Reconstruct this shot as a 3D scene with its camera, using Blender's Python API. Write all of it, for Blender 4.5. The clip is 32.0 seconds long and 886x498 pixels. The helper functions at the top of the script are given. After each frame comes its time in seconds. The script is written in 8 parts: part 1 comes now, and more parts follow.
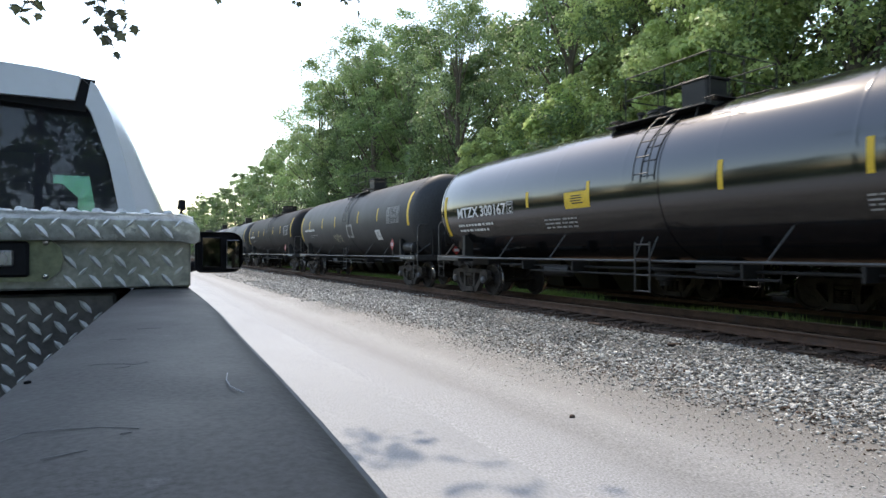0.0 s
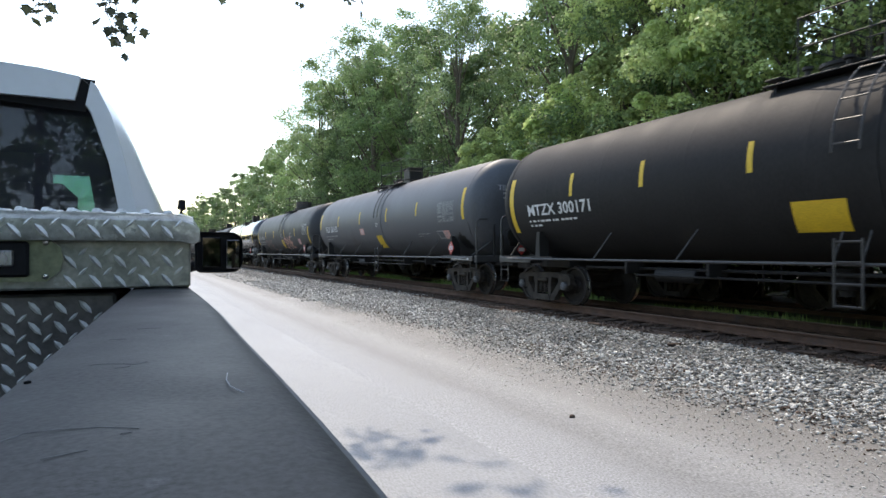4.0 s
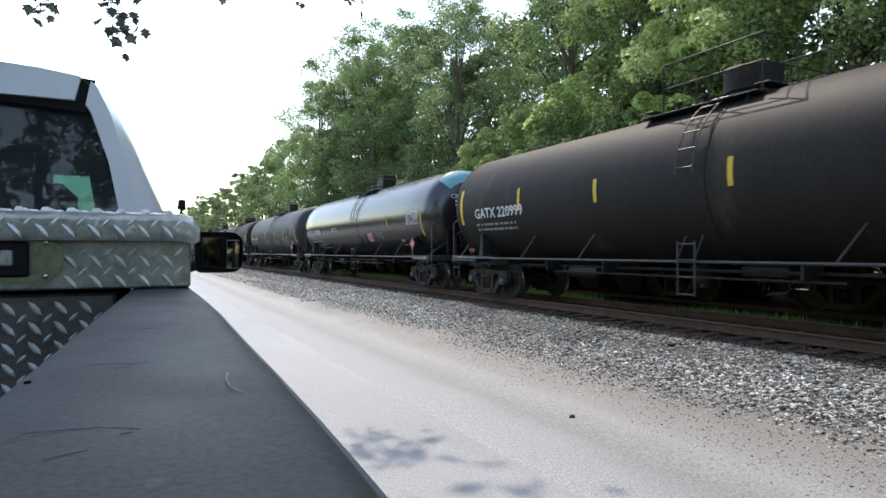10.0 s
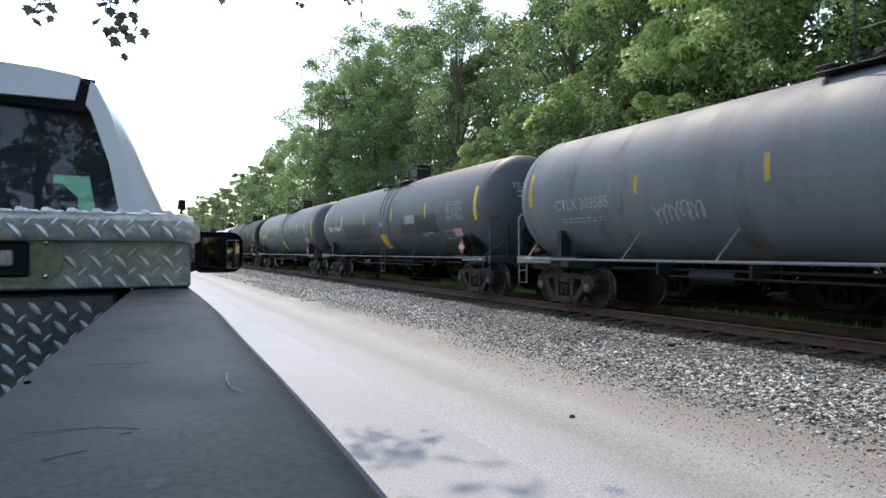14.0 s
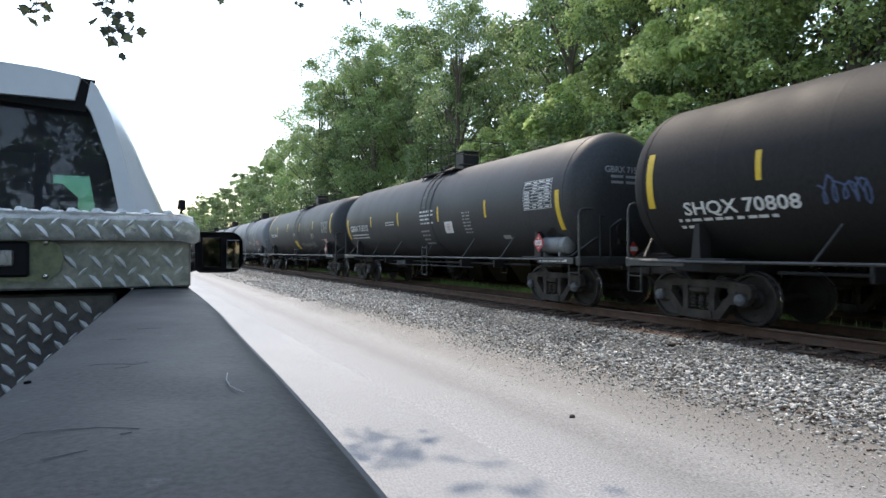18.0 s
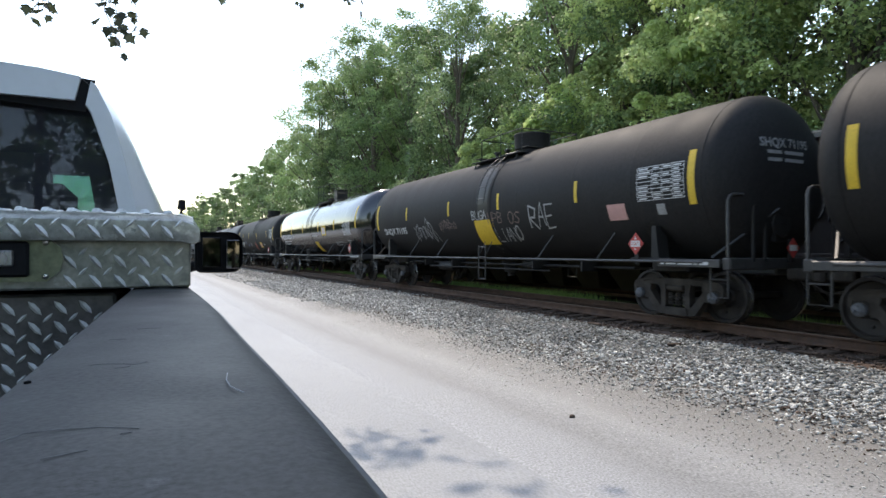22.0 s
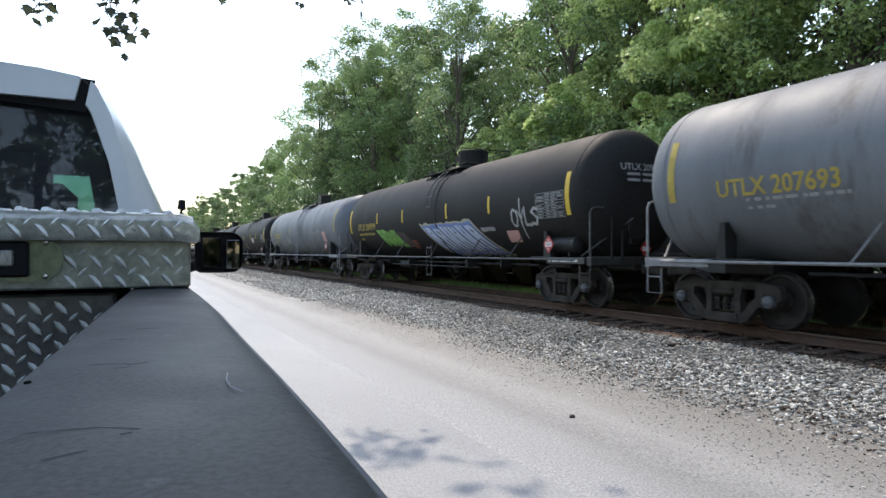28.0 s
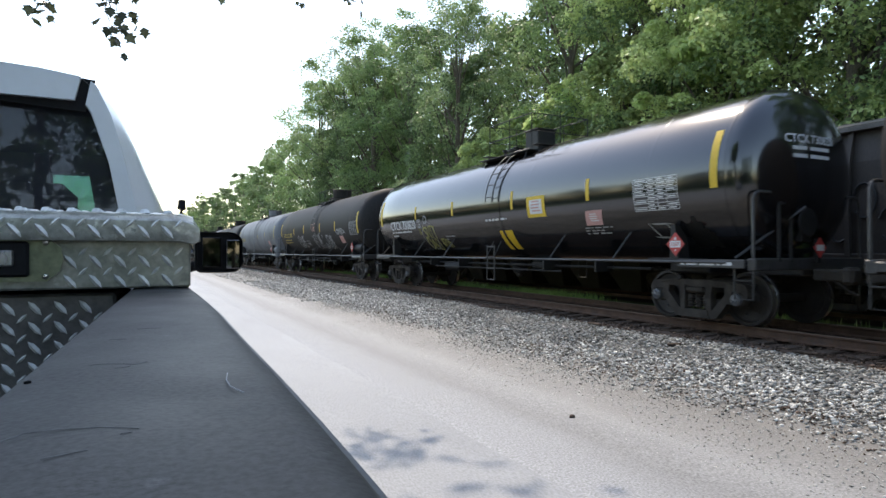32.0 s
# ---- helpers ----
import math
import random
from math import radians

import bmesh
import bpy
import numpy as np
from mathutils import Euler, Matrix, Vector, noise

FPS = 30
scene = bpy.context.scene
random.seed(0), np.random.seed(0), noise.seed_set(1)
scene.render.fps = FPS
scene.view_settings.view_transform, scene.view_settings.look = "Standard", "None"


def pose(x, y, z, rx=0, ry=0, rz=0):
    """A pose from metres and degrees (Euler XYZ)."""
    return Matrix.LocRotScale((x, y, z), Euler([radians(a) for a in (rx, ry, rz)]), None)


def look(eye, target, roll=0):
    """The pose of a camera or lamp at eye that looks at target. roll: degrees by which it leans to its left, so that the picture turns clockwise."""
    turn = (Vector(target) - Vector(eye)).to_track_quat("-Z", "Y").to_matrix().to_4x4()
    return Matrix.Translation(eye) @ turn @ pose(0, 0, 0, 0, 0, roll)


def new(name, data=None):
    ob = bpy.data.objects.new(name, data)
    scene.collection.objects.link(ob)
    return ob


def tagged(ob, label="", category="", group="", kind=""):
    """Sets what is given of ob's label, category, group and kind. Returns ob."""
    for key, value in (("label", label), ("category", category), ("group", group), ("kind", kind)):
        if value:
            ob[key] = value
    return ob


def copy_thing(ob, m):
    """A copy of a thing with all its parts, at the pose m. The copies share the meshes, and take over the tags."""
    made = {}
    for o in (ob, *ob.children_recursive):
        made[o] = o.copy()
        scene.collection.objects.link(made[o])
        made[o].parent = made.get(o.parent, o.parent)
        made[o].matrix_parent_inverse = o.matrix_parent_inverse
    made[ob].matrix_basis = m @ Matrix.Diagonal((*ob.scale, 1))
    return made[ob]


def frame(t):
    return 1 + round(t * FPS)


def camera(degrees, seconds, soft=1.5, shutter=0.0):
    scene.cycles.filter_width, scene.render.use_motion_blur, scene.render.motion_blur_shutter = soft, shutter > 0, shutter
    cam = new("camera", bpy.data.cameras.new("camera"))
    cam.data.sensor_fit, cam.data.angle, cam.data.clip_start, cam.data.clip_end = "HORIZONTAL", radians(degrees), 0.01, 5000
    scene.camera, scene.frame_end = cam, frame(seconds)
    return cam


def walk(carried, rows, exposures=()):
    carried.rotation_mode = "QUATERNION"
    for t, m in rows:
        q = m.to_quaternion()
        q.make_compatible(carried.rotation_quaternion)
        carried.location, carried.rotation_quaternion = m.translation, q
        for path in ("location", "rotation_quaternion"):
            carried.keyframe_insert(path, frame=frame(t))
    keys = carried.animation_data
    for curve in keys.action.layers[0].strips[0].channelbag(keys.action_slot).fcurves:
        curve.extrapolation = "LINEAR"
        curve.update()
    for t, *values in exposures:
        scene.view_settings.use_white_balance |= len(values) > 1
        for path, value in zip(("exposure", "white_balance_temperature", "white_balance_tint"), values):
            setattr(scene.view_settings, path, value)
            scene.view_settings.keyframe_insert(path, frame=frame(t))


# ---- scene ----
# ------------------------------------------------------------------ camera
EYE_Z = 1.45
TURN = 26.73
cam = camera(71.95, 32.0, soft=1.5, shutter=0.1)
HELD = pose(0, 0, EYE_Z, 90.28, 0, -TURN)
walk(cam, [(0.0, HELD), (32.0, HELD)], exposures=[(0.0, 1.57, 7900, 13), (32.0, 1.57, 7900, 13)])

# ------------------------------------------------------------------ world and sun
SUN = Vector((0.15, 0.55, 0.82)).normalized()
world = bpy.data.worlds.new("hazy_sky")
scene.world = world
world.use_nodes = True
wn = world.node_tree
sky = wn.nodes.new("ShaderNodeTexSky")
sky.sky_type = "NISHITA"
sky.sun_disc = False
sky.sun_elevation = math.asin(SUN.z)
sky.sun_rotation = math.atan2(SUN.x, SUN.y)
sky.air_density, sky.dust_density, sky.ozone_density = 1.3, 0.65, 3.0
wn.links.new(sky.outputs[0], wn.nodes["Background"].inputs[0])
wn.nodes["Background"].inputs[1].default_value = 0.15
sun = new("sun", bpy.data.lights.new("sun", "SUN"))
sun.data.energy, sun.data.angle, sun.data.color = 1.28, radians(0.8), (1.0, 0.98, 0.95)
sun.matrix_world = look((0, 0, 60), Vector((0, 0, 60)) - SUN)

# ------------------------------------------------------------------ mesh helpers


class Geo:
    """Collects vertices and faces of one mesh."""

    def __init__(self):
        self.v, self.f = [], []

    def add(self, verts, faces):
        n = len(self.v)
        self.v += [tuple(p) for p in verts]
        self.f += [tuple(i + n for i in f) for f in faces]
        return self

    def box(self, c, s, b=0.0, m=None):
        """A box at c with sizes s and chamfered edges of width b."""
        h = [k / 2 for k in s]
        b = min(b, min(h) * 0.9)
        vs, fs, idx = [], [], {}
        for sx in (-1, 1):
            for sy in (-1, 1):
                for sz in (-1, 1):
                    sg = (sx, sy, sz)
                    for a in range(3):
                        p = [sg[k] * (h[k] - (0 if k == a else b)) for k in range(3)]
                        idx[sg, a] = len(vs)
                        vs.append(p)
        if b <= 0:
            vs = [[sx * h[0], sy * h[1], sz * h[2]] for sx in (-1, 1) for sy in (-1, 1) for sz in (-1, 1)]
            fs = [(0, 1, 3, 2), (4, 6, 7, 5), (0, 4, 5, 1), (2, 3, 7, 6), (0, 2, 6, 4), (1, 5, 7, 3)]
        else:
            ring = ((-1, -1), (1, -1), (1, 1), (-1, 1))
            for a in range(3):
                k, l = (a + 1) % 3, (a + 2) % 3
                for s0 in (-1, 1):
                    f = []
                    for p, q in ring:
                        sg = [0, 0, 0]
                        sg[a], sg[k], sg[l] = s0, p, q
                        f.append(idx[tuple(sg), a])
                    fs.append(tuple(f if s0 > 0 else f[::-1]))
                for p in (-1, 1):
                    for q in (-1, 1):
                        sg0, sg1 = [0, 0, 0], [0, 0, 0]
                        sg0[a], sg1[a] = -1, 1
                        sg0[k] = sg1[k] = p
                        sg0[l] = sg1[l] = q
                        f = (idx[tuple(sg0), k], idx[tuple(sg1), k], idx[tuple(sg1), l], idx[tuple(sg0), l])
                        fs.append(f if p * q < 0 else f[::-1])
            for sx in (-1, 1):
                for sy in (-1, 1):
                    for sz in (-1, 1):
                        f = tuple(idx[(sx, sy, sz), a] for a in range(3))
                        fs.append(f if sx * sy * sz > 0 else f[::-1])
        m = m or Matrix()
        c = Vector(c)
        return self.add([m @ Vector(p) + c for p in vs], fs)

    def tube(self, pts, r, n=8, caps=True):
        """A round bar through the points; r is one radius or one for each point."""
        pts = [Vector(p) for p in pts]
        rs = r if isinstance(r, (list, tuple)) else [r] * len(pts)
        vs, fs = [], []
        side = None
        for i, p in enumerate(pts):
            a = pts[max(i - 1, 0)]
            b = pts[min(i + 1, len(pts) - 1)]
            d = (b - a).normalized()
            if side is None:
                side = d.orthogonal().normalized()
            else:
                side = (side - d * side.dot(d))
                side = side.normalized() if side.length > 1e-6 else d.orthogonal().normalized()
            up = d.cross(side)
            for k in range(n):
                w = 2 * math.pi * k / n
                vs.append(p + (side * math.cos(w) + up * math.sin(w)) * rs[i])
        for i in range(len(pts) - 1):
            for k in range(n):
                j = (k + 1) % n
                fs.append((i * n + k, i * n + j, (i + 1) * n + j, (i + 1) * n + k))
        if caps:
            fs.append(tuple(range(n))[::-1])
            fs.append(tuple((len(pts) - 1) * n + k for k in range(n)))
        return self.add(vs, fs)

    def lathe(self, prof, n, axis, c=(0, 0, 0)):
        """Turns (distance along the axis, radius) pairs round the axis 'x', 'y' or 'z'."""
        vs, fs = [], []
        for d, r in prof:
            for k in range(n):
                w = 2 * math.pi * k / n
                p, q = r * math.cos(w), r * math.sin(w)
                vs.append({"x": (d, p, q), "y": (q, d, p), "z": (p, q, d)}[axis])
        for i in range(len(prof) - 1):
            for k in range(n):
                j = (k + 1) % n
                fs.append((i * n + k, i * n + j, (i + 1) * n + j, (i + 1) * n + k))
        if prof[0][1] > 1e-5:
            fs.append(tuple(range(n))[::-1])
        if prof[-1][1] > 1e-5:
            fs.append(tuple((len(prof) - 1) * n + k for k in range(n)))
        c = Vector(c)
        return self.add([Vector(p) + c for p in vs], fs)

    def prism(self, outline, d0, d1, axis):
        """Pushes a closed outline from d0 to d1 along the axis."""
        n = len(outline)
        vs = []
        for d in (d0, d1):
            for p, q in outline:
                vs.append({"x": (d, p, q), "y": (p, d, q), "z": (p, q, d)}[axis])
        fs = [tuple(range(n))[::-1], tuple(range(n, 2 * n))]
        fs += [(i, (i + 1) % n, n + (i + 1) % n, n + i) for i in range(n)]
        return self.add(vs, fs)

    def mesh(self, name, smooth=False, angle=None):
        me = bpy.data.meshes.new(name)
        me.from_pydata(self.v, [], self.f)
        me.validate()
        bm = bmesh.new()
        bm.from_mesh(me)
        bmesh.ops.recalc_face_normals(bm, faces=bm.faces)
        if smooth:
            lim = radians(angle or 35)
            for f in bm.faces:
                f.smooth = True
            for e in bm.edges:
                e.smooth = not (len(e.link_faces) == 2 and e.calc_face_angle(0.0) > lim)
        bm.to_mesh(me)
        bm.free()
        return me


def hang(ob, parent, at=None):
    ob.parent = parent
    if at is not None:
        ob.matrix_basis = at
    return ob


def part(name, geo, material, parent=None, label="", smooth=False, at=None):
    """One mesh object, under its thing or part."""
    me = geo if isinstance(geo, bpy.types.Mesh) else geo.mesh(name, smooth)
    if not me.materials:
        me.materials.append(material)
    ob = new(name, me)
    if parent:
        ob.parent = parent
    if at is not None:
        ob.matrix_basis = at
    if label:
        ob["label"] = label
    return ob


def big_mesh(name, verts, faces, material):
    """A mesh from arrays: verts (n, 3), faces (m, 3) or (m, 4)."""
    me = bpy.data.meshes.new(name)
    k = faces.shape[1]
    me.vertices.add(len(verts))
    me.vertices.foreach_set("co", verts.astype(np.float32).ravel())
    me.loops.add(faces.size)
    me.loops.foreach_set("vertex_index", faces.astype(np.int32).ravel())
    me.polygons.add(len(faces))
    me.polygons.foreach_set("loop_start", np.arange(0, faces.size, k, dtype=np.int32))
    me.update(calc_edges=True)
    me.materials.append(material)
    return me


# ------------------------------------------------------------------ materials


def rgb(c):
    return (*c, 1.0)


def surface(name, c1, c2=None, rough=0.6, metal=0.0, scale=3.0, fine=60.0, bump=0.0, spots=None, spot_scale=1.2, spot_at=0.58, rough2=None, coat=0.0, coat_ior=1.5, stretch=(1, 1, 1), island=0.0, spec=0.5, grain=0.45):
    """Two tones mixed by a broad and a fine noise, with stains of a third tone, relief and uneven gloss."""
    m = bpy.data.materials.new(name)
    m.use_nodes = True
    nt = m.node_tree
    N, L = nt.nodes, nt.links
    bs = N["Principled BSDF"]
    c2 = c2 or tuple(x * 0.75 for x in c1)
    tc = N.new("ShaderNodeTexCoord")
    mp = N.new("ShaderNodeMapping")
    mp.inputs["Scale"].default_value = stretch
    L.new(tc.outputs["Object"], mp.inputs["Vector"])

    def tex(sc, detail=5.0, rg=0.6):
        t = N.new("ShaderNodeTexNoise")
        t.inputs["Scale"].default_value, t.inputs["Detail"].default_value, t.inputs["Roughness"].default_value = sc, detail, rg
        L.new(mp.outputs[0], t.inputs["Vector"])
        return t

    def mixc(a, b, fac):
        x = N.new("ShaderNodeMix")
        x.data_type = "RGBA"
        for sock, val in ((x.inputs[6], a), (x.inputs[7], b)):
            if isinstance(val, tuple):
                sock.default_value = rgb(val)
            else:
                L.new(val, sock)
        L.new(fac, x.inputs[0])
        return x.outputs[2]

    def ramp(src, lo, hi):
        r = N.new("ShaderNodeMapRange")
        r.inputs[1].default_value, r.inputs[2].default_value = lo, hi
        L.new(src, r.inputs[0])
        return r.outputs[0]

    broad, small = tex(scale), tex(fine, 3.0)
    col = mixc(c1, c2, ramp(broad.outputs[0], 0.3, 0.7))
    dim = N.new("ShaderNodeMix")
    dim.data_type, dim.blend_type = "RGBA", "MULTIPLY"
    dim.inputs[0].default_value = grain
    L.new(col, dim.inputs[6])
    L.new(ramp(small.outputs[0], 0.2, 0.62), dim.inputs[7])
    col = dim.outputs[2]
    if spots:
        st = tex(spot_scale, 6.0, 0.7)
        col = mixc(col, spots, ramp(st.outputs[0], spot_at, spot_at + 0.14))
    if island:
        gm = N.new("ShaderNodeNewGeometry")
        hs = N.new("ShaderNodeHueSaturation")
        mr = N.new("ShaderNodeMapRange")
        mr.inputs[3].default_value, mr.inputs[4].default_value = 1 - island, 1 + island
        L.new(gm.outputs["Random Per Island"], mr.inputs[0])
        L.new(mr.outputs[0], hs.inputs["Value"])
        L.new(col, hs.inputs["Color"])
        col = hs.outputs[0]
    L.new(col, bs.inputs["Base Color"])
    bs.inputs["Metallic"].default_value = metal
    bs.inputs["Specular IOR Level"].default_value = spec
    rr = N.new("ShaderNodeMapRange")
    rr.inputs[1].default_value, rr.inputs[2].default_value = 0.3, 0.7
    rr.inputs[3].default_value, rr.inputs[4].default_value = rough, rough2 if rough2 is not None else min(1.0, rough * 1.25)
    L.new(broad.outputs[0], rr.inputs[0])
    L.new(rr.outputs[0], bs.inputs["Roughness"])
    bs.inputs["Coat Weight"].default_value, bs.inputs["Coat IOR"].default_value, bs.inputs["Coat Roughness"].default_value = coat, coat_ior, rough * 0.5
    if bump:
        bp = N.new("ShaderNodeBump")
        bp.inputs["Strength"].default_value, bp.inputs["Distance"].default_value = 0.6, bump
        L.new(small.outputs[0], bp.inputs["Height"])
        L.new(bp.outputs[0], bs.inputs["Normal"])
    return m


def leaf_material(name, c1, c2):
    m = bpy.data.materials.new(name)
    m.use_nodes = True
    nt = m.node_tree
    N, L = nt.nodes, nt.links
    out = N["Material Output"]
    N.remove(N["Principled BSDF"])
    gm = N.new("ShaderNodeNewGeometry")
    oi = N.new("ShaderNodeObjectInfo")
    tc = N.new("ShaderNodeTexCoord")
    no = N.new("ShaderNodeTexNoise")
    no.inputs["Scale"].default_value = 0.5
    L.new(tc.outputs["Object"], no.inputs["Vector"])
    av = N.new("ShaderNodeMath")
    av.operation = "MULTIPLY_ADD"
    av.inputs[1].default_value = 0.5
    L.new(gm.outputs["Random Per Island"], av.inputs[0])
    sb = N.new("ShaderNodeMath")
    sb.operation = "MULTIPLY_ADD"
    sb.inputs[1].default_value, sb.inputs[2].default_value = 1.6, -0.55
    L.new(no.outputs[0], sb.inputs[0])
    L.new(sb.outputs[0], av.inputs[2])
    mx = N.new("ShaderNodeMix")
    mx.data_type = "RGBA"
    mx.inputs[6].default_value, mx.inputs[7].default_value = rgb(c1), rgb(c2)
    L.new(av.outputs[0], mx.inputs[0])
    hs = N.new("ShaderNodeHueSaturation")
    mr = N.new("ShaderNodeMapRange")
    mr.inputs[3].default_value, mr.inputs[4].default_value = 0.75, 1.25
    L.new(oi.outputs["Random"], mr.inputs[0])
    L.new(mr.outputs[0], hs.inputs["Value"])
    L.new(mx.outputs[2], hs.inputs["Color"])
    df = N.new("ShaderNodeBsdfPrincipled")
    df.inputs["Roughness"].default_value = 0.42
    df.inputs["Specular IOR Level"].default_value = 0.6
    tr = N.new("ShaderNodeBsdfTranslucent")
    L.new(hs.outputs[0], df.inputs["Base Color"])
    L.new(hs.outputs[0], tr.inputs["Color"])
    ms = N.new("ShaderNodeMixShader")
    ms.inputs[0].default_value = 0.55
    L.new(df.outputs[0], ms.inputs[1])
    L.new(tr.outputs[0], ms.inputs[2])
    L.new(ms.outputs[0], out.inputs[0])
    return m


def glass(name, tint, rough=0.0, veil=0.0):
    """A thin tinted pane: part mirror, part see-through."""
    m = bpy.data.materials.new(name)
    m.use_nodes = True
    nt = m.node_tree
    N, L = nt.nodes, nt.links
    N.remove(N["Principled BSDF"])
    tr = N.new("ShaderNodeBsdfTransparent")
    tr.inputs[0].default_value = rgb(tint)
    gl = N.new("ShaderNodeBsdfGlossy")
    gl.inputs["Roughness"].default_value = rough
    fr = N.new("ShaderNodeFresnel")
    fr.inputs[0].default_value = 1.52
    ms = N.new("ShaderNodeMixShader")
    L.new(fr.outputs[0], ms.inputs[0])
    L.new(tr.outputs[0], ms.inputs[1])
    L.new(gl.outputs[0], ms.inputs[2])
    # A blue-grey diffuse share that lifts the pane's dark tone.
    if veil:
        du = N.new("ShaderNodeBsdfDiffuse")
        du.inputs[0].default_value = rgb((0.4, 0.42, 0.52))
        md = N.new("ShaderNodeMixShader")
        md.inputs[0].default_value = veil
        L.new(ms.outputs[0], md.inputs[1])
        L.new(du.outputs[0], md.inputs[2])
        ms = md
    L.new(ms.outputs[0], N["Material Output"].inputs[0])
    return m


ASPHALT = surface("worn_asphalt", (0.308, 0.316, 0.326), (0.256, 0.264, 0.272), 0.58, rough2=0.68, scale=0.5, fine=90, bump=0.004, spots=(0.21, 0.21, 0.21), spot_scale=0.35, spot_at=0.6, stretch=(1, 0.35, 1))


def roadside_material():
    """Asphalt that frays into damp soil, packed dirt and gravel, by the distance from the road with an uneven border."""
    m = bpy.data.materials.new("frayed_road_edge")
    m.use_nodes = True
    N, L = m.node_tree.nodes, m.node_tree.links
    bs = N["Principled BSDF"]
    tc = N.new("ShaderNodeTexCoord")
    sp = N.new("ShaderNodeSeparateXYZ")
    L.new(tc.outputs["Object"], sp.inputs[0])
    acc = sp.outputs[0]
    for sc, amp, st in ((0.55, 0.55, (1, 0.35, 1)), (3.0, 0.3, (1, 0.4, 1)), (30.0, 0.28, (1, 1, 1))):
        mp = N.new("ShaderNodeMapping")
        mp.inputs["Scale"].default_value = st
        L.new(tc.outputs["Object"], mp.inputs[0])
        no = N.new("ShaderNodeTexNoise")
        no.inputs["Scale"].default_value, no.inputs["Detail"].default_value = sc, 5.0
        L.new(mp.outputs[0], no.inputs["Vector"])
        ma = N.new("ShaderNodeMath")
        ma.operation = "MULTIPLY_ADD"
        ma.inputs[1].default_value = amp
        L.new(no.outputs[0], ma.inputs[0])
        L.new(acc, ma.inputs[2])
        acc = ma.outputs[0]
    mr = N.new("ShaderNodeMapRange")
    mr.inputs[1].default_value, mr.inputs[2].default_value = 2.3 + 0.565, 5.3 + 0.565
    L.new(acc, mr.inputs[0])
    cr = N.new("ShaderNodeValToRGB")
    stops = ((0.0, (0.262, 0.268, 0.276)), (0.17, (0.255, 0.257, 0.259)), (0.27, (0.2, 0.198, 0.194)), (0.36, (0.235, 0.232, 0.226)), (0.46, (0.268, 0.262, 0.252)), (0.56, (0.222, 0.213, 0.2)), (0.75, (0.185, 0.174, 0.158)), (1.0, (0.16, 0.146, 0.127)))
    el = cr.color_ramp.elements
    while len(el) < len(stops):
        el.new(0.5)
    for e, (p, c) in zip(el, stops):
        e.position, e.color = p, rgb(c)
    L.new(mr.outputs[0], cr.inputs[0])
    gr = N.new("ShaderNodeTexNoise")
    gr.inputs["Scale"].default_value, gr.inputs["Detail"].default_value = 60.0, 4.0
    L.new(tc.outputs["Object"], gr.inputs["Vector"])
    gm = N.new("ShaderNodeMapRange")
    gm.inputs[1].default_value, gm.inputs[2].default_value, gm.inputs[3].default_value, gm.inputs[4].default_value = 0.3, 0.7, 0.58, 1.34
    L.new(gr.outputs[0], gm.inputs[0])
    mx = N.new("ShaderNodeMix")
    mx.data_type, mx.blend_type = "RGBA", "MULTIPLY"
    mx.inputs[0].default_value = 1.0
    L.new(cr.outputs[0], mx.inputs[6])
    L.new(gm.outputs[0], mx.inputs[7])
    L.new(mx.outputs[2], bs.inputs["Base Color"])
    bs.inputs["Roughness"].default_value = 0.66
    bp = N.new("ShaderNodeBump")
    bp.inputs["Strength"].default_value, bp.inputs["Distance"].default_value = 0.45, 0.008
    L.new(gr.outputs[0], bp.inputs["Height"])
    L.new(bp.outputs[0], bs.inputs["Normal"])
    return m


ROADSIDE = roadside_material()
BALLAST = surface("ballast_bed", (0.13, 0.122, 0.11), (0.055, 0.052, 0.047), 0.95, scale=2.5, fine=22, bump=0.03)
STONE = surface("crushed_stone", (0.58, 0.56, 0.51), (0.3, 0.29, 0.262), 0.85, scale=4, fine=80, bump=0.003, island=0.8)
PEBBLE = surface("pale_pebbles", (0.62, 0.59, 0.54), (0.42, 0.4, 0.36), 0.9, scale=4, fine=80, island=0.5)
GRASS_BED = surface("grassy_soil", (0.075, 0.13, 0.035), (0.05, 0.085, 0.03), 0.95, scale=0.7, fine=18, bump=0.03, spots=(0.16, 0.13, 0.08), spot_scale=0.3, spot_at=0.62)
STAINED = surface("oil_stained_ballast", (0.11, 0.064, 0.04), (0.05, 0.03, 0.02), 0.9, scale=1.5, fine=26, bump=0.03)
# Darker copy of the crushed stone; shade towards the track is in it.
STONE_SHADED = surface("grey_ballast_shade_darkened", (0.36, 0.352, 0.318), (0.17, 0.166, 0.15), 0.85, scale=4, fine=80, bump=0.003, island=0.75)
BROWN_STONE = surface("rust_stained_stone", (0.13, 0.08, 0.054), (0.055, 0.036, 0.026), 0.9, scale=4, fine=80, island=0.5)
BLADE = surface("grass_blades", (0.2, 0.32, 0.08), (0.12, 0.2, 0.05), 0.7, scale=0.8, island=0.4)
RUST = surface("rusty_rail", (0.115, 0.056, 0.032), (0.07, 0.036, 0.022), 0.75, scale=3, fine=70, bump=0.003, spots=(0.06, 0.045, 0.04), spot_scale=2)
RAILHEAD = surface("worn_rail_head", (0.16, 0.105, 0.075), (0.1, 0.065, 0.045), 0.5, 0.5, scale=2, fine=80)
TIE = surface("creosoted_wood", (0.08, 0.049, 0.032), (0.036, 0.024, 0.017), 0.9, scale=2, fine=30, bump=0.008, stretch=(0.4, 3, 3))
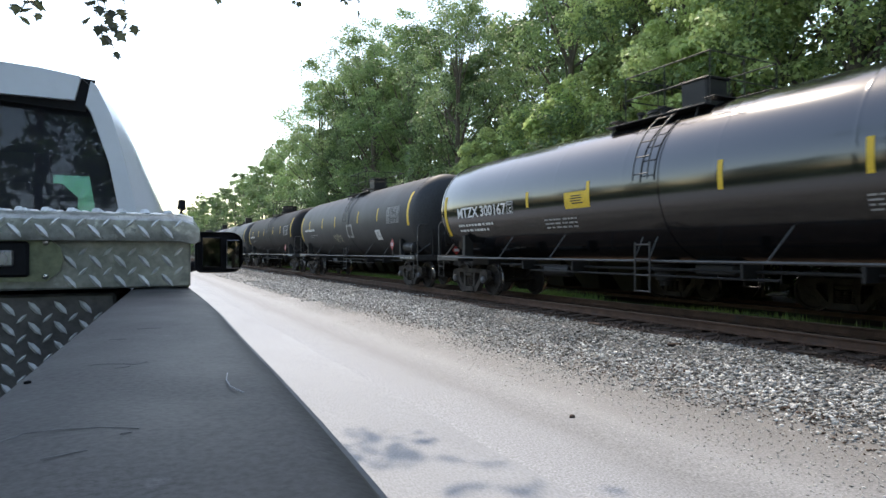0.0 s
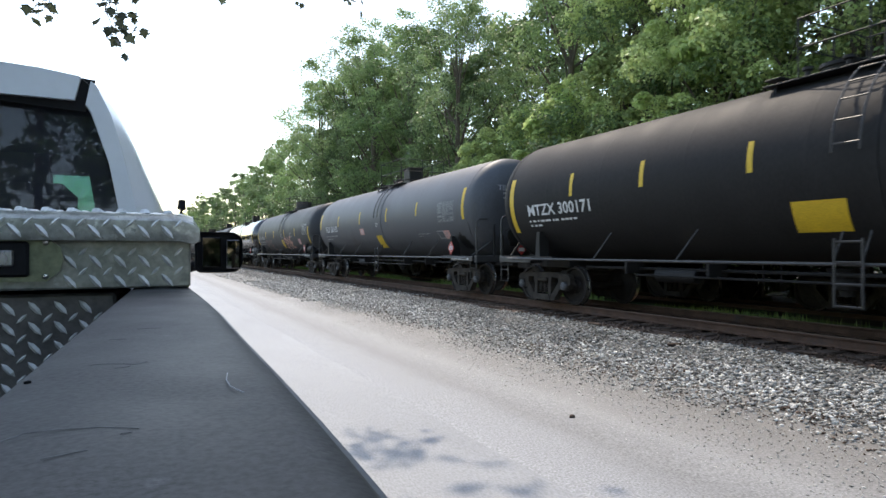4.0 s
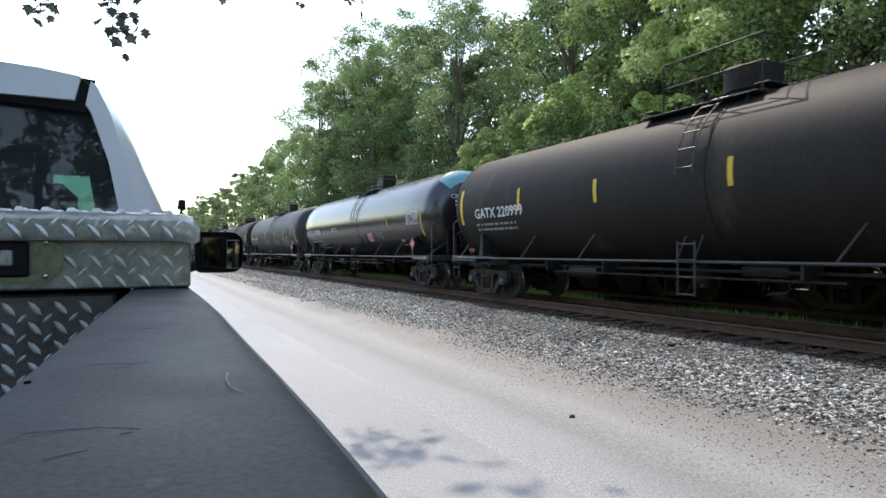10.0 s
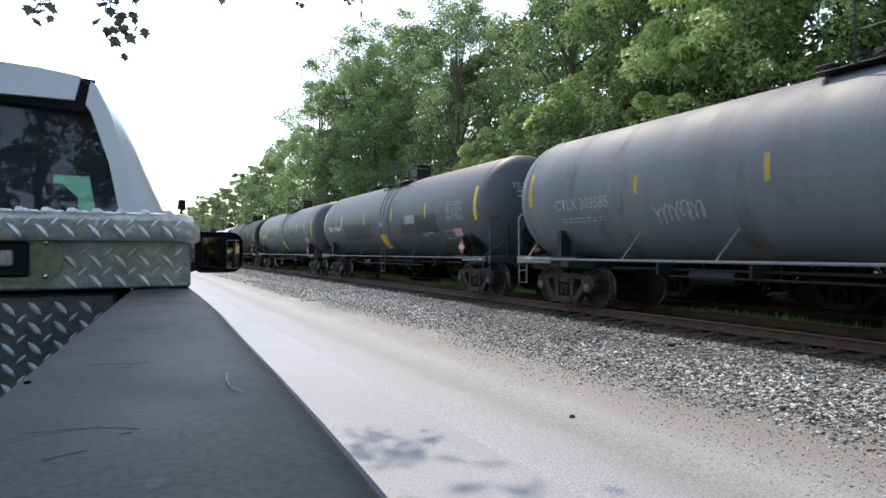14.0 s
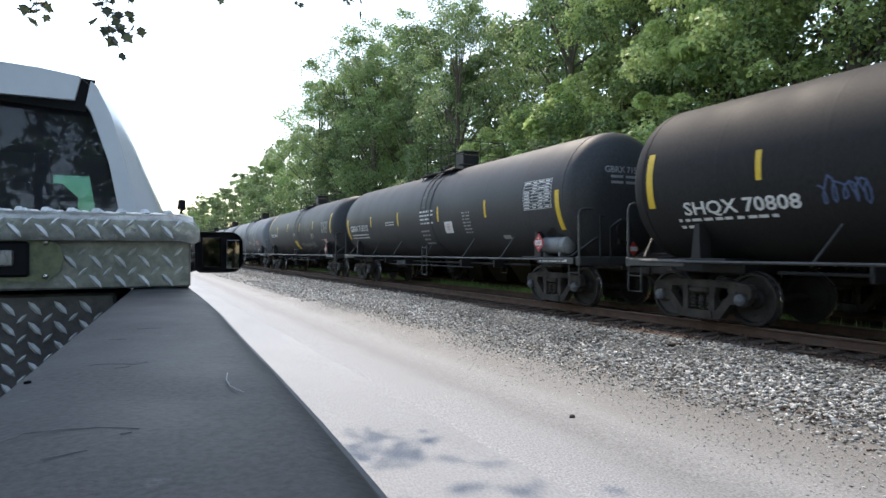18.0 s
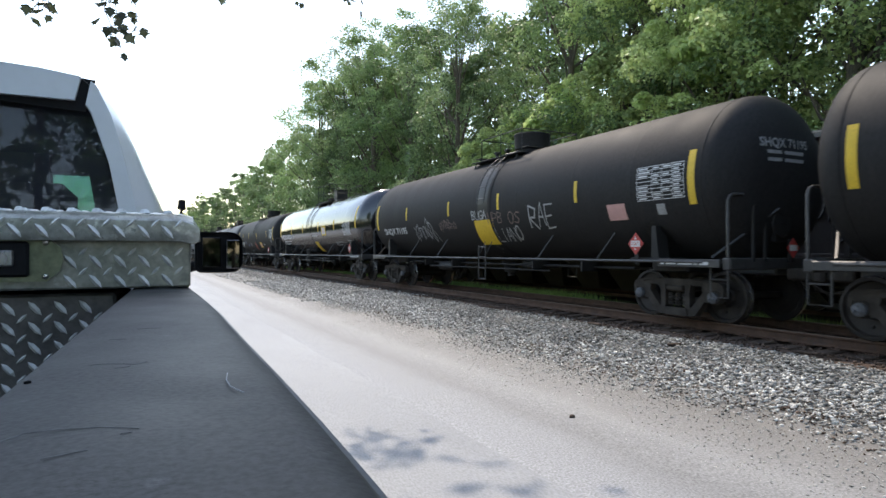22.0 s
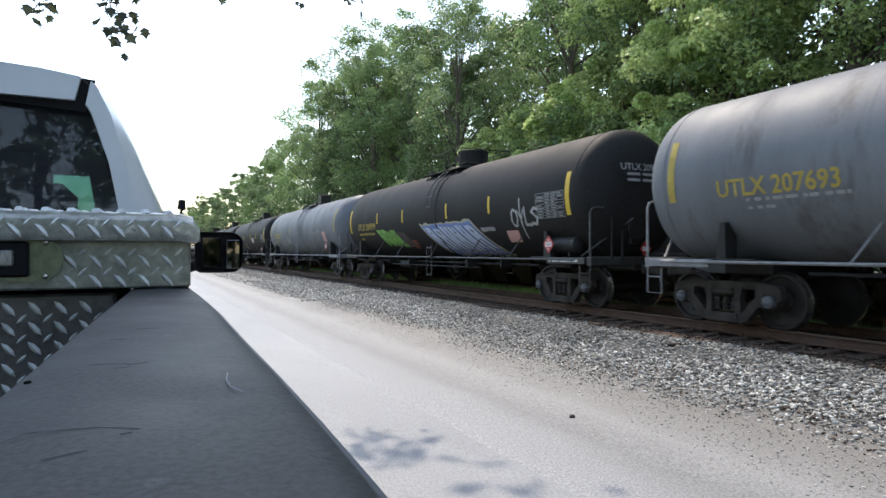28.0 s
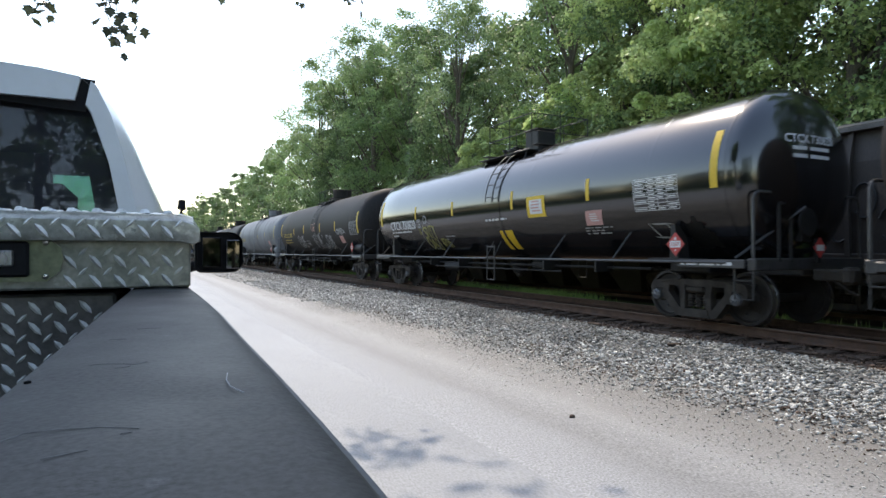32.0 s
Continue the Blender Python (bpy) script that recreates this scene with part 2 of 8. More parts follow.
BARK = surface("grey_brown_bark", (0.15, 0.125, 0.1), (0.08, 0.068, 0.055), 0.95, scale=4, fine=18, bump=0.03, stretch=(2, 2, 0.4))
LEAF_A = leaf_material("maple_leaves", (0.085, 0.15, 0.056), (0.3, 0.43, 0.18))
LEAF_B = leaf_material("locust_leaves", (0.088, 0.15, 0.062), (0.29, 0.4, 0.185))
LEAF_C = leaf_material("dark_oak_leaves", (0.06, 0.11, 0.045), (0.19, 0.29, 0.12))
# Near-black base: the twigs' look against bright sky, put into the colour.
LEAF_BACKLIT = leaf_material("twig_leaves_backlight_dark", (0.02, 0.026, 0.018), (0.07, 0.085, 0.05))
# Undergrowth, shrubs and near oaks: woodland shade is put into this dark green.
LEAF_SHADE = leaf_material("leaves_shade_darkened", (0.018, 0.036, 0.012), (0.05, 0.085, 0.025))
# Leaf litter with the shade under the canopy put into its brown.
FOREST_SOIL = surface("forest_litter_shade_darkened", (0.035, 0.028, 0.02), (0.02, 0.017, 0.013), 0.95, scale=1.2, fine=20, bump=0.03)
# Very pale green: the sun on these crowns is put into the colour.
LEAF_SUNLIT = leaf_material("pale_leaves_sun_painted", (0.26, 0.37, 0.12), (0.6, 0.7, 0.32))
# ------------------------------------------------------------------ ground, road, track
RAIL_Z = 0.19
TRACK_X = 10.1


def strip(name, xs_z, y0, y1, ny, material, wob=0.0, seed=0, depth=0.0):
    """A long sheet along the track: its profile across is (x, z) pairs."""
    nx = len(xs_z)
    xs = np.array([p[0] for p in xs_z])
    zs = np.array([p[1] for p in xs_z])
    tt = np.linspace(0, 1, ny) ** 2.2
    ys = y0 + (y1 - y0) * tt
    rng = np.random.default_rng(seed)
    X, Y = np.meshgrid(xs, ys)
    Z = np.tile(zs, (ny, 1))
    if wob:
        for j in range(ny):
            for i in range(nx):
                Z[j, i] += wob * noise.noise(Vector((X[j, i] * 0.9, Y[j, i] * 0.9, seed)))
                if i in (0, nx - 1):
                    X[j, i] += wob * 5 * noise.noise(Vector((seed + 3.3, Y[j, i] * 0.45, i)))
    v = np.stack([X.ravel(), Y.ravel(), Z.ravel()], 1)
    a = (np.arange(ny - 1)[:, None] * nx + np.arange(nx - 1)[None, :]).ravel()
    f = np.stack([a, a + 1, a + nx + 1, a + nx], 1)
    me = big_mesh(name, v, f, material)
    me.polygons.foreach_set("use_smooth", np.ones(len(f), dtype=bool))
    return new(name, me)


g = Geo()
g.add([(-900, -900, -0.14), (900, -900, -0.14), (900, 1500, -0.14), (-900, 1500, -0.14)], [(0, 1, 2, 3)])
tagged(part("ground", g, GRASS_BED), "grassy ground reaching to the horizon", "ground", kind="structure")
tagged(strip("road", [(-3.7, -0.15), (-3.4, 0.0), (-2.4, 0.03), (-1, 0.03), (1.5, 0.015), (2.6, 0.0), (3.3, -0.02)], -60, 700, 220, ASPHALT, 0.006, 2),
       "pale worn asphalt road with an uneven edge", "road", kind="structure")
tagged(strip("dirt_shoulder", [(2.25, -0.01), (2.4, 0.013), (2.75, 0.012), (3.05, 0.012), (3.6, 0.004), (4.2, -0.01), (4.9, -0.018), (5.5, -0.015), (6.1, -0.005), (6.7, -0.07)], -60, 700, 500, ROADSIDE, 0.008, 5),
       "packed tan dirt and gravel shoulder beside the road", "shoulder", kind="structure")
tagged(strip("ballast_bed_behind", [(4.4, -0.12), (5.2, 0.0), (8.4, 0.03), (11.7, 0.0), (12.3, -0.16)], -440, -59, 20, BALLAST), "grey ballast under the track", "ballast", kind="structure")
tagged(strip("stained_ballast", [(7.95, -0.04), (8.2, 0.02), (8.55, 0.01), (8.8, -0.03), (10.1, -0.035), (11.3, -0.03), (11.75, 0.0), (12.0, -0.1)], -60, 600, 420, STAINED, 0.03, 12), "brown oil-stained ballast between and beside the rails", "ballast", kind="structure")
tagged(strip("ballast_bed", [(4.0, -0.14), (4.5, -0.1), (5.2, -0.07), (6.0, -0.02), (6.6, 0.015), (7.4, 0.035), (8.2, 0.0), (8.6, -0.06), (10.1, -0.09), (11.3, -0.07), (11.7, -0.05), (12.3, -0.16)], -60, 700, 420, BALLAST, 0.05, 9),
       "grey crushed-stone ballast under the railway track", "ballast", kind="structure")

# ballast and pebbles as loose stones
OCT_V = np.array([(1, 0, 0), (-1, 0, 0), (0, 1, 0), (0, -1, 0), (0, 0, 1), (0, 0, -1)], float)
OCT_F = np.array([(0, 2, 4), (2, 1, 4), (1, 3, 4), (3, 0, 4), (2, 0, 5), (1, 2, 5), (3, 1, 5), (0, 3, 5)])


def stones(name, base_v, base_f, px, py, pz, size, material, rng):
    n, k = len(px), len(base_v)
    v = np.repeat(base_v[None], n, 0) * (1 + rng.uniform(-0.42, 0.42, (n, k, 1)))
    v = v * (size[:, None, None] * rng.uniform(0.4, 1.35, (n, 1, 3)))
    q = rng.normal(size=(n, 4))
    q /= np.linalg.norm(q, axis=1, keepdims=True)
    w, x, y, z = q.T
    R = np.stack([1 - 2 * (y * y + z * z), 2 * (x * y - w * z), 2 * (x * z + w * y), 2 * (x * y + w * z), 1 - 2 * (x * x + z * z), 2 * (y * z - w * x), 2 * (x * z - w * y), 2 * (y * z + w * x), 1 - 2 * (x * x + y * y)], 1).reshape(n, 3, 3)
    v = np.einsum("nij,nkj->nki", R, v) * np.array([1.0, 1.0, 0.62]) + np.stack([px, py, pz], 1)[:, None, :]
    f = base_f[None] + (np.arange(n) * k)[:, None, None]
    return new(name, big_mesh(name, v.reshape(-1, 3), f.reshape(-1, 3), material))


rng = np.random.default_rng(4)


def scatter(n, x0, x1, y0, y1, power):
    u = rng.random(n) ** power
    return rng.uniform(x0, x1, n), y0 + (y1 - y0) * u


def bed_z(x):
    return np.interp(x, [4.0, 4.5, 5.2, 6.2, 7.4, 8.2, 8.55, 8.8, 10.1, 11.7, 12.3], [-0.02, -0.02, -0.016, 0.003, 0.035, 0.02, 0.005, -0.045, -0.05, -0.02, -0.16])


sx, sy = scatter(66000, 3.9, 8.25, 1.0, 32.0, 1.5)
edge = 4.45 + 0.35 * np.sin(sy * 0.7) + 0.25 * np.sin(sy * 1.9 + 1)
keep = rng.random(len(sx)) < np.clip((sx - edge + 0.3) / 1.0, 0.008, 1.0)
keep &= sx < 8.05 + 0.18 * np.sin(sy * 1.3) + rng.normal(size=len(sx)) * 0.06
sx, sy = sx[keep], sy[keep]
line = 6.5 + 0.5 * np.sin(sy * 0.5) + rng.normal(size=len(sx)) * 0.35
for nm, pick, stone_m, lab in (("ballast_stones", sx < line, STONE, "loose pale grey and white crushed ballast stones"), ("grey_ballast_stones", sx >= line, STONE_SHADED, "loose crushed ballast stones, shade by the track put into their grey")):
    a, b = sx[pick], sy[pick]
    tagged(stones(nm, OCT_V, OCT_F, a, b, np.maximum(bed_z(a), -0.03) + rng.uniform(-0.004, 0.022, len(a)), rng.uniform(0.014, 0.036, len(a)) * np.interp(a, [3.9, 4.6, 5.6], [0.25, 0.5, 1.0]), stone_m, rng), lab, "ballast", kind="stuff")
bx_, by_ = scatter(10000, 7.95, 11.8, 0.0, 45.0, 1.3)
tagged(stones("stained_stones", OCT_V, OCT_F, bx_, by_, bed_z(bx_) + rng.uniform(0.02, 0.05, len(bx_)), rng.uniform(0.018, 0.04, len(bx_)), BROWN_STONE, rng), "rust-brown stained stones between the ties", "ballast", kind="stuff")
sx, sy = scatter(9000, 4.4, 9.0, 18.0, 80.0, 1.4)
tagged(stones("distant_ballast_stones", OCT_V, OCT_F, sx, sy, bed_z(sx) + rng.uniform(0.0, 0.03, len(sx)), rng.uniform(0.02, 0.045, len(sx)), STONE, rng),
       "grey crushed ballast stones along the track", "ballast", kind="stuff")
sx, sy = scatter(40000, 2.9, 6.2, 0.8, 24.0, 1.7)
keep = rng.random(len(sx)) < np.interp(sx, [2.9, 3.3, 4.0, 5.4], [0.05, 0.35, 0.8, 1.0])
sx, sy = sx[keep], sy[keep]
tagged(stones("shoulder_pebbles", OCT_V, OCT_F, sx, sy, np.interp(sx, [2.9, 3.6, 4.9, 6.2], [0.008, 0.004, -0.018, -0.006]) - 0.001, 0.0035 + 0.0095 * rng.random(len(sx)) ** 3.2, PEBBLE, rng),
       "small pale pebbles strewn over the dirt shoulder", "pebbles", kind="stuff")
litter_rng = np.random.default_rng(77)
lx, ly = litter_rng.normal(5.35, 0.6, 5200), 1.2 + 16.0 * litter_rng.random(5200) ** 1.5
keep = (lx > 3.2) & (lx < 7.4) & (litter_rng.random(5200) < 0.35 + 0.65 * (np.sin(lx * 2.3 + ly * 0.9) * np.sin(ly * 1.7 - lx) > -0.1))
lx, ly = lx[keep], ly[keep]
tagged(stones("dead_leaf_litter", OCT_V, OCT_F, lx, ly, np.maximum(bed_z(lx), -0.02) + 0.006 + np.interp(lx, [4.2, 5.4], [0.0, 0.014]), litter_rng.uniform(0.006, 0.02, len(lx)) * np.interp(lx, [4.2, 5.2], [0.35, 1.0]), BROWN_STONE, litter_rng),
       "dark brown dead leaf scraps and clods along the gravel's edge", "leaf litter", kind="stuff")

tagged(strip("forest_floor", [(13.9, -0.16), (14.4, -0.12), (17, -0.1), (30, -0.05), (60, 0.0)], -60, 500, 120, FOREST_SOIL, 0.06, 15), "leaf litter under the trees, darkened for their shade", "forest floor", kind="structure")

# rails and ties
track = tagged(new("railway_track"), "rusty steel rails spiked to dark wooden ties", "track", kind="structure")
for side in (-1, 1):
    xr = TRACK_X + side * 0.753
    g = Geo()
    w = [(-0.07, -0.17), (0.07, -0.17), (0.07, -0.158), (0.016, -0.135), (0.011, -0.05), (0.03, -0.04), (0.034, -0.012), (-0.034, -0.012), (-0.03, -0.04), (-0.011, -0.05), (-0.016, -0.135), (-0.07, -0.158)]
    g.prism([(xr + p, RAIL_Z + q) for p, q in w], -440, 700, "y")
    r = part("rail", g, RUST, track)
    g = Geo()
    g.prism([(xr + p, RAIL_Z + q) for p, q in [(-0.0345, -0.012), (0.0345, -0.012), (0.03, -0.002), (0.02, 0.0), (-0.02, 0.0), (-0.03, -0.002)]], -440, 700, "y")
    part("rail_head", g, RAILHEAD, r, "polished running surface")
tie_me = Geo().box((0, 0, 0), (2.6, 0.22, 0.17), 0.015).mesh("tie")
tie_me.materials.append(TIE)
plate = Geo()
for sx_ in (-0.753, 0.753):
    plate.box((sx_, 0, 0.092), (0.34, 0.19, 0.016), 0.004)
    for a in (-0.11, 0.11):
        for b in (-0.05, 0.05):
            plate.box((sx_ + a, b, 0.108), (0.035, 0.03, 0.03), 0.006)
plate_me = plate.mesh("tie_plate")
plate_me.materials.append(RUST)
for i in range(130):
    y = -6 + i * 0.52 + random.uniform(-0.03, 0.03)
    t_ = part("tie", tie_me, TIE, track, at=pose(TRACK_X + random.uniform(-0.04, 0.04), y, RAIL_Z - 0.27, 0, 0, random.uniform(-0.8, 0.8)))
    part("tie_plate", plate_me, RUST, t_)
g = Geo()
for i in range(420):
    g.box((TRACK_X, 61.8 + i * 0.6, RAIL_Z - 0.27), (2.6, 0.22, 0.17))
tagged(part("distant_ties", g, TIE, track), kind="stuff")
# scraps of wood, a rubber block and old ties by the track
for k, (x, y, ln, rz) in enumerate([(7.9, 9.2, 0.6, 70), (7.2, 6.6, 0.35, 15), (8.1, 13.0, 0.5, 100), (8.3, 5.3, 0.45, 80)]):
    g = Geo().box((0, 0, 0.02), (ln, 0.06, 0.04), 0.012)
    tagged(part("wood_scrap", g, TIE, at=pose(x, y, bed_z(np.array(x)) + 0.02, 0, 4, rz)), "weathered scrap of tie wood lying on the ballast", "wood scrap", "tie scraps")
g = Geo()
g.lathe([(-0.05, 0.0), (-0.045, 0.025), (-0.01, 0.04), (0.03, 0.035), (0.05, 0.0)], 9, "x")
tagged(part("dark_clod", g, TIE, at=pose(3.4, 4.25, 0.012, 0, 0, 30) @ Matrix.Diagonal((0.6, 0.6, 0.6, 1))), "small dark clod lying on the dirt shoulder", "clod")

# grass beyond the track
n = 44000
gx = 11.85 + 1.5 * rng.random(n)
gy = -4 + 64 * rng.random(n) ** 1.3
tuft = np.sin(gy * 0.37 + 1) + np.sin(gy * 0.83) + np.sin(gx * 3.1 + gy * 0.2) + 0.35 * rng.normal(size=n) > np.interp(gy, [20, 40], [0.35, -0.5])
gx, gy = gx[tuft], gy[tuft]
n = len(gx)
ang, hgt, lean = rng.uniform(0, 2 * np.pi, n), rng.uniform(0.1, 0.36, n), rng.uniform(0, 0.14, n)
wd = 0.017
bx, by = np.cos(ang), np.sin(ang)
v = np.stack([np.stack([gx - bx * wd, gy - by * wd, np.full(n, -0.15)], 1), np.stack([gx + bx * wd, gy + by * wd, np.full(n, -0.15)], 1), np.stack([gx - by * lean, gy + bx * lean, -0.15 + hgt], 1)], 1).reshape(-1, 3)
tagged(new("grass", big_mesh("grass", v, np.arange(3 * n).reshape(-1, 3), BLADE)), "tall green grass and weeds beyond the track", "grass", kind="stuff")

# ------------------------------------------------------------------ trees


def leaf_cloud(rng, centres, radii, per, size, droop=0.0, long=1.5):
    """Leaves as folded rhombs, scattered in clumps round the centres."""
    n = len(centres) * per
    c = np.repeat(centres, per, 0)
    r = np.repeat(radii, per)
    d = rng.normal(size=(n, 3))
    d /= np.linalg.norm(d, axis=1, keepdims=True)
    rad = rng.random(n) ** 0.45
    p = c + d * (r * rad)[:, None] * np.array([1, 1, 0.62])
    p[:, 2] -= droop * r * rad ** 2
    nrm = d * 0.6 + rng.normal(size=(n, 3)) * 0.55 + np.array([0, 0, 0.7])
    nrm /= np.linalg.norm(nrm, axis=1, keepdims=True)
    a = np.cross(nrm, rng.normal(size=(n, 3)))
    a /= np.linalg.norm(a, axis=1, keepdims=True)
    b = np.cross(nrm, a)
    s = size * rng.uniform(0.6, 1.3, n)[:, None]
    v = np.stack([p - a * s * 0.5 * long, p + b * s * 0.5 + nrm * s * 0.12, p + a * s * 0.5 * long - nrm * s * 0.1, p - b * s * 0.5 + nrm * s * 0.12], 1).reshape(-1, 3)
    return v, np.arange(4 * n).reshape(-1, 4)


def tree(name, seed, height, width, clumps, per, size, leaf, low=0.15, droop=0.2, label="", category="tree"):
    """Trunk, limbs to the clumps and a crown of leaves with gaps."""
    rng = np.random.default_rng(seed)
    rd = random.Random(seed)
    top = new(name)
    tagged(top, label, category, "line of trees beyond the track")
    wood = Geo()
    lean = Vector((rd.uniform(-0.06, 0.06), rd.uniform(-0.06, 0.06), 1))
    r0 = 0.016 * height
    pts = [Vector((lean.x * z + 0.25 * noise.noise(Vector((seed, z * 0.3, 0))), lean.y * z + 0.25 * noise.noise(Vector((seed, 5, z * 0.3))), z)) for z in np.linspace(-0.3, height * 0.82, 9)]
    wood.tube(pts, [r0 * (1.35 if i == 0 else 1 - 0.85 * i / 8) for i in range(9)], 9)
    cen, rads = [], []
    lobes = []
    for k in range(9):
        w = k * 2.4 + rd.uniform(-0.5, 0.5)
        zz = height * (low + (0.93 - low) * (k + 0.6) / 9.5)
        prof = math.sin(math.pi * min(1.0, 0.28 + 0.72 * (zz / height - low) / (1 - low))) ** 0.6
        lobes.append((Vector((math.cos(w) * width * 0.55 * prof, math.sin(w) * width * 0.55 * prof, zz)), width * rd.uniform(0.38, 0.62) * max(prof, 0.45)))
    lobes.append((Vector((lean.x * height, lean.y * height, height * 0.92)), width * 0.4))
    for k in range(clumps):
        c, rr = lobes[k % len(lobes)]
        d = Vector((rd.gauss(0, 1), rd.gauss(0, 1), rd.gauss(0, 1))).normalized()
        p = c + Vector((d.x, d.y, d.z * 0.8)) * rr * rd.uniform(0.55, 1.08)
        if p.z < height * low * 0.5:
            p.z = height * low * rd.uniform(0.5, 1.2)
        cen.append(p)
        rads.append(width * rd.uniform(0.1, 0.22))
    for i, p in enumerate(cen):
        if i % 9 == 0:
            k = min(8, max(1, int(8 * (p.z * 0.75) / (height * 0.82))))
            s = pts[k]
            mid = s.lerp(p, 0.55) + Vector((0, 0, -0.04 * height * rd.random()))
            q = r0 * (1 - 0.85 * k / 8) * 0.5
            wood.tube([s, mid, p], [q, q * 0.55, 0.012], 5, caps=False)
    part("trunk", wood, BARK, top, "bare grey-brown trunk and limbs")
    v, f = leaf_cloud(rng, np.array([tuple(p) for p in cen]), np.array(rads), per, size, droop)
    me = big_mesh("crown", v, f, leaf)
    part("crown", me, leaf, top)
    return top


def stand(master, x, y, s=1.0, rz=None, sz=None):
    rz = random.uniform(0, 360) if rz is None else rz
    return copy_thing(master, pose(x, y, -0.14, 0, 0, rz) @ Matrix.Diagonal((s, s, sz or s, 1)))


kinds = [
    tree("maple_tree", 11, 17.0, 4.4, 240, 86, 0.108, LEAF_A, 0.1, 0.3, "tall leafy green maple at the wood's edge"),
    tree("locust_tree", 12, 19.0, 4.6, 240, 86, 0.103, LEAF_B, 0.2, 0.5, "tall pale green locust tree with feathery foliage"),
    tree("oak_tree", 13, 18.0, 5.0, 250, 86, 0.11, LEAF_C, 0.08, 0.2, "dark green oak with a dense uneven crown"),
    tree("ash_tree", 14, 20.0, 4.0, 230, 86, 0.107, LEAF_A, 0.25, 0.4, "slender tall ash with mid-green foliage"),
]
thin = [
    tree("distant_maple_tree", 21, 18.0, 5.0, 120, 58, 0.225, LEAF_A, 0.05, 0.3, "distant green maple in the tree line"),
    tree("distant_oak_tree", 22, 17.5, 5.2, 120, 58, 0.235, LEAF_C, 0.05, 0.2, "distant dark green oak in the tree line"),
    tree("distant_locust_tree", 23, 18.5, 4.6, 120, 58, 0.225, LEAF_B, 0.08, 0.4, "distant pale green locust in the tree line"),
]
bush = tree("shrub", 31, 3.6, 2.0, 80, 26, 0.16, LEAF_SHADE, 0.03, 0.3, "leafy green shrub at the foot of the wood", "shrub")
walnut = tree("walnut_sapling", 32, 7.5, 2.4, 80, 170, 0.105, LEAF_SUNLIT, 0.3, 0.8, "young walnut tree, its yellow-green leaves coloured pale as if sunlit")
tulip = tree("tulip_tree", 33, 15.0, 3.8, 190, 150, 0.095, LEAF_SUNLIT, 0.12, 0.5, "tall tulip tree, its green leaves coloured pale as if sunlit")
masters = kinds + thin + [bush, walnut, tulip]

rd = random.Random(77)
y = -9.0
i = 0
while y < 66:
    stand(kinds[i % 4], 18.6 + rd.uniform(-1.2, 2.0), y, rd.uniform(0.9, 1.05) * (1.14 if y > 34 else 1.0), rd.uniform(0, 360))
    y += rd.uniform(3.6, 5.2)
    i += 1
y = -12.0
while y < 70:
    stand(thin[i % 3], 24.5 + rd.uniform(-2.2, 2.5), y, rd.uniform(0.95, 1.15), rd.uniform(0, 360))
    y += rd.uniform(3.6, 5.0)
    i += 1
y = 68.0
while y < 330:
    stand(thin[i % 3], 18.6 + rd.uniform(-2, 4), y, rd.uniform(0.9, 1.08), rd.uniform(0, 360))
    y += rd.uniform(3.8, 6) * (1 + (y - 68) / 160)
    i += 1
y = -6.0
while y < 60:
    if y > 11.0:
        stand(bush, 18.0 + rd.uniform(-0.4, 1.4), y, rd.uniform(0.8, 1.2), rd.uniform(0, 360))
    y += rd.uniform(1.5, 2.4)
for x, y, s in ((17.3, 24.9, 1.2), (17.2, 21.6, 1.26), (17.4, 18.0, 1.36), (17.2, 28.6, 1.12), (17.6, 14.4, 1.42)):
    stand(walnut, x, y, s, rd.uniform(0, 360))
for x, y, s in ((17.7, 16.2, 1.0), (17.4, 12.8, 1.04), (17.9, 10.0, 1.1), (18.4, 19.4, 1.0)):
    stand(tulip, x, y, s, rd.uniform(0, 360))
for k, x, y, big in ((1, 17.9, 56.5, 1.2), (3, 18.2, 48.0, 1.08), (0, 17.6, 64.0, 1.2)):
    stand(kinds[k], x, y, big, rd.uniform(0, 360))
# dense undergrowth under the first trees, coloured dark for the shade there
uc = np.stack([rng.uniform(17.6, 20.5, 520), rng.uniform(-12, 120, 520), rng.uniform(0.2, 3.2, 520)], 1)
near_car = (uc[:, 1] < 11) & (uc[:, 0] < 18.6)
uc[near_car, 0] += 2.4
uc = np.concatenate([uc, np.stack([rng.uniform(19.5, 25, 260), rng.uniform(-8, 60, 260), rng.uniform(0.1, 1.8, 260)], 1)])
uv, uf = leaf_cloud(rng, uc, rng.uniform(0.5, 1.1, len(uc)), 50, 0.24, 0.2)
tagged(new("undergrowth", big_mesh("undergrowth", uv, uf, LEAF_SHADE)), "dense undergrowth beneath the trees, its shade put into the leaf colour", "undergrowth", kind="stuff")
# dense wood on the near side of the road and behind the truck
near = [
    # these oaks share the leaf colour darkened for shade
    tree("hedgerow_oak_tree", 41, 12.5, 4.2, 80, 15, 0.66, LEAF_SHADE, 0.02, 0.2, "dark leafy oak in the wood along the road"),
    tree("hedgerow_maple_tree", 42, 11.0, 4.0, 80, 15, 0.66, LEAF_C, 0.02, 0.3, "leafy maple in the wood along the road"),
]
masters += near
i = 0
y = -40.0
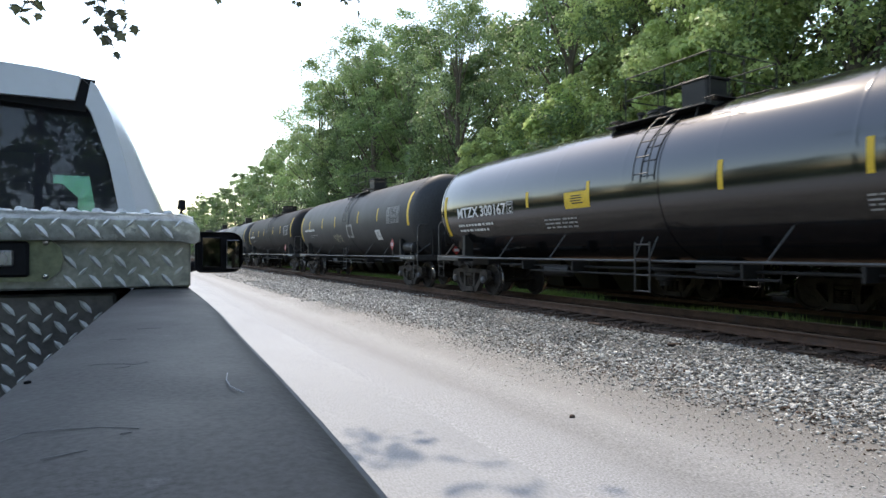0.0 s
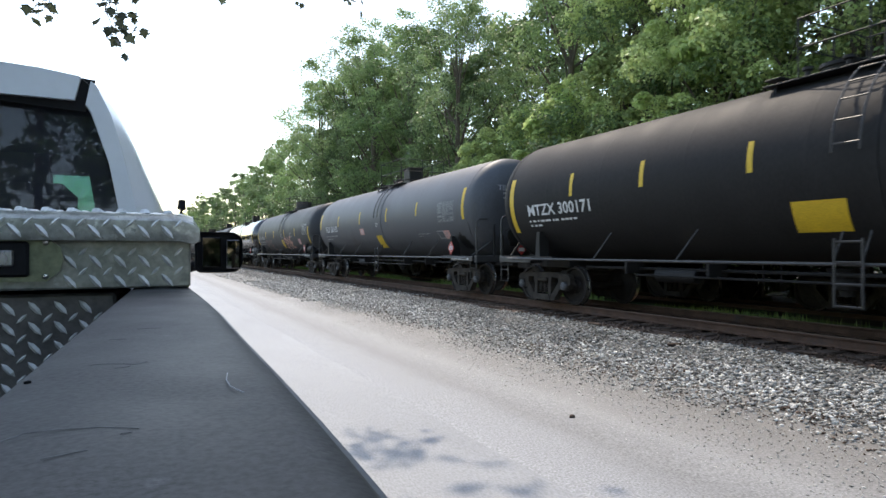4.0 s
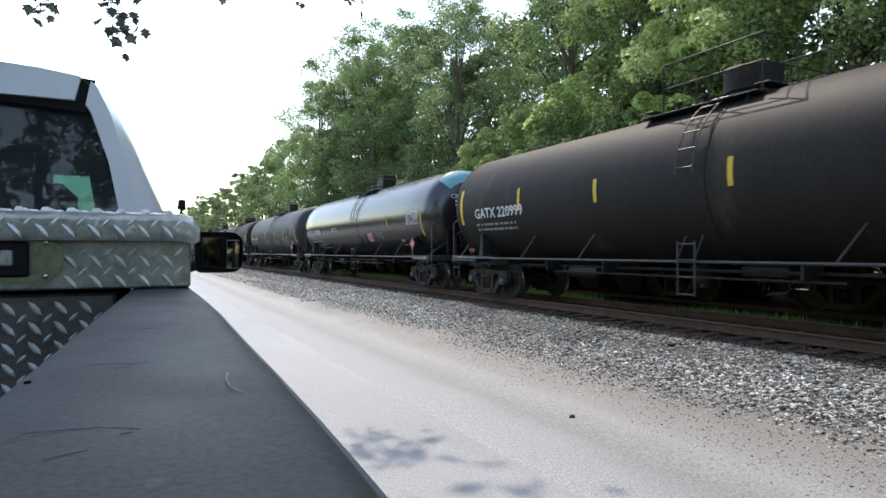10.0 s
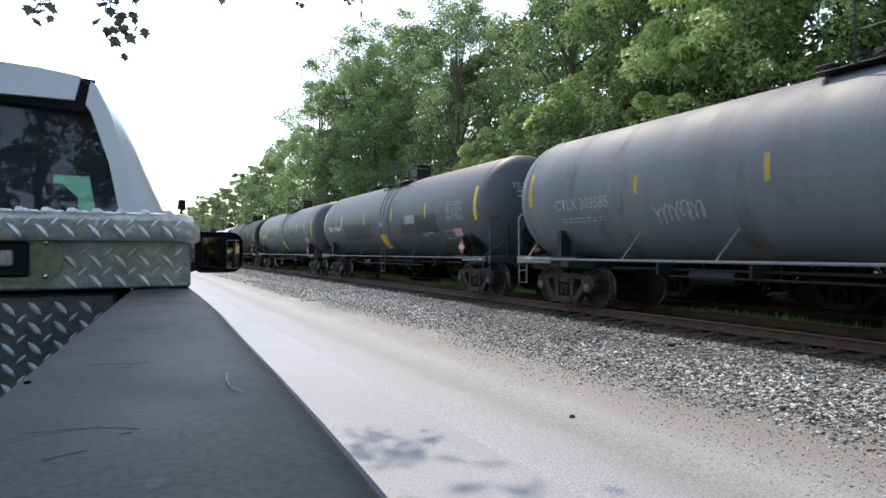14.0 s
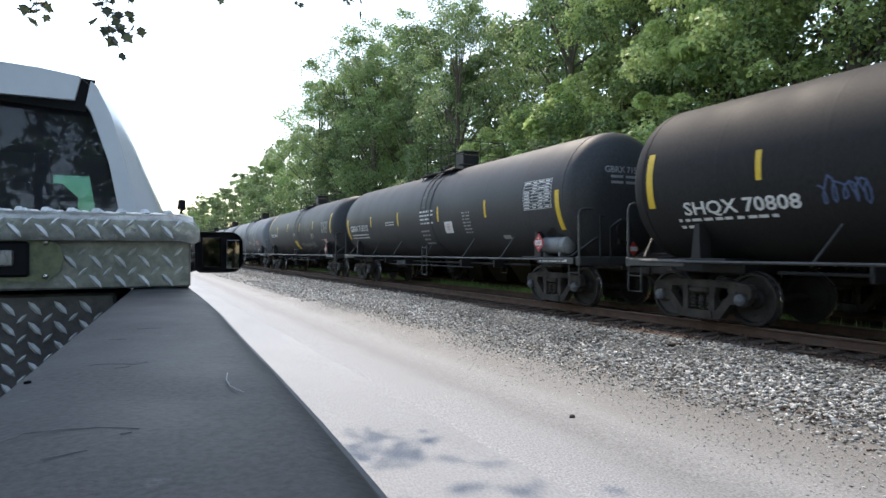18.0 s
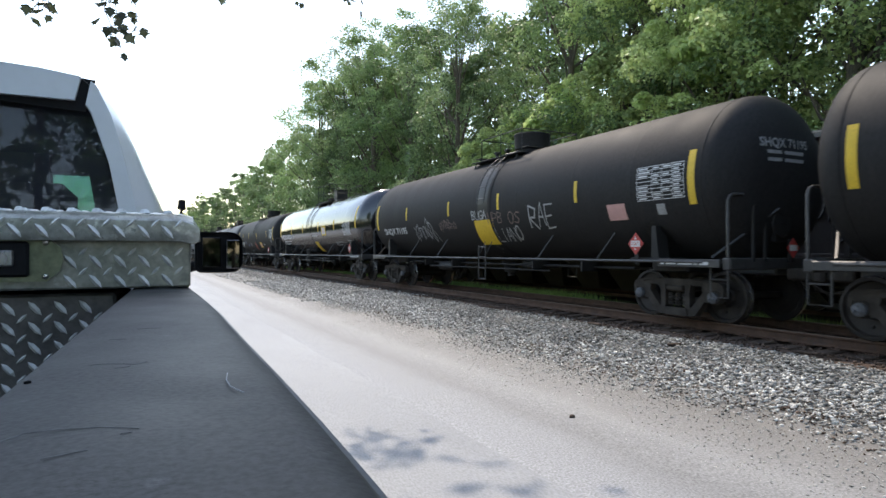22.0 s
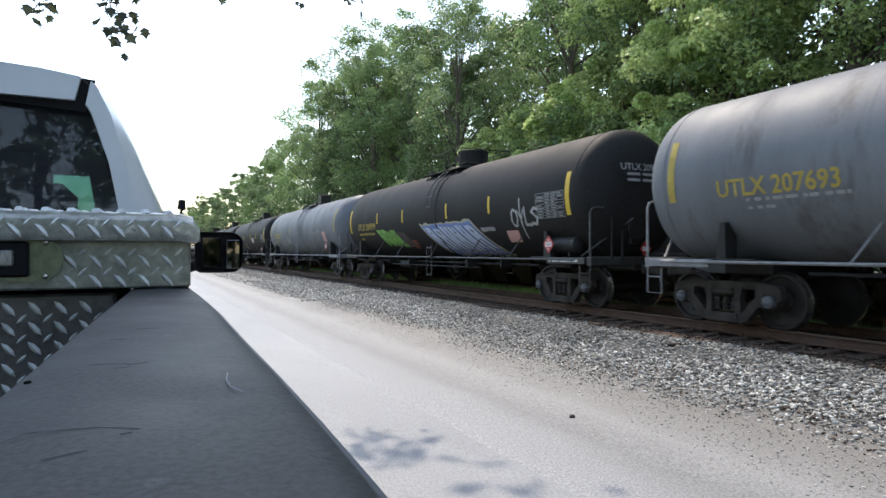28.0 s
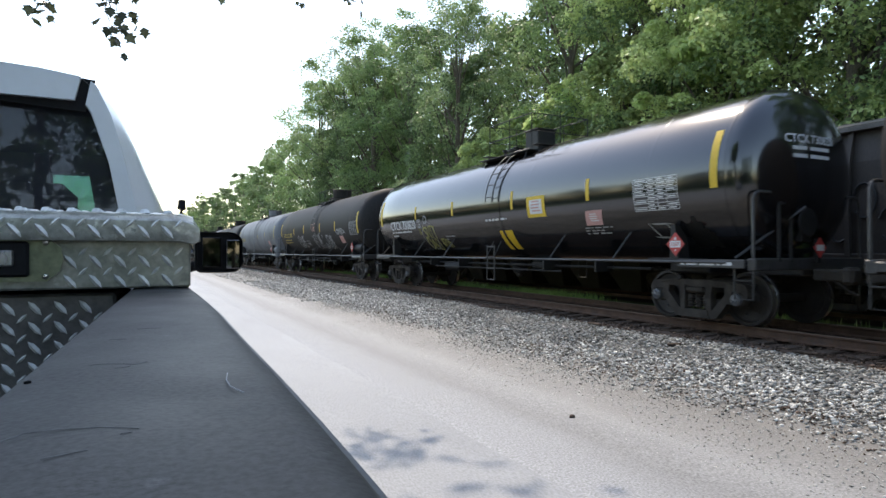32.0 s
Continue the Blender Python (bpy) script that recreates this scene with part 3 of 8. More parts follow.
while y < 520:
    off = max(0.0, (y - 60) * 0.03)
    grow = 1 + max(0.0, y - 60) / 260
    for x, big in ((-8.2, 0.52 * grow), (-13.0, 0.68 * grow)):
        tagged(stand(near[i % 2], x - off + rd.uniform(-1.0, 1.0), y + rd.uniform(-1.5, 1.5), big * rd.uniform(0.85, 1.1), rd.uniform(0, 360)), group="trees behind the road")
        i += 1
    y += rd.uniform(4.0, 5.6) * (1 + max(0.0, y) / 160)
for k in range(12):
    x = -24 + k * 4.2
    tagged(stand(near[k % 2], x, -30 + rd.uniform(-2, 2) - 0.2 * max(0, x), rd.uniform(0.5, 0.65), rd.uniform(0, 360)), "dark leafy tree behind the parked truck", group="trees behind the road")
for x, y in ((-4, -15), (-9, -11), (-7, -16), (-1, -17), (-11, -16)):
    tagged(stand(thin[int(abs(x + y)) % 3], x, y, 0.72, rd.uniform(0, 360)), "leafy green tree behind the parked truck", group="trees behind the road")
for m_ in masters:
    for o in (*m_.children_recursive, m_):
        bpy.data.objects.remove(o)
# ------------------------------------------------------------------ pickup truck and toolbox
RAILCAP = surface("black_rail_cap_plastic", (0.03, 0.0302, 0.03), (0.044, 0.0442, 0.044), 0.55, scale=12, fine=300, grain=1.0, bump=0.0003, spec=0.4, spots=(0.09, 0.091, 0.091), spot_scale=40, spot_at=0.62)
SCUFF = surface("pale_scuffs", (0.15, 0.155, 0.158), (0.06, 0.062, 0.064), 0.7, scale=90)
# Lip of the same black plastic; reflected sky is put in as grey.
LIP_SHEEN = surface("cap_lip_sky_sheen", (0.1, 0.11, 0.12), (0.075, 0.083, 0.09), 0.45, scale=8, fine=200)
PAINT = surface("silver_white_paint", (0.62, 0.64, 0.66), (0.6, 0.62, 0.64), 0.3, scale=1, fine=30, grain=0.05, coat=0.6, rough2=0.34)
TRIM = surface("black_rubber", (0.008, 0.008, 0.009), (0.012, 0.012, 0.013), 0.7, scale=5, spec=0.2)
CABIN = surface("dark_cabin_cloth", (0.025, 0.025, 0.028), (0.035, 0.035, 0.04), 0.9, scale=4)
# Olive tone and pale spots stand for reflections mottling the aluminium.
TREAD = surface("tread_plate_mottled_reflections", (0.36, 0.365, 0.32), (0.19, 0.195, 0.168), 0.28, 0.5, scale=14, fine=60, bump=0.0006, spots=(0.55, 0.55, 0.5), spot_scale=16, spot_at=0.6, rough2=0.4)
# Plate below the rails: shade and the dark bed's reflection put into colour.
TREAD_SHADED = surface("tread_plate_shade_darkened", (0.17, 0.158, 0.148), (0.085, 0.079, 0.075), 0.45, 0.5, scale=6, fine=60, bump=0.0006)
# Bars paler than the plate, with their highlights put into the colour.
TREADBAR = surface("worn_tread_bars_with_glints", (0.9, 0.9, 0.86), (0.55, 0.555, 0.52), 0.2, 0.2, scale=40, grain=0.3)
# Brighter copy for the lid; its pale spots stand in for highlights.
LIDPLATE = surface("worn_lid_plate_with_glints", (0.5, 0.505, 0.46), (0.22, 0.225, 0.2), 0.24, 0.5, scale=22, fine=60, bump=0.0006, spots=(0.85, 0.85, 0.79), spot_scale=20, spot_at=0.57, rough2=0.4)
# Green mirrored in the latch steel is put into its colour.
LATCH = surface("worn_latch_steel_green_reflection", (0.3, 0.33, 0.22), (0.16, 0.18, 0.12), 0.3, 0.7, scale=9)
CHROME = surface("worn_steel", (0.6, 0.6, 0.6), (0.45, 0.45, 0.45), 0.25, 0.95, scale=8)
REAR_GLASS = glass("tinted_glass", (0.5, 0.55, 0.55), veil=0.05)
TEAL_GLASS = glass("green_windscreen_glass", (0.46, 0.63, 0.62))
GREYMARK = surface("scuffed_plastic", (0.5, 0.51, 0.52), (0.12, 0.12, 0.125), 0.7)
# Both mirrors: the dark view they reflect is put into the metal colour.
MIRROR_DIM = surface("mirror_glass_dark_reflection", (0.03, 0.032, 0.035), (0.03, 0.032, 0.035), 0.03, 1.0, rough2=0.04)
MIRROR = surface("mirror_silvering_dimmed", (0.11, 0.113, 0.118), (0.11, 0.113, 0.118), 0.02, 1.0, rough2=0.03)
TYRE = surface("tyre_rubber", (0.03, 0.03, 0.03), (0.045, 0.043, 0.04), 0.85, scale=6)
TRUCK = pose(0, 0, 0, 0, 0, -3.26)
truck = new("pickup_truck")
truck.matrix_basis = TRUCK
tagged(truck, "silver pickup truck parked on the road with black bed-rail caps", "pickup truck")
H = 1.375


def edge_x(y):
    """Outer edge of the bed rail, which bends in towards the cab."""
    return float(np.interp(y, [-1.2, 0.2, 0.3, 0.45, 0.65, 0.96, 1.2, 1.4, 1.7], [0.068, 0.067, 0.0668, 0.064, 0.0588, 0.053, 0.043, 0.033, 0.02]))


def loft(rows, closed=False):
    """Skins equal rows of points."""
    n = len(rows[0])
    g = Geo()
    vs = [p for r in rows for p in r]
    fs = []
    for j in range(len(rows) - 1):
        for i in range(n if closed else n - 1):
            k = (i + 1) % n
            fs.append((j * n + i, j * n + k, (j + 1) * n + k, (j + 1) * n + i))
    return g.add(vs, fs)


for mirrored in (False, True):
    rows, side_rows, inner, lips = [], [], [], []
    for y in np.linspace(-0.75, 1.86, 40):
        e = edge_x(y)
        sec = [(-0.089, H - 0.05), (-0.092, H - 0.012), (-0.087, H - 0.003), (-0.078, H), (-0.03, H + 0.002), (e - 0.022, H), (e - 0.008, H - 0.004), (e - 0.001, H - 0.012), (e + 0.002, H - 0.026), (e, H - 0.045), (-0.08, H - 0.055)]
        sd = [(e + 0.0005, H - 0.02), (e + 0.006, H - 0.034), (e + 0.015, H - 0.1), (e + 0.05, H - 0.25), (e + 0.06, H - 0.45), (e + 0.045, H - 0.62), (e + 0.01, H - 0.78), (e - 0.04, H - 0.8), (e - 0.04, H - 0.05)]
        inn = [(-0.075, H - 0.04), (-0.06, H - 0.1), (-0.06, H - 0.52), (-0.03, H - 0.52), (-0.03, H - 0.04)]
        f = (lambda p: (-1.6 - p[0], y, p[1])) if mirrored else (lambda p: (p[0], y, p[1]))
        rows.append([f(p) for p in sec])
        side_rows.append([f(p) for p in sd])
        inner.append([f(p) for p in inn])
        lips.append([f(p) for p in ((e - 0.002, H - 0.012), (e + 0.003, H - 0.014), (e + 0.0055, H - 0.02), (e + 0.006, H - 0.034), (e - 0.002, H - 0.036))])
    part("bed_rail_cap", loft(rows, True), RAILCAP, truck, "black scuffed plastic rail cap", smooth=True)
    part("cap_lip", loft(lips, True), LIP_SHEEN, truck, "smooth lip of the black rail cap, greyed for its sky sheen", smooth=True)
    part("bed_side", loft(side_rows, True), PAINT, truck, smooth=True)
    part("bed_inner_wall", loft(inner, True), RAILCAP, truck, "black bed liner")
g = Geo().box((-0.8, 0.55, 0.83), (1.5, 2.6, 0.04), 0.01)
for k in range(11):
    g.box((-0.8 + (k - 5) * 0.13, 0.55, 0.856), (0.06, 2.58, 0.014), 0.004)
part("bed_floor", g, RAILCAP, truck, "black ribbed bed liner")
part("tailgate", Geo().box((-0.8, -0.79, 1.1), (1.5, 0.07, 0.52), 0.02), PAINT, truck)
part("bed_front_wall", Geo().box((-0.8, 1.84, 1.1), (1.46, 0.04, 0.5), 0.01), PAINT, truck)

# cab: rear outline lofted forwards, open where the glass sits
CABY = 1.95
half = [(-0.02, 0.9), (-0.012, 1.2), (-0.022, 1.45), (-0.05, 1.561), (-0.0747, 1.637), (-0.098, 1.699), (-0.1242, 1.7726), (-0.1516, 1.8364), (-0.18, 1.888), (-0.208, 1.9275), (-0.239, 1.9535), (-0.33, 1.966), (-0.5, 1.976), (-0.8, 1.98)]
outline = half + [(-1.6 - x, z) for x, z in half[-2::-1]]
rows = []
for y, dz, ins in ((CABY - 0.001, -0.016, 0.05), (CABY + 0.03, -0.01, 0.036), (CABY + 0.07, -0.004, 0.016), (CABY + 0.12, 0.0, 0.0), (CABY + 0.8, 0.01, -0.01), (CABY + 1.3, -0.005, 0.0)):
    rows.append([(x - (ins if x > -0.8 else -ins) * float(np.interp(z, [1.0, 1.05, 1.56, 1.75, 1.9], [0, 1, 1.05, 0.66, 0.3])), y, z + (dz if z > 1.5 else 0)) for x, z in outline])
part("cab_shell", loft(rows), PAINT, truck, "silver painted roof and sides", smooth=True)
# rear header band, corner pillars and lower panel as separate pressings


def panel(name, pts, y0, y1, material, label="", bev=0.006):
    g = Geo()
    g.prism(pts, y0, y1, "y")
    return part(name, g, material, truck, label)


for s_ in (False, True):
    mx = (lambda x: -1.6 - x) if s_ else (lambda x: x)
    pil = [(-0.15, 1.3), (-0.1532, 1.5645), (-0.18, 1.701), (-0.2073, 1.784), (-0.2252, 1.837), (-0.2389, 1.8593), (-0.2265, 1.924), (-0.2142, 1.9137), (-0.1753, 1.8352), (-0.1476, 1.7463), (-0.1256, 1.6545), (-0.104, 1.56), (-0.09, 1.3)]
    rows = []
    for dy, k in ((0.03, 0.0), (0.004, 0.05), (-0.004, 0.12), (-0.006, 0.3)):
        rows.append([(mx(x + (-0.15 - x) * k * 0.25), CABY + dy, z) for x, z in pil])
    g = loft(rows, True)
    g.f.append(tuple(range(3 * len(pil), 4 * len(pil))))
    part("rear_pillar", g, PAINT, truck, "silver rear roof pillar", smooth=False)
band = [(-0.8 + (x + 0.8) * 1.0, z) for x, z in [(-0.262, 1.868), (-0.247, 1.932), (-0.33, 1.945), (-0.5, 1.955), (-0.8, 1.959), (-1.1, 1.955), (-1.27, 1.945), (-1.353, 1.932), (-1.338, 1.868), (-1.1, 1.87), (-0.8, 1.889), (-0.5, 1.87)]]
panel("rear_header", band, CABY - 0.012, CABY + 0.02, PAINT, "silver roof edge above the rear window")
panel("window_gasket", [(-0.237, 1.84), (-0.214, 1.931), (-0.8, 1.960), (-1.386, 1.931), (-1.363, 1.84), (-0.8, 1.881)], CABY + 0.004, CABY + 0.016, TRIM, "black rubber window seal")
g = Geo()
g.add([(-0.14, CABY + 0.008, 1.3), (-0.142, CABY + 0.008, 1.557), (-0.17, CABY + 0.022, 1.71), (-0.225, CABY + 0.038, 1.885), (-0.8, CABY + 0.03, 1.898), (-1.375, CABY + 0.038, 1.885), (-1.43, CABY + 0.022, 1.71), (-1.458, CABY + 0.008, 1.557), (-1.46, CABY + 0.008, 1.3)], [(0, 1, 7, 8), (1, 2, 6, 7), (2, 3, 4, 5, 6)])
part("rear_window", g, REAR_GLASS, truck, "dark tinted rear window").visible_shadow = False
part("cab_back", Geo().box((-0.8, CABY + 0.03, 1.1), (1.5, 0.05, 0.42), 0.01), PAINT, truck)
part("cab_floor", Geo().box((-0.8, CABY + 0.9, 0.85), (1.5, 1.8, 0.06), 0.01), CABIN, truck)
part("headliner", Geo().box((-0.8, CABY + 0.68, 1.9), (1.15, 1.2, 0.02), 0.005), CABIN, truck, "dark cloth headliner")
for x in (-0.1, -1.5):
    part("door_lining", Geo().box((x - 0.02 if x > -0.8 else x + 0.02, CABY + 0.75, 1.15), (0.03, 1.35, 0.6), 0.01), CABIN, truck)
# wall added across the cab to keep it dark, open at the green windscreen glass
g = Geo()
yw = CABY + 1.28
g.box((-0.8, yw, 1.15), (1.5, 0.06, 0.62), 0.01)
g.box((-1.02, yw, 1.68), (1.0, 0.06, 0.46), 0.01)
g.prism([(-0.06, 1.4), (-0.31, 1.4), (-0.375, 1.82), (-0.17, 1.85)], yw - 0.03, yw + 0.03, "y")
g.box((-0.35, yw, 1.86), (0.36, 0.06, 0.12), 0.01)
part("dashboard", g, CABIN, truck)
part("windscreen", Geo().box((-0.42, yw + 0.01, 1.63), (0.22, 0.006, 0.36)), TEAL_GLASS, truck, "green-tinted windscreen glass").visible_shadow = False
for x in (-0.46, -1.14):
    g = Geo().box((x, CABY + 0.55, 1.28), (0.46, 0.16, 0.62), 0.06)
    g.box((x, CABY + 0.5, 1.6), (0.28, 0.1, 0.17), 0.05)
    part("seat", g, CABIN, truck, "dark seat with headrest")
# nose: hood, fenders with wheel openings, grille, lamps, bumper, sloping windscreen
rows = []
for y, zc, dz in ((CABY + 1.3, 1.3, 0.0), (CABY + 1.75, 1.285, 0.0), (CABY + 2.3, 1.25, 0.0), (CABY + 2.75, 1.2, 0.0), (CABY + 2.86, 1.15, -0.02), (CABY + 2.9, 1.06, -0.03)):
    rows.append([(-0.8 + u * 0.62, y, zc - 0.05 * abs(u) ** 3 + (0.015 if 0.35 < abs(u) < 0.8 else 0.0)) for u in np.linspace(-1, 1, 15)])
part("hood", loft(rows), PAINT, truck, smooth=True)
for s_ in (False, True):
    mx = (lambda x: -1.6 - x) if s_ else (lambda x: x)
    ys = sorted(set(list(np.linspace(CABY + 1.2, CABY + 2.9, 18)) + [3.4, 3.45, 4.25, 4.3]))
    rows = []
    for y in ys:
        arch = 0.405 + (max(0.0, 0.46 ** 2 - (y - 3.85) ** 2)) ** 0.5 if abs(y - 3.85) < 0.46 else 0.42
        z1 = 1.25 - 0.14 * max(0.0, (y - CABY - 1.6) / 1.3) ** 2
        rows.append([(mx(x), y, z) for x, z in ((-0.18, z1 + 0.0), (-0.08, z1 - 0.015), (-0.02, z1 - 0.06), (0.01, z1 - 0.2), (0.015, max(arch, z1 - 0.4)), (0.012, arch), (-0.05, arch), (-0.05, z1 - 0.1))])
    part("fender", loft(rows, True), PAINT, truck, "silver front fender with an open wheel arch", smooth=True)
    lamp = part("headlight", Geo().box((mx(-0.16), CABY + 2.88, 1.0), (0.24, 0.1, 0.2), 0.03), GREYMARK, truck, "clear headlight")
    part("lamp_glass", Geo().box((mx(-0.16), CABY + 2.93, 1.0), (0.22, 0.02, 0.18), 0.006), TEAL_GLASS, lamp)
    door = part("door", Geo().box((mx(-0.021), CABY + 0.62, 1.02), (0.03, 1.12, 0.72), 0.012), PAINT, truck, "silver cab door")
    part("door_handle", Geo().box((mx(0.0), CABY + 0.24, 1.3), (0.03, 0.14, 0.03), 0.008), TRIM, door)
    g = Geo()
    w0 = [(CABY + 0.2, -0.058, 1.47), (CABY + 1.2, -0.054, 1.47), (CABY + 1.16, -0.142, 1.79), (CABY + 0.26, -0.142, 1.79)]
    g.add([(mx(x + 0.012), y, z) for y, x, z in w0] + [(mx(x + 0.006), y, z) for y, x, z in w0], [(0, 1, 2, 3), (4, 7, 6, 5), (0, 4, 5, 1), (1, 5, 6, 2), (2, 6, 7, 3), (3, 7, 4, 0)])
    part("door_window", g, REAR_GLASS, door, "dark tinted side window")
    part("sill", Geo().box((mx(-0.04), CABY + 0.6, 0.6), (0.08, 1.3, 0.14), 0.02), PAINT, truck)
part("grille", Geo().box((-0.8, CABY + 2.89, 0.96), (1.02, 0.06, 0.22), 0.02), TRIM, truck, "black front grille")
part("front_bumper", Geo().box((-0.8, CABY + 2.95, 0.68), (1.62, 0.14, 0.26), 0.05), CHROME, truck, "steel front bumper")
part("rear_bumper", Geo().box((-0.8, -0.87, 0.62), (1.56, 0.14, 0.2), 0.04), CHROME, truck, "steel rear bumper")
part("chassis", Geo().box((-1.12, 1.9, 0.6), (0.1, 5.3, 0.14), 0.02).box((-0.48, 1.9, 0.6), (0.1, 5.3, 0.14), 0.02).box((-0.8, 0.25, 0.4), (1.3, 0.1, 0.1), 0.03).box((-0.8, 3.85, 0.4), (1.3, 0.1, 0.1), 0.03).box((-0.8, 3.7, 0.8), (0.8, 0.9, 0.5), 0.1), TRIM, truck)
part("cowl", Geo().box((-0.8, CABY + 1.62, 1.2), (1.4, 0.8, 0.1), 0.03), TRIM, truck)
g = Geo()
ws = [(-0.2, CABY + 1.86, 1.31), (-1.4, CABY + 1.86, 1.31), (-1.345, CABY + 1.31, 1.9), (-0.255, CABY + 1.31, 1.9)]
g.add(ws + [(x, y - 0.005, z - 0.005) for x, y, z in ws], [(0, 1, 2, 3), (4, 7, 6, 5), (0, 4, 5, 1), (1, 5, 6, 2), (2, 6, 7, 3), (3, 7, 4, 0)])
part("sloping_windscreen", g, TEAL_GLASS, truck, "green-tinted sloping windscreen").visible_shadow = False
for s_ in (False, True):
    mx = (lambda x: -1.6 - x) if s_ else (lambda x: x)
    part("front_pillar", Geo().tube([(mx(-0.15), CABY + 1.86, 1.28), (mx(-0.175), CABY + 1.6, 1.57), (mx(-0.225), CABY + 1.28, 1.9)], 0.035, 8), PAINT, truck)
tyre = Geo().lathe([(-0.12, 0.24), (-0.13, 0.34), (-0.1, 0.385), (0.1, 0.385), (0.13, 0.34), (0.12, 0.24)], 36, "x").mesh("tyre", True)
rim_me = Geo().lathe([(-0.1, 0.05), (-0.1, 0.2), (-0.11, 0.245), (0.11, 0.245), (0.1, 0.2), (0.1, 0.05)], 24, "x").mesh("rim", True)
tyre.materials.append(TYRE)
rim_me.materials.append(CHROME)
for x in (-0.1, -1.5):
    for y in (0.25, 3.85):
        wh = part("wheel", tyre, TYRE, truck, at=pose(x, y, 0.405))
        part("rim", rim_me, CHROME, wh)

# passenger mirror: housing with a flat glass and a small wide-angle glass
mir = Geo()
MY = 3.05


def cab_point(px, py, y):
    """A place on the plane y of the truck, seen from the bed rail in a direction (px to the right, py up) of a lens of length 1080."""
    a = math.atan2(px, 1080.0) + radians(23.47)
    d = y / math.cos(a)
    return Vector((y * math.tan(a), y, EYE_Z + py / 1080.0 * d * math.cos(math.atan2(px, 1080.0))))


p0, p1 = cab_point(345 - 784, 447 - 411, MY), cab_point(430 - 784, 447 - 483, MY)
cx, cz, w, h = (p0.x + p1.x) / 2, (p0.z + p1.z) / 2, abs(p1.x - p0.x), abs(p0.z - p1.z)
q0, q1 = cab_point(400 - 784, 447 - 425, MY), cab_point(425 - 784, 447 - 477, MY)
rim = []
for ux, uz, r in ((1, 1, 0.055), (-1, 1, 0.03), (-1, -1, 0.03), (1, -1, 0.055)):
    for k in range(7):
        a_ = math.atan2(uz, ux) - radians(45) + radians(15 * k)
        rim.append((ux * (w / 2 - r) + r * math.cos(a_), uz * (h / 2 - r) + r * math.sin(a_)))
shell = loft([[(cx + x * k, y, cz + z * k) for x, z in rim] for y, k in ((MY + 0.03, 0.9), (MY, 0.985), (MY + 0.004, 1.0), (MY + 0.06, 1.0), (MY + 0.13, 0.88), (MY + 0.17, 0.6), (MY + 0.18, 0.05))], True)
shell.f.append(tuple(range(len(rim))))
housing = part("mirror_housing", shell, TRIM, truck, "black plastic mirror housing")
part("mirror_glass", Geo().box((cx - 0.035, MY + 0.003, cz), (w - 0.13, 0.012, h - 0.05), 0.004), MIRROR_DIM, housing, "mirror glass with a dark reflection put into its colour", at=pose(0, 0, 0))
part("wide_mirror_glass", Geo().box(((q0.x + q1.x) / 2, MY + 0.002, (q0.z + q1.z) / 2), (abs(q1.x - q0.x), 0.012, abs(q0.z - q1.z)), 0.005), MIRROR, housing, "small wide-angle mirror glass")
part("mirror_arm", Geo().tube([(cx - w / 2 + 0.05, MY + 0.12, cz - 0.05), (-0.1, MY + 0.2, cz - 0.12)], 0.025, 8), TRIM, truck)
# aerial on the fender
a0, a1, a2 = cab_point(320 - 784, 447 - 388, 3.6), cab_point(322 - 784, 447 - 355, 3.6), cab_point(333 - 784, 447 - 268, 3.6)
b0 = a0.copy()
b0.z = 1.25
ant = part("aerial", Geo().tube([b0, a0, a0.lerp(a1, 0.25)], 0.013, 8).tube([a0.lerp(a1, 0.25), a0.lerp(a1, 0.45)], 0.006, 8).tube([a0.lerp(a1, 0.45), a0.lerp(a1, 0.5), a1], [0.01, 0.022, 0.018], 10), TRIM, truck, "black aerial base")
part("whip", Geo().tube([a1, a1.lerp(a2, 0.5), a2], [0.0022, 0.0014, 0.0008], 5), TRIM, ant)

# toolbox of tread plate across the bed
box = new("toolbox")
box.matrix_basis = TRUCK
tagged(box, "diamond tread-plate aluminium toolbox resting across the bed rails", "toolbox")
XE, YF = 0.034, 1.35
top, lidb, bot = EYE_Z + 0.078, EYE_Z + 0.028, H + 0.002
part("body", Geo().box((XE / 2 - 0.82, YF + 0.24, (lidb + bot) / 2), (1.62 + XE, 0.46, lidb - bot - 0.002), 0.004), TREAD, box)
part("lower_body", Geo().box((-0.777, YF + 0.25, 1.17), (1.326, 0.42, bot - 0.98), 0.006), TREAD_SHADED, box, "lower part of the box, its shade put into a darker metal")
g = Geo()
rows = []
for y, z in ((YF - 0.012, lidb - 0.006), (YF - 0.016, lidb + 0.01), (YF - 0.014, top - 0.016), (YF - 0.004, top - 0.004), (YF + 0.01, top), (YF + 0.24, top + 0.006), (YF + 0.46, top), (YF + 0.49, top - 0.02), (YF + 0.49, lidb)):
    rows.append([(-1.64 - 0.01, y, z - 0.02), (-1.6, y, z), (-0.8, y, z), (XE - 0.03, y, z), (XE - 0.006, y, z - 0.006), (XE + 0.006, y, min(z, top - 0.03)), (XE + 0.008, y, lidb - 0.006)])
lid = part("lid", loft(rows), LIDPLATE, box, "rolled-edge tread-plate lid", smooth=True)


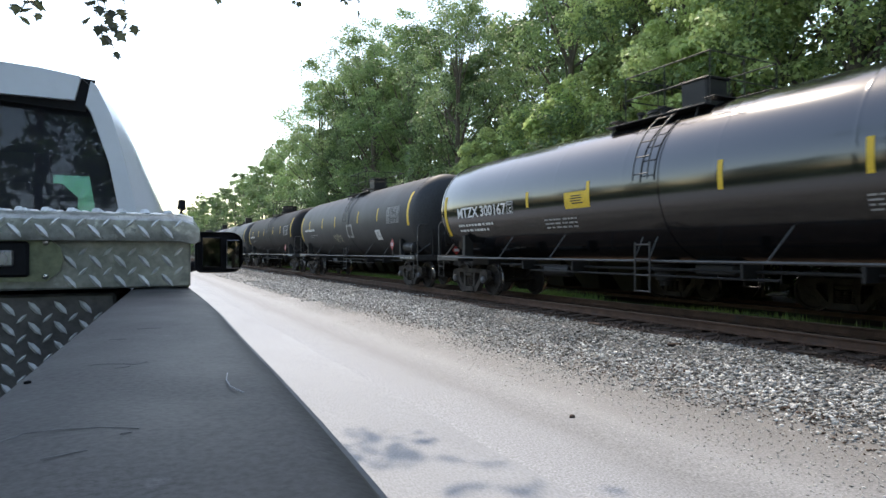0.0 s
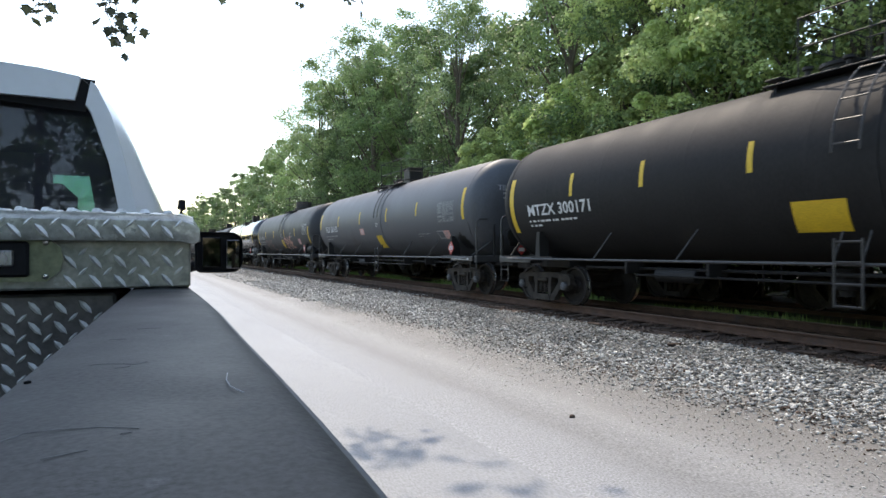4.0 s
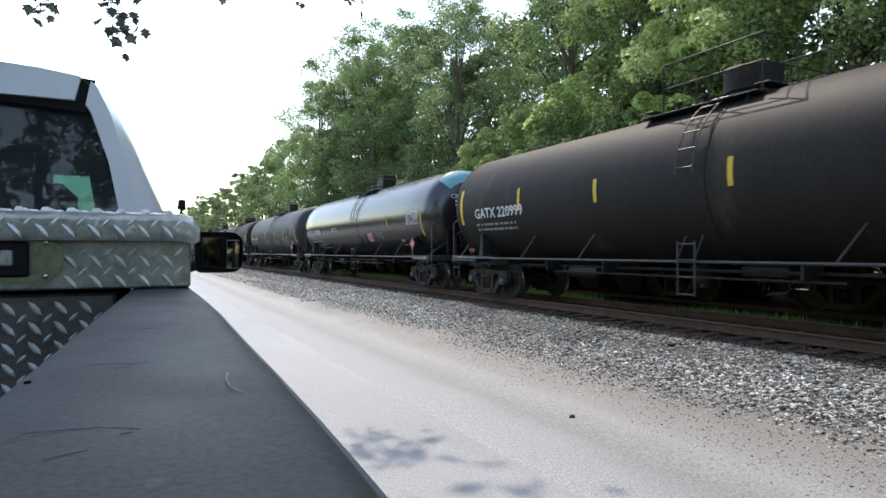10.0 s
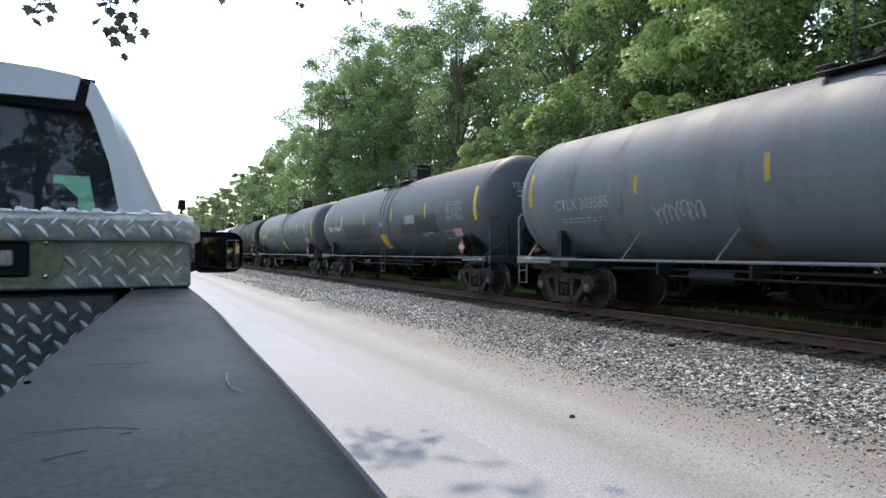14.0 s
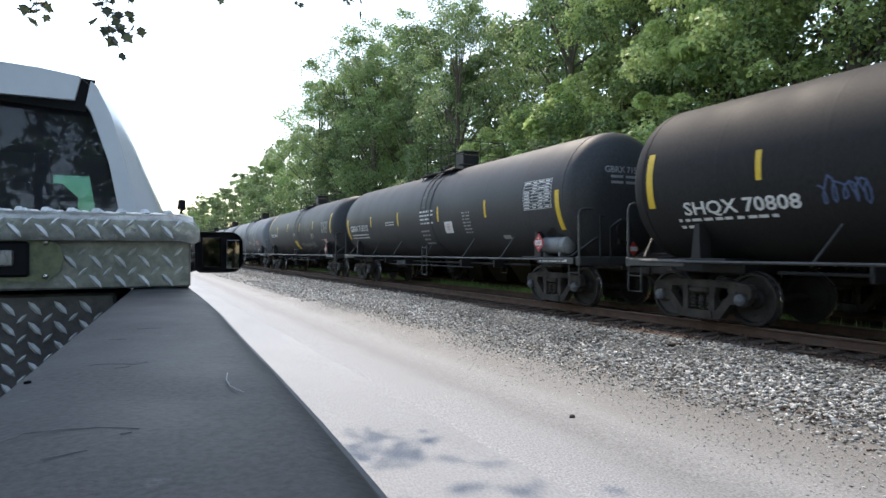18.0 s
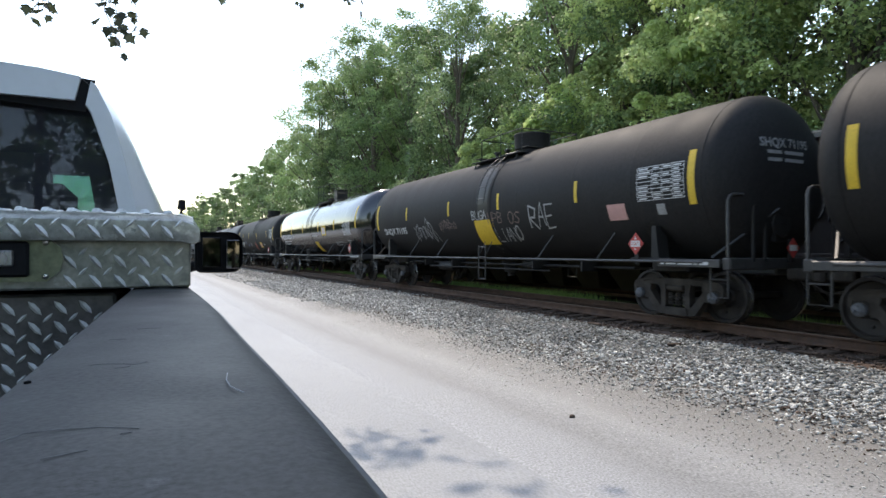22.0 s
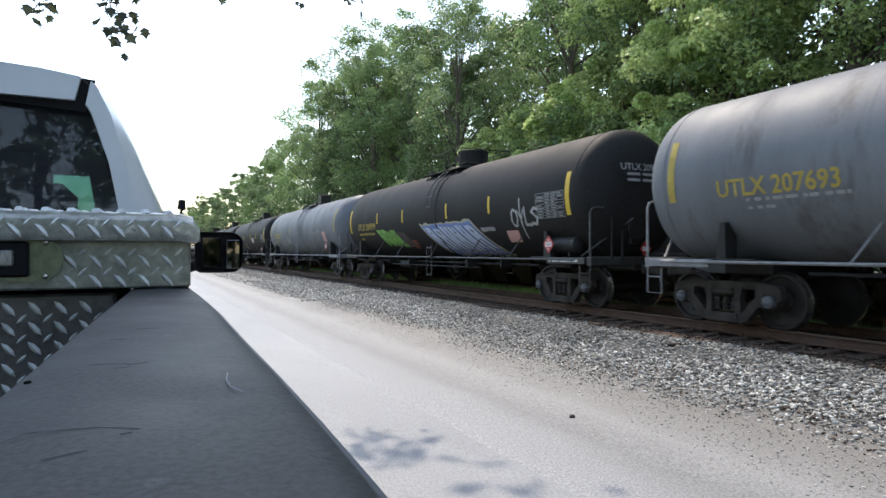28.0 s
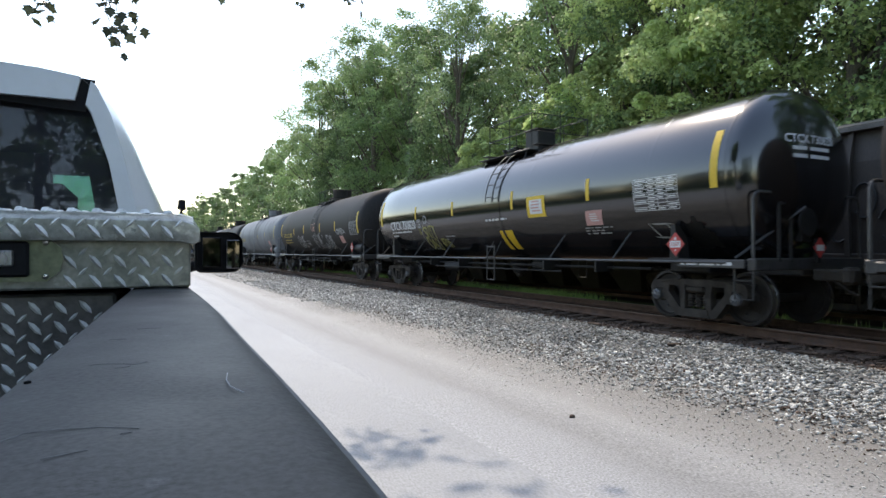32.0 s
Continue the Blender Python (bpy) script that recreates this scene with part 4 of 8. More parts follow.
def treads(x0, x1, z0, z1, y, step=0.0425, rise=0.0385, skip=None):
    """Raised lens-shaped bars: rows leaning one way, with rows leaning the other way between them."""
    g = Geo()
    nx, nz = int((x1 - x0) / step * 2), int((z1 - z0) / rise * 2)
    for i in range(nx + 1):
        for j in range(nz + 1):
            if (i + j) % 2:
                continue
            x, z = x0 + i * step / 2, z0 + j * rise / 2
            if skip and skip(x, z):
                continue
            a = radians(46 if i % 2 else -50)
            ca, sa = math.cos(a), math.sin(a)
            ln, wd = (0.024, 0.006) if i % 2 else (0.036, 0.0105)
            out = [(-ln / 2, 0, 0), (-ln / 5, wd / 2, 0), (ln / 5, wd / 2, 0), (ln / 2, 0, 0), (ln / 5, -wd / 2, 0), (-ln / 5, -wd / 2, 0), (-ln / 4, 0, 0.0035 if i % 2 else 0.0075), (ln / 4, 0, 0.0035 if i % 2 else 0.0075)]
            vs = [(x + u * ca - v * sa, y - d, z + u * sa + v * ca) for u, v, d in out]
            g.add(vs, [(0, 1, 6), (1, 2, 7, 6), (2, 3, 7), (3, 4, 7), (4, 5, 6, 7), (5, 0, 6)])
    return g


LX, LZ = cab_point(15 - 784, 447 - 460, YF).x, cab_point(15 - 784, 447 - 460, YF).z
tagged(part("tread_pattern", treads(-1.55, XE - 0.03, bot + 0.016, lidb - 0.022, YF + 0.0095, skip=lambda x, z: abs(x - LX) < 0.092), TREADBAR, box, "raised tread pattern"), kind="stuff")
tagged(part("tread_pattern", treads(-1.4, -0.13, 0.995, bot - 0.02, YF + 0.0395), TREADBAR, box, "raised tread pattern"), kind="stuff")
tagged(part("tread_pattern", treads(-1.55, XE - 0.03, lidb + 0.012, top - 0.02, YF - 0.0155, rise=0.034), TREADBAR, lid, "raised tread pattern"), kind="stuff")
tagged(part("tread_pattern", treads(-1.55, XE - 0.04, YF + 0.02, YF + 0.45, 0), TREADBAR, lid, "raised tread pattern", at=Matrix(((1, 0, 0, 0), (0, 0, 1, 0), (0, -1, 0, top + 0.0005), (0, 0, 0, 1)))), kind="stuff")
g = Geo()
g.prism([(LX - 0.09, LZ - 0.042), (LX + 0.06, LZ - 0.042), (LX + 0.082, LZ - 0.022), (LX + 0.086, LZ), (LX + 0.082, LZ + 0.022), (LX + 0.06, LZ + 0.042), (LX - 0.09, LZ + 0.042)], YF + 0.002, YF + 0.012, "y")
latch = part("latch_plate", g, LATCH, box, "steel latch plate with rivets")
part("recess", Geo().box((LX - 0.02, YF - 0.002, LZ), (0.105, 0.01, 0.066), 0.01), TRIM, latch, "black recessed latch cup")
part("paddle", Geo().box((LX - 0.025, YF - 0.009, LZ + 0.002), (0.07, 0.006, 0.03), 0.003), CHROME, latch, "small steel paddle")
for dz in (-0.032, 0.032):
    part("rivet", Geo().lathe([(-0.004, 0.0), (-0.003, 0.004), (0.0, 0.0055)], 10, "y", (LX + 0.058, YF, LZ + dz)), CHROME, latch)
crumb = Geo().box((0, 0, 0.001), (0.0036, 0.0014, 0.0016), 0.0003)
crumb.box((0.0006, 0.001, 0.0014), (0.0014, 0.0018, 0.001), 0.0003)
tagged(part("bark_crumb", crumb, TRIM, at=TRUCK @ pose(-0.0785, 0.4135, H - 0.0003, 0, 0, 25)), "tiny dark crumb of bark lying on the bed rail", "crumb")

# scratches in the rail cap


def cap_point(px, py):
    """A place on the rail cap's top, seen from the lens in a direction (px to the right, py down) of a lens of length 1080."""
    d = (EYE_Z - H) * 1080.0 / py
    r = px / 1080.0 * d
    a = radians(23.47)
    return (d * math.sin(a) + r * math.cos(a), d * math.cos(a) - r * math.sin(a))


for line, wd in ((((-381, 220), (-383, 232), (-376, 243), (-364, 250), (-352, 255)), 0.00035),):
    pts = [cap_point(*p) for p in line]
    g = Geo()
    for (x0, y0), (x1, y1) in zip(pts, pts[1:]):
        g.tube([(x0, y0, H + 0.002), (x1, y1, H + 0.002)], wd, 4)
    part("scratch", g, GREYMARK, truck, "pale scratch in the plastic")
for line, wd in ((((-784, 345), (-740, 330), (-680, 322), (-600, 318), (-540, 320)), 0.0007), (((-710, 376), (-670, 368), (-630, 360)), 0.0008), (((-625, 206), (-590, 203), (-545, 204), (-525, 200)), 0.0006),
                 (((-580, 212), (-555, 208)), 0.0005), (((-590, 160), (-560, 158)), 0.0005), (((-700, 160), (-680, 157)), 0.0004), (((-570, 330), (-550, 327)), 0.0009), (((-540, 140), (-500, 138)), 0.0005)):
    g = Geo()
    pts = [cap_point(*p) for p in line]
    for (x0, y0), (x1, y1) in zip(pts, pts[1:]):
        g.box((0, 0, 0), (math.hypot(x1 - x0, y1 - y0) * 1.1, wd, 0.0002), 0, pose((x0 + x1) / 2, (y0 + y1) / 2, H + 0.0021, 0, 0, math.degrees(math.atan2(y1 - y0, x1 - x0))))
    part("scuff", g, SCUFF, truck, "faint pale scuff in the plastic")
# ------------------------------------------------------------------ tank cars
SPEED = 12.67
TANK_R, TANK_Z, TANK_L = 1.52, 2.56, 7.86
BOGIE_Y, WHEEL_R, AXLE_Y = 6.92, 0.457, 0.86
BLACK_GLOSS = surface("glossy_black_tank_paint", (0.004, 0.0045, 0.006), (0.006, 0.0066, 0.008), 0.28, scale=1.2, fine=25, coat=1.0, coat_ior=1.85, spec=0.0, rough2=0.36)
SATIN = surface("satin_black_tank_paint", (0.006, 0.0066, 0.009), (0.008, 0.0088, 0.0115), 0.5, scale=0.9, fine=25, coat=1.0, coat_ior=1.75, spec=0.0, rough2=0.62, spots=(0.012, 0.012, 0.013), spot_scale=0.8, spot_at=0.62, stretch=(1, 1.4, 0.5))
BLACK_MATT = surface("matt_black_tank_paint", (0.019, 0.0183, 0.0186), (0.027, 0.0258, 0.026), 0.58, scale=0.9, fine=25, spec=0.14, spots=(0.03, 0.027, 0.025), spot_scale=0.8, spot_at=0.6, rough2=0.7, stretch=(1, 1.4, 0.5))
BLACK_DUSTY = surface("dusty_black_tank_paint", (0.02, 0.0184, 0.0178), (0.03, 0.027, 0.0258), 0.6, scale=0.7, fine=20, spec=0.15, spots=(0.055, 0.042, 0.034), spot_scale=0.9, spot_at=0.58, rough2=0.64, stretch=(1, 1.4, 0.45))
CHARCOAL = surface("charcoal_tank_paint", (0.033, 0.035, 0.038), (0.044, 0.0455, 0.048), 0.5, scale=0.9, fine=25, spec=0.3, spots=(0.028, 0.028, 0.029), spot_scale=0.8, rough2=0.62, stretch=(1, 1.4, 0.5))
SLATE = surface("faded_slate_tank_paint", (0.062, 0.067, 0.077), (0.076, 0.081, 0.09), 0.48, scale=0.9, fine=25, grain=0.25, spec=0.45, spots=(0.046, 0.045, 0.045), spot_scale=0.7, rough2=0.6, stretch=(1, 1.4, 0.5))
PALE = surface("faded_grey_tank_paint", (0.17, 0.18, 0.196), (0.13, 0.138, 0.15), 0.55, spec=0.3, scale=0.7, fine=22, grain=0.15, spots=(0.085, 0.082, 0.08), spot_scale=0.9, spot_at=0.56, stretch=(1, 1.5, 0.35))
IRON = surface("dusty_cast_iron", (0.07, 0.058, 0.049), (0.03, 0.025, 0.021), 0.75, spec=0.3, scale=4, fine=50, bump=0.004, spots=(0.12, 0.098, 0.08), spot_scale=3, spot_at=0.6)
STEEL_BLACK = surface("black_painted_steel", (0.014, 0.014, 0.015), (0.022, 0.021, 0.02), 0.5, scale=4, fine=40, spec=0.3)
DUSTY_STEEL = surface("dusty_dark_steel", (0.055, 0.054, 0.054), (0.03, 0.029, 0.028), 0.42, scale=4, fine=40, spec=0.5)
STEEL_GREY = surface("grey_painted_steel", (0.26, 0.265, 0.27), (0.17, 0.17, 0.17), 0.5, scale=4, fine=40)
WHEEL = surface("brown_wheel_steel", (0.04, 0.032, 0.027), (0.024, 0.02, 0.018), 0.6, 0.3, scale=5, fine=50)
TREADSTEEL = surface("bright_wheel_tread", (0.5, 0.49, 0.47), (0.4, 0.38, 0.36), 0.25, 0.95, scale=5)
CAPSTEEL = surface("blue_grey_bearing_steel", (0.13, 0.137, 0.15), (0.06, 0.063, 0.07), 0.45, scale=9)
YELLOW = surface("yellow_reflective_tape", (0.75, 0.48, 0.03), (0.66, 0.42, 0.03), 0.5, scale=6)
YELLOW_DIM = surface("faded_yellow_paint", (0.5, 0.36, 0.06), (0.38, 0.28, 0.06), 0.6, scale=6)
WHITE = surface("white_stencil_paint", (0.72, 0.72, 0.71), (0.6, 0.6, 0.6), 0.55, scale=8)
SPRAYWHITE = surface("worn_white_spray_paint", (0.5, 0.5, 0.5), (0.24, 0.24, 0.24), 0.65, scale=9)
GREYW = surface("dull_grey_stencil_paint", (0.34, 0.34, 0.34), (0.26, 0.26, 0.26), 0.6, scale=8)
PINK = surface("pale_red_panel", (0.62, 0.33, 0.3), (0.55, 0.3, 0.27), 0.55, scale=8)
RED = surface("red_placard", (0.55, 0.05, 0.045), (0.48, 0.05, 0.045), 0.4, scale=8)
SALMON = surface("salmon_spray_paint", (0.6, 0.3, 0.24), (0.5, 0.27, 0.22), 0.6, scale=5)
GREEN = surface("green_spray_paint", (0.22, 0.5, 0.1), (0.18, 0.42, 0.09), 0.55, scale=5)
BLUE = surface("blue_spray_paint", (0.16, 0.25, 0.55), (0.13, 0.2, 0.45), 0.55, scale=5)
PALEBLUE = surface("pale_blue_spray_paint", (0.55, 0.62, 0.75), (0.42, 0.5, 0.68), 0.55, scale=5)
REDSPRAY = surface("red_spray_paint", (0.5, 0.1, 0.06), (0.4, 0.09, 0.06), 0.55, scale=5)
FADEDSALMON = surface("faded_salmon_spray_paint", (0.24, 0.16, 0.14), (0.14, 0.1, 0.09), 0.7, scale=5)
CREAM = surface("faded_cream_spray_paint", (0.5, 0.46, 0.32), (0.4, 0.37, 0.27), 0.6, scale=5)
DULLRED = surface("worn_dull_red_spray_paint", (0.12, 0.085, 0.08), (0.08, 0.06, 0.058), 0.7, scale=5)
SPRAYYELLOW = surface("dull_yellow_spray_paint", (0.42, 0.4, 0.12), (0.32, 0.3, 0.1), 0.6, scale=5)
# Serves the oil runs and the painted dark hollow behind each placard.
OIL_HOLLOW = surface("oil_film_and_hollow_dark", (0.009, 0.0085, 0.008), (0.014, 0.013, 0.012), 0.4, scale=2, fine=20, spec=0.3)
PATCH = surface("dark_touch_up_paint", (0.009, 0.009, 0.01), (0.013, 0.013, 0.014), 0.45, scale=3)
TEAL = surface("turquoise_primer", (0.2, 0.5, 0.56), (0.16, 0.42, 0.48), 0.45, scale=4)
BOXBLUE = surface("blue_painted_steel", (0.05, 0.1, 0.22), (0.06, 0.09, 0.17), 0.45, scale=4)
CACHE = {}


def shared(key, make, material, smooth=False):
    """One mesh for all alike parts."""
    if key not in CACHE:
        me = make().mesh(key if isinstance(key, str) else key[0], smooth)
        me.materials.append(material)
        CACHE[key] = me
    return CACHE[key]


DISH_R = [0.0, 0.2, 0.4, 0.55, 0.68, 0.78, 0.86, 0.92, 0.96, 0.985, 1.0]


def bow(r):
    """Depth of the dished end at a share r of its radius: flat in the middle, tightly rounded at the rim."""
    return max(0.0, 1 - min(1.0, r) ** 2.7) ** (1 / 2.2)


def tank_geo(dish):
    prof = [(-TANK_L - dish * bow(r), r * TANK_R) for r in DISH_R]
    for y in (-6.2, -4.4, -2.2, 0.0, 2.2, 4.4, 6.2):
        prof += [(y - 0.05, TANK_R), (y - 0.015, TANK_R), (y - 0.006, TANK_R + 0.0014), (y + 0.006, TANK_R + 0.0014), (y + 0.015, TANK_R), (y + 0.05, TANK_R)]
    prof += [(TANK_L + dish * bow(r), r * TANK_R) for r in DISH_R[::-1]]
    prof[0] = (prof[0][0], 0.0)
    prof[-1] = (prof[-1][0], 0.0)
    return Geo().lathe(prof, 64, "y", (0, 0, TANK_Z))


def ring_geo(y, w, t):
    return Geo().lathe([(y - w / 2, TANK_R - 0.005), (y - w / 2, TANK_R + t), (y + w / 2, TANK_R + t), (y + w / 2, TANK_R - 0.005)], 64, "y", (0, 0, TANK_Z))


def arc(y, a0, a1, off, n=12, sx=-1):
    """Points on the tank's flank, by the angle above its middle."""
    return [(sx * (TANK_R + off) * math.cos(radians(a)), y, TANK_Z + (TANK_R + off) * math.sin(radians(a))) for a in np.linspace(a0, a1, n)]


def ladder_geo(y, sx, tall, low):
    g, h = Geo(), Geo()
    for d in (-0.185, 0.185):
        if tall:
            x = sx * (TANK_R + 0.12)
            g.tube([(x, y + d, 0.62), (x, y + d, 2.7)] + arc(y + d, 22, 72, 0.13, 9, sx), 0.021, 6)
        else:
            g.tube(arc(y + d, 2, 74, 0.1, 14, sx), 0.016, 6)
            h.tube([(sx * 1.56, y + d, 0.5), (sx * 1.56, y + d, 1.45)], 0.02, 6)
            h.tube([(sx * 1.56, y + d, 1.15), (sx * 1.35, y + d, 1.55)], 0.012, 5)
    if tall:
        for k in range(7):
            g.tube([(sx * (TANK_R + 0.12), y - 0.185, 0.68 + k * 0.33), (sx * (TANK_R + 0.12), y + 0.185, 0.68 + k * 0.33)], 0.015, 6)
        for a in (30, 42, 54, 66):
            p = arc(y, a, a, 0.13, 1, sx)[0]
            g.tube([(p[0], y - 0.185, p[2]), (p[0], y + 0.185, p[2])], 0.015, 6)
    else:
        for a in (6, 18, 30, 42, 54, 66):
            p = arc(y, a, a, 0.1, 1, sx)[0]
            g.tube([(p[0], y - 0.185, p[2]), (p[0], y + 0.185, p[2])], 0.013, 6)
        for z in (0.52, 0.82, 1.12, 1.4):
            h.tube([(sx * 1.56, y - 0.185, z), (sx * 1.56, y + 0.185, z)], 0.016, 6)
    return h if low else g


def walkway_geo():
    g = Geo()
    zt = TANK_Z + TANK_R
    for x in (-0.78, 0.78):
        g.box((x, -0.2, zt - 0.13), (0.3, 2.6, 0.025), 0.005)
        for k in range(12):
            g.box((x, -1.4 + k * 0.22, zt - 0.11), (0.29, 0.03, 0.016))
        for y in (-1.3, 0.9):
            g.tube([(x * 1.1, y, zt - 0.14), (x * 1.25, y, zt - 0.42)], 0.016, 6)
    for y in (-1.45, 1.05):
        g.box((0, y, zt + 0.02), (1.5, 0.28, 0.025), 0.005)
    return g


GUARD = [(-0.92, -1.6), (-0.92, 0.5), (0.92, 0.5), (0.92, -1.6)]
GUARD_Z = TANK_Z + TANK_R - 0.12


def guard_geo(top):
    """A closed ring of rail round the valves."""
    return Geo().tube([(x, y, top) for x, y in GUARD + GUARD[:1]], 0.014, 6)


def guard_rail(car, high):
    top = GUARD_Z + (0.92 if high else 0.6)
    ring = part("guard_rail", shared(("guard_rail", high), lambda: guard_geo(top), STEEL_BLACK), STEEL_BLACK, car)
    if high:
        part("mid_rail", shared("mid_rail", lambda: guard_geo((GUARD_Z + top) / 2), STEEL_BLACK), STEEL_BLACK, ring)
    post = shared(("rail_post", high), lambda: Geo().tube([(0, 0, GUARD_Z - 0.04), (0, 0, top)], 0.014, 6), STEEL_BLACK)
    for i in range(4):
        (x0, y0), (x1, y1) = GUARD[i], GUARD[(i + 1) % 4]
        for k in (0.0, 0.5):
            part("rail_post", post, STEEL_BLACK, ring, at=pose(x0 + (x1 - x0) * k, y0 + (y1 - y0) * k, 0))


def dome_geo(kind):
    zt = TANK_Z + TANK_R
    if kind == "bowl":
        return Geo().lathe([(zt - 0.06, 0.46), (zt + 0.06, 0.45), (zt + 0.1, 0.49), (zt + 0.45, 0.5), (zt + 0.5, 0.52), (zt + 0.53, 0.5), (zt + 0.56, 0.1), (zt + 0.56, 0.0)], 28, "z", (0, -0.75, 0))
    g = Geo().box((0, -0.7, zt + 0.24), (0.6, 0.62, 0.62), 0.03)
    return g.box((0, -0.7, zt + 0.56), (0.66, 0.68, 0.035), 0.01)


def hatch_geo():
    zt = TANK_Z + TANK_R
    return Geo().lathe([(zt - 0.06, 0.3), (zt + 0.12, 0.3), (zt + 0.13, 0.34), (zt + 0.19, 0.34), (zt + 0.2, 0.28), (zt + 0.24, 0.0)], 24, "z", (0, 0.35, 0))


def valve_geo():
    g = Geo().tube([(0, 0, -0.1), (0, 0, 0.22)], 0.05, 8)
    return g.lathe([(0.18, 0.05), (0.19, 0.09), (0.24, 0.09), (0.25, 0.05)], 12, "z")


def cap_geo(sx):
    """Rolling bearing end cap with its bolts."""
    g = Geo().lathe([(sx * 1.1, 0.1), (sx * 1.15, 0.098), (sx * 1.165, 0.075), (sx * 1.17, 0.0)], 18, "x")
    for k in range(3):
        w = radians(90 + 120 * k)
        g.lathe([(sx * 1.16, 0.02), (sx * 1.185, 0.018)], 6, "x", (0, 0.052 * math.cos(w), 0.052 * math.sin(w)))
    return g


def board_text_geo():
    g = Geo()
    y = -6.95
    for w in (0.09, 0.22, 0.3, 0.06, 0.18):
        g.add([(-1.507, y, 1.04), (-1.507, y - w, 1.04), (-1.507, y - w, 1.09), (-1.507, y, 1.09)], [(0, 1, 2, 3)])
        y -= w + 0.05
    return g


def side_rail_geo(sx):
    g = Geo()
    x = sx * 1.5
    g.tube([(x, -7.9, 1.09), (x, 7.9, 1.09)], 0.028, 8)
    for y in (-5.2, -3.1, 2.4, 4.6):
        z0 = TANK_Z - math.sqrt(TANK_R ** 2 - 1.2 ** 2)
        g.tube([(x, y, 1.09), (sx * 1.22, y - 0.26, z0 + 0.03)], 0.017, 6)
    for y in (-5.7, -1.6, 1.2, 5.7):
        g.tube([(x, y, 1.09), (sx * 0.7, y, 1.08)], 0.02, 6)
    return g


def bogie_frame_geo(sx):
    """Cast side frame: a flat top chord over both bearings, slanting lower chords and two columns round the springs, with open windows between."""
    g = Geo()
    x0, x1 = sx * 0.94, sx * 1.09
    A = AXLE_Y
    top = [(-A - 0.19, 0.5), (-A - 0.185, 0.64), (-A - 0.13, 0.715), (-A + 0.02, 0.735), (-0.5, 0.765), (0.5, 0.765), (A - 0.02, 0.735), (A + 0.13, 0.715), (A + 0.185, 0.64), (A + 0.19, 0.5), (A + 0.13, 0.46), (A + 0.115, 0.575), (A - 0.12, 0.59), (0.62, 0.645), (-0.62, 0.645), (-A + 0.12, 0.59), (-A - 0.115, 0.575), (-A - 0.13, 0.46)]
    g.prism(top, x0, x1, "x")
    for s in (-1, 1):
        low = [(s * (A - 0.1), 0.62), (s * (A - 0.115), 0.36), (s * (A - 0.2), 0.37), (s * 0.44, 0.1), (s * 0.3, 0.085), (s * 0.24, 0.09), (s * 0.24, 0.23), (s * 0.36, 0.245), (s * (A - 0.24), 0.53), (s * (A - 0.26), 0.64)]
        g.prism(low, x0 - sx * 0.004, x1 + sx * 0.006, "x")
        g.prism([(s * 0.23, 0.2), (s * 0.34, 0.23), (s * 0.33, 0.5), (s * 0.37, 0.68), (s * 0.23, 0.68)], x0 + sx * 0.012, x1 + sx * 0.01, "x")
        g.prism([(s * (A - 0.06), 0.7), (s * (A - 0.16), 0.735), (s * 0.36, 0.77), (s * 0.36, 0.752), (s * (A - 0.16), 0.715)], x1 - sx * 0.01, x1 + sx * 0.035, "x")
        g.lathe([(x1 - sx * 0.14, 0.125), (x1 - sx * 0.01, 0.125), (x1, 0.108)], 18, "x", (0, s * A, WHEEL_R))
        g.prism([(s * (A - 0.12), WHEEL_R + 0.06), (s * (A - 0.1), WHEEL_R + 0.15), (s * (A + 0.1), WHEEL_R + 0.15), (s * (A + 0.12), WHEEL_R + 0.06)], x0, x1 - sx * 0.02, "x")
    g.prism([(-0.3, 0.09), (0.3, 0.09), (0.27, 0.23), (-0.27, 0.23)], x0 - sx * 0.02, x1 + sx * 0.03, "x")
    g.box((sx * 1.06, 0, 0.59), (0.14, 0.4, 0.1), 0.025)
    g.box((sx * 1.115, 0.1, 0.59), (0.03, 0.09, 0.05), 0.01)
    g.box((sx * 1.115, -0.1, 0.59), (0.03, 0.09, 0.05), 0.01)
    return g


def spring_geo():
    """A coil spring as one ridged column."""
    prof = [(-0.14, 0.0)]
    for k in range(5):
        prof += [(-0.13 + k * 0.054, 0.05), (-0.108 + k * 0.054, 0.07)]
    return Geo().lathe(prof + [(0.14, 0.0)], 9, "z")


def bolster_geo():
    g = Geo().box((0, 0, 0.6), (2.16, 0.44, 0.16), 0.03)
    g.box((0, 0, 0.72), (0.7, 0.5, 0.16), 0.03)
    for s in (-1, 1):
        g.box((0, s * 0.42, 0.42), (1.5, 0.09, 0.14), 0.02)
    return g


def wheelset_geo():
    g = Geo().tube([(-1.05, 0, 0), (1.05, 0, 0)], 0.075, 12)
    for s in (-1, 1):
        prof = [(s * 0.66, 0.1), (s * 0.67, 0.16), (s * 0.715, 0.36), (s * 0.682, 0.395), (s * 0.682, 0.478), (s * 0.702, 0.484), (s * 0.722, 0.462), (s * 0.735, WHEEL_R), (s * 0.82, WHEEL_R - 0.006), (s * 0.825, 0.4), (s * 0.775, 0.375), (s * 0.74, 0.17), (s * 0.79, 0.14), (s * 0.79, 0.1)]
        g.lathe(prof, 26, "x")
    for k in range(6):
        w = radians(60 * k)
        for s in (-1, 1):
            g.box((s * 0.765, 0.26 * math.cos(w), 0.26 * math.sin(w)), (0.02, 0.05, 0.05), 0.01)
    return g


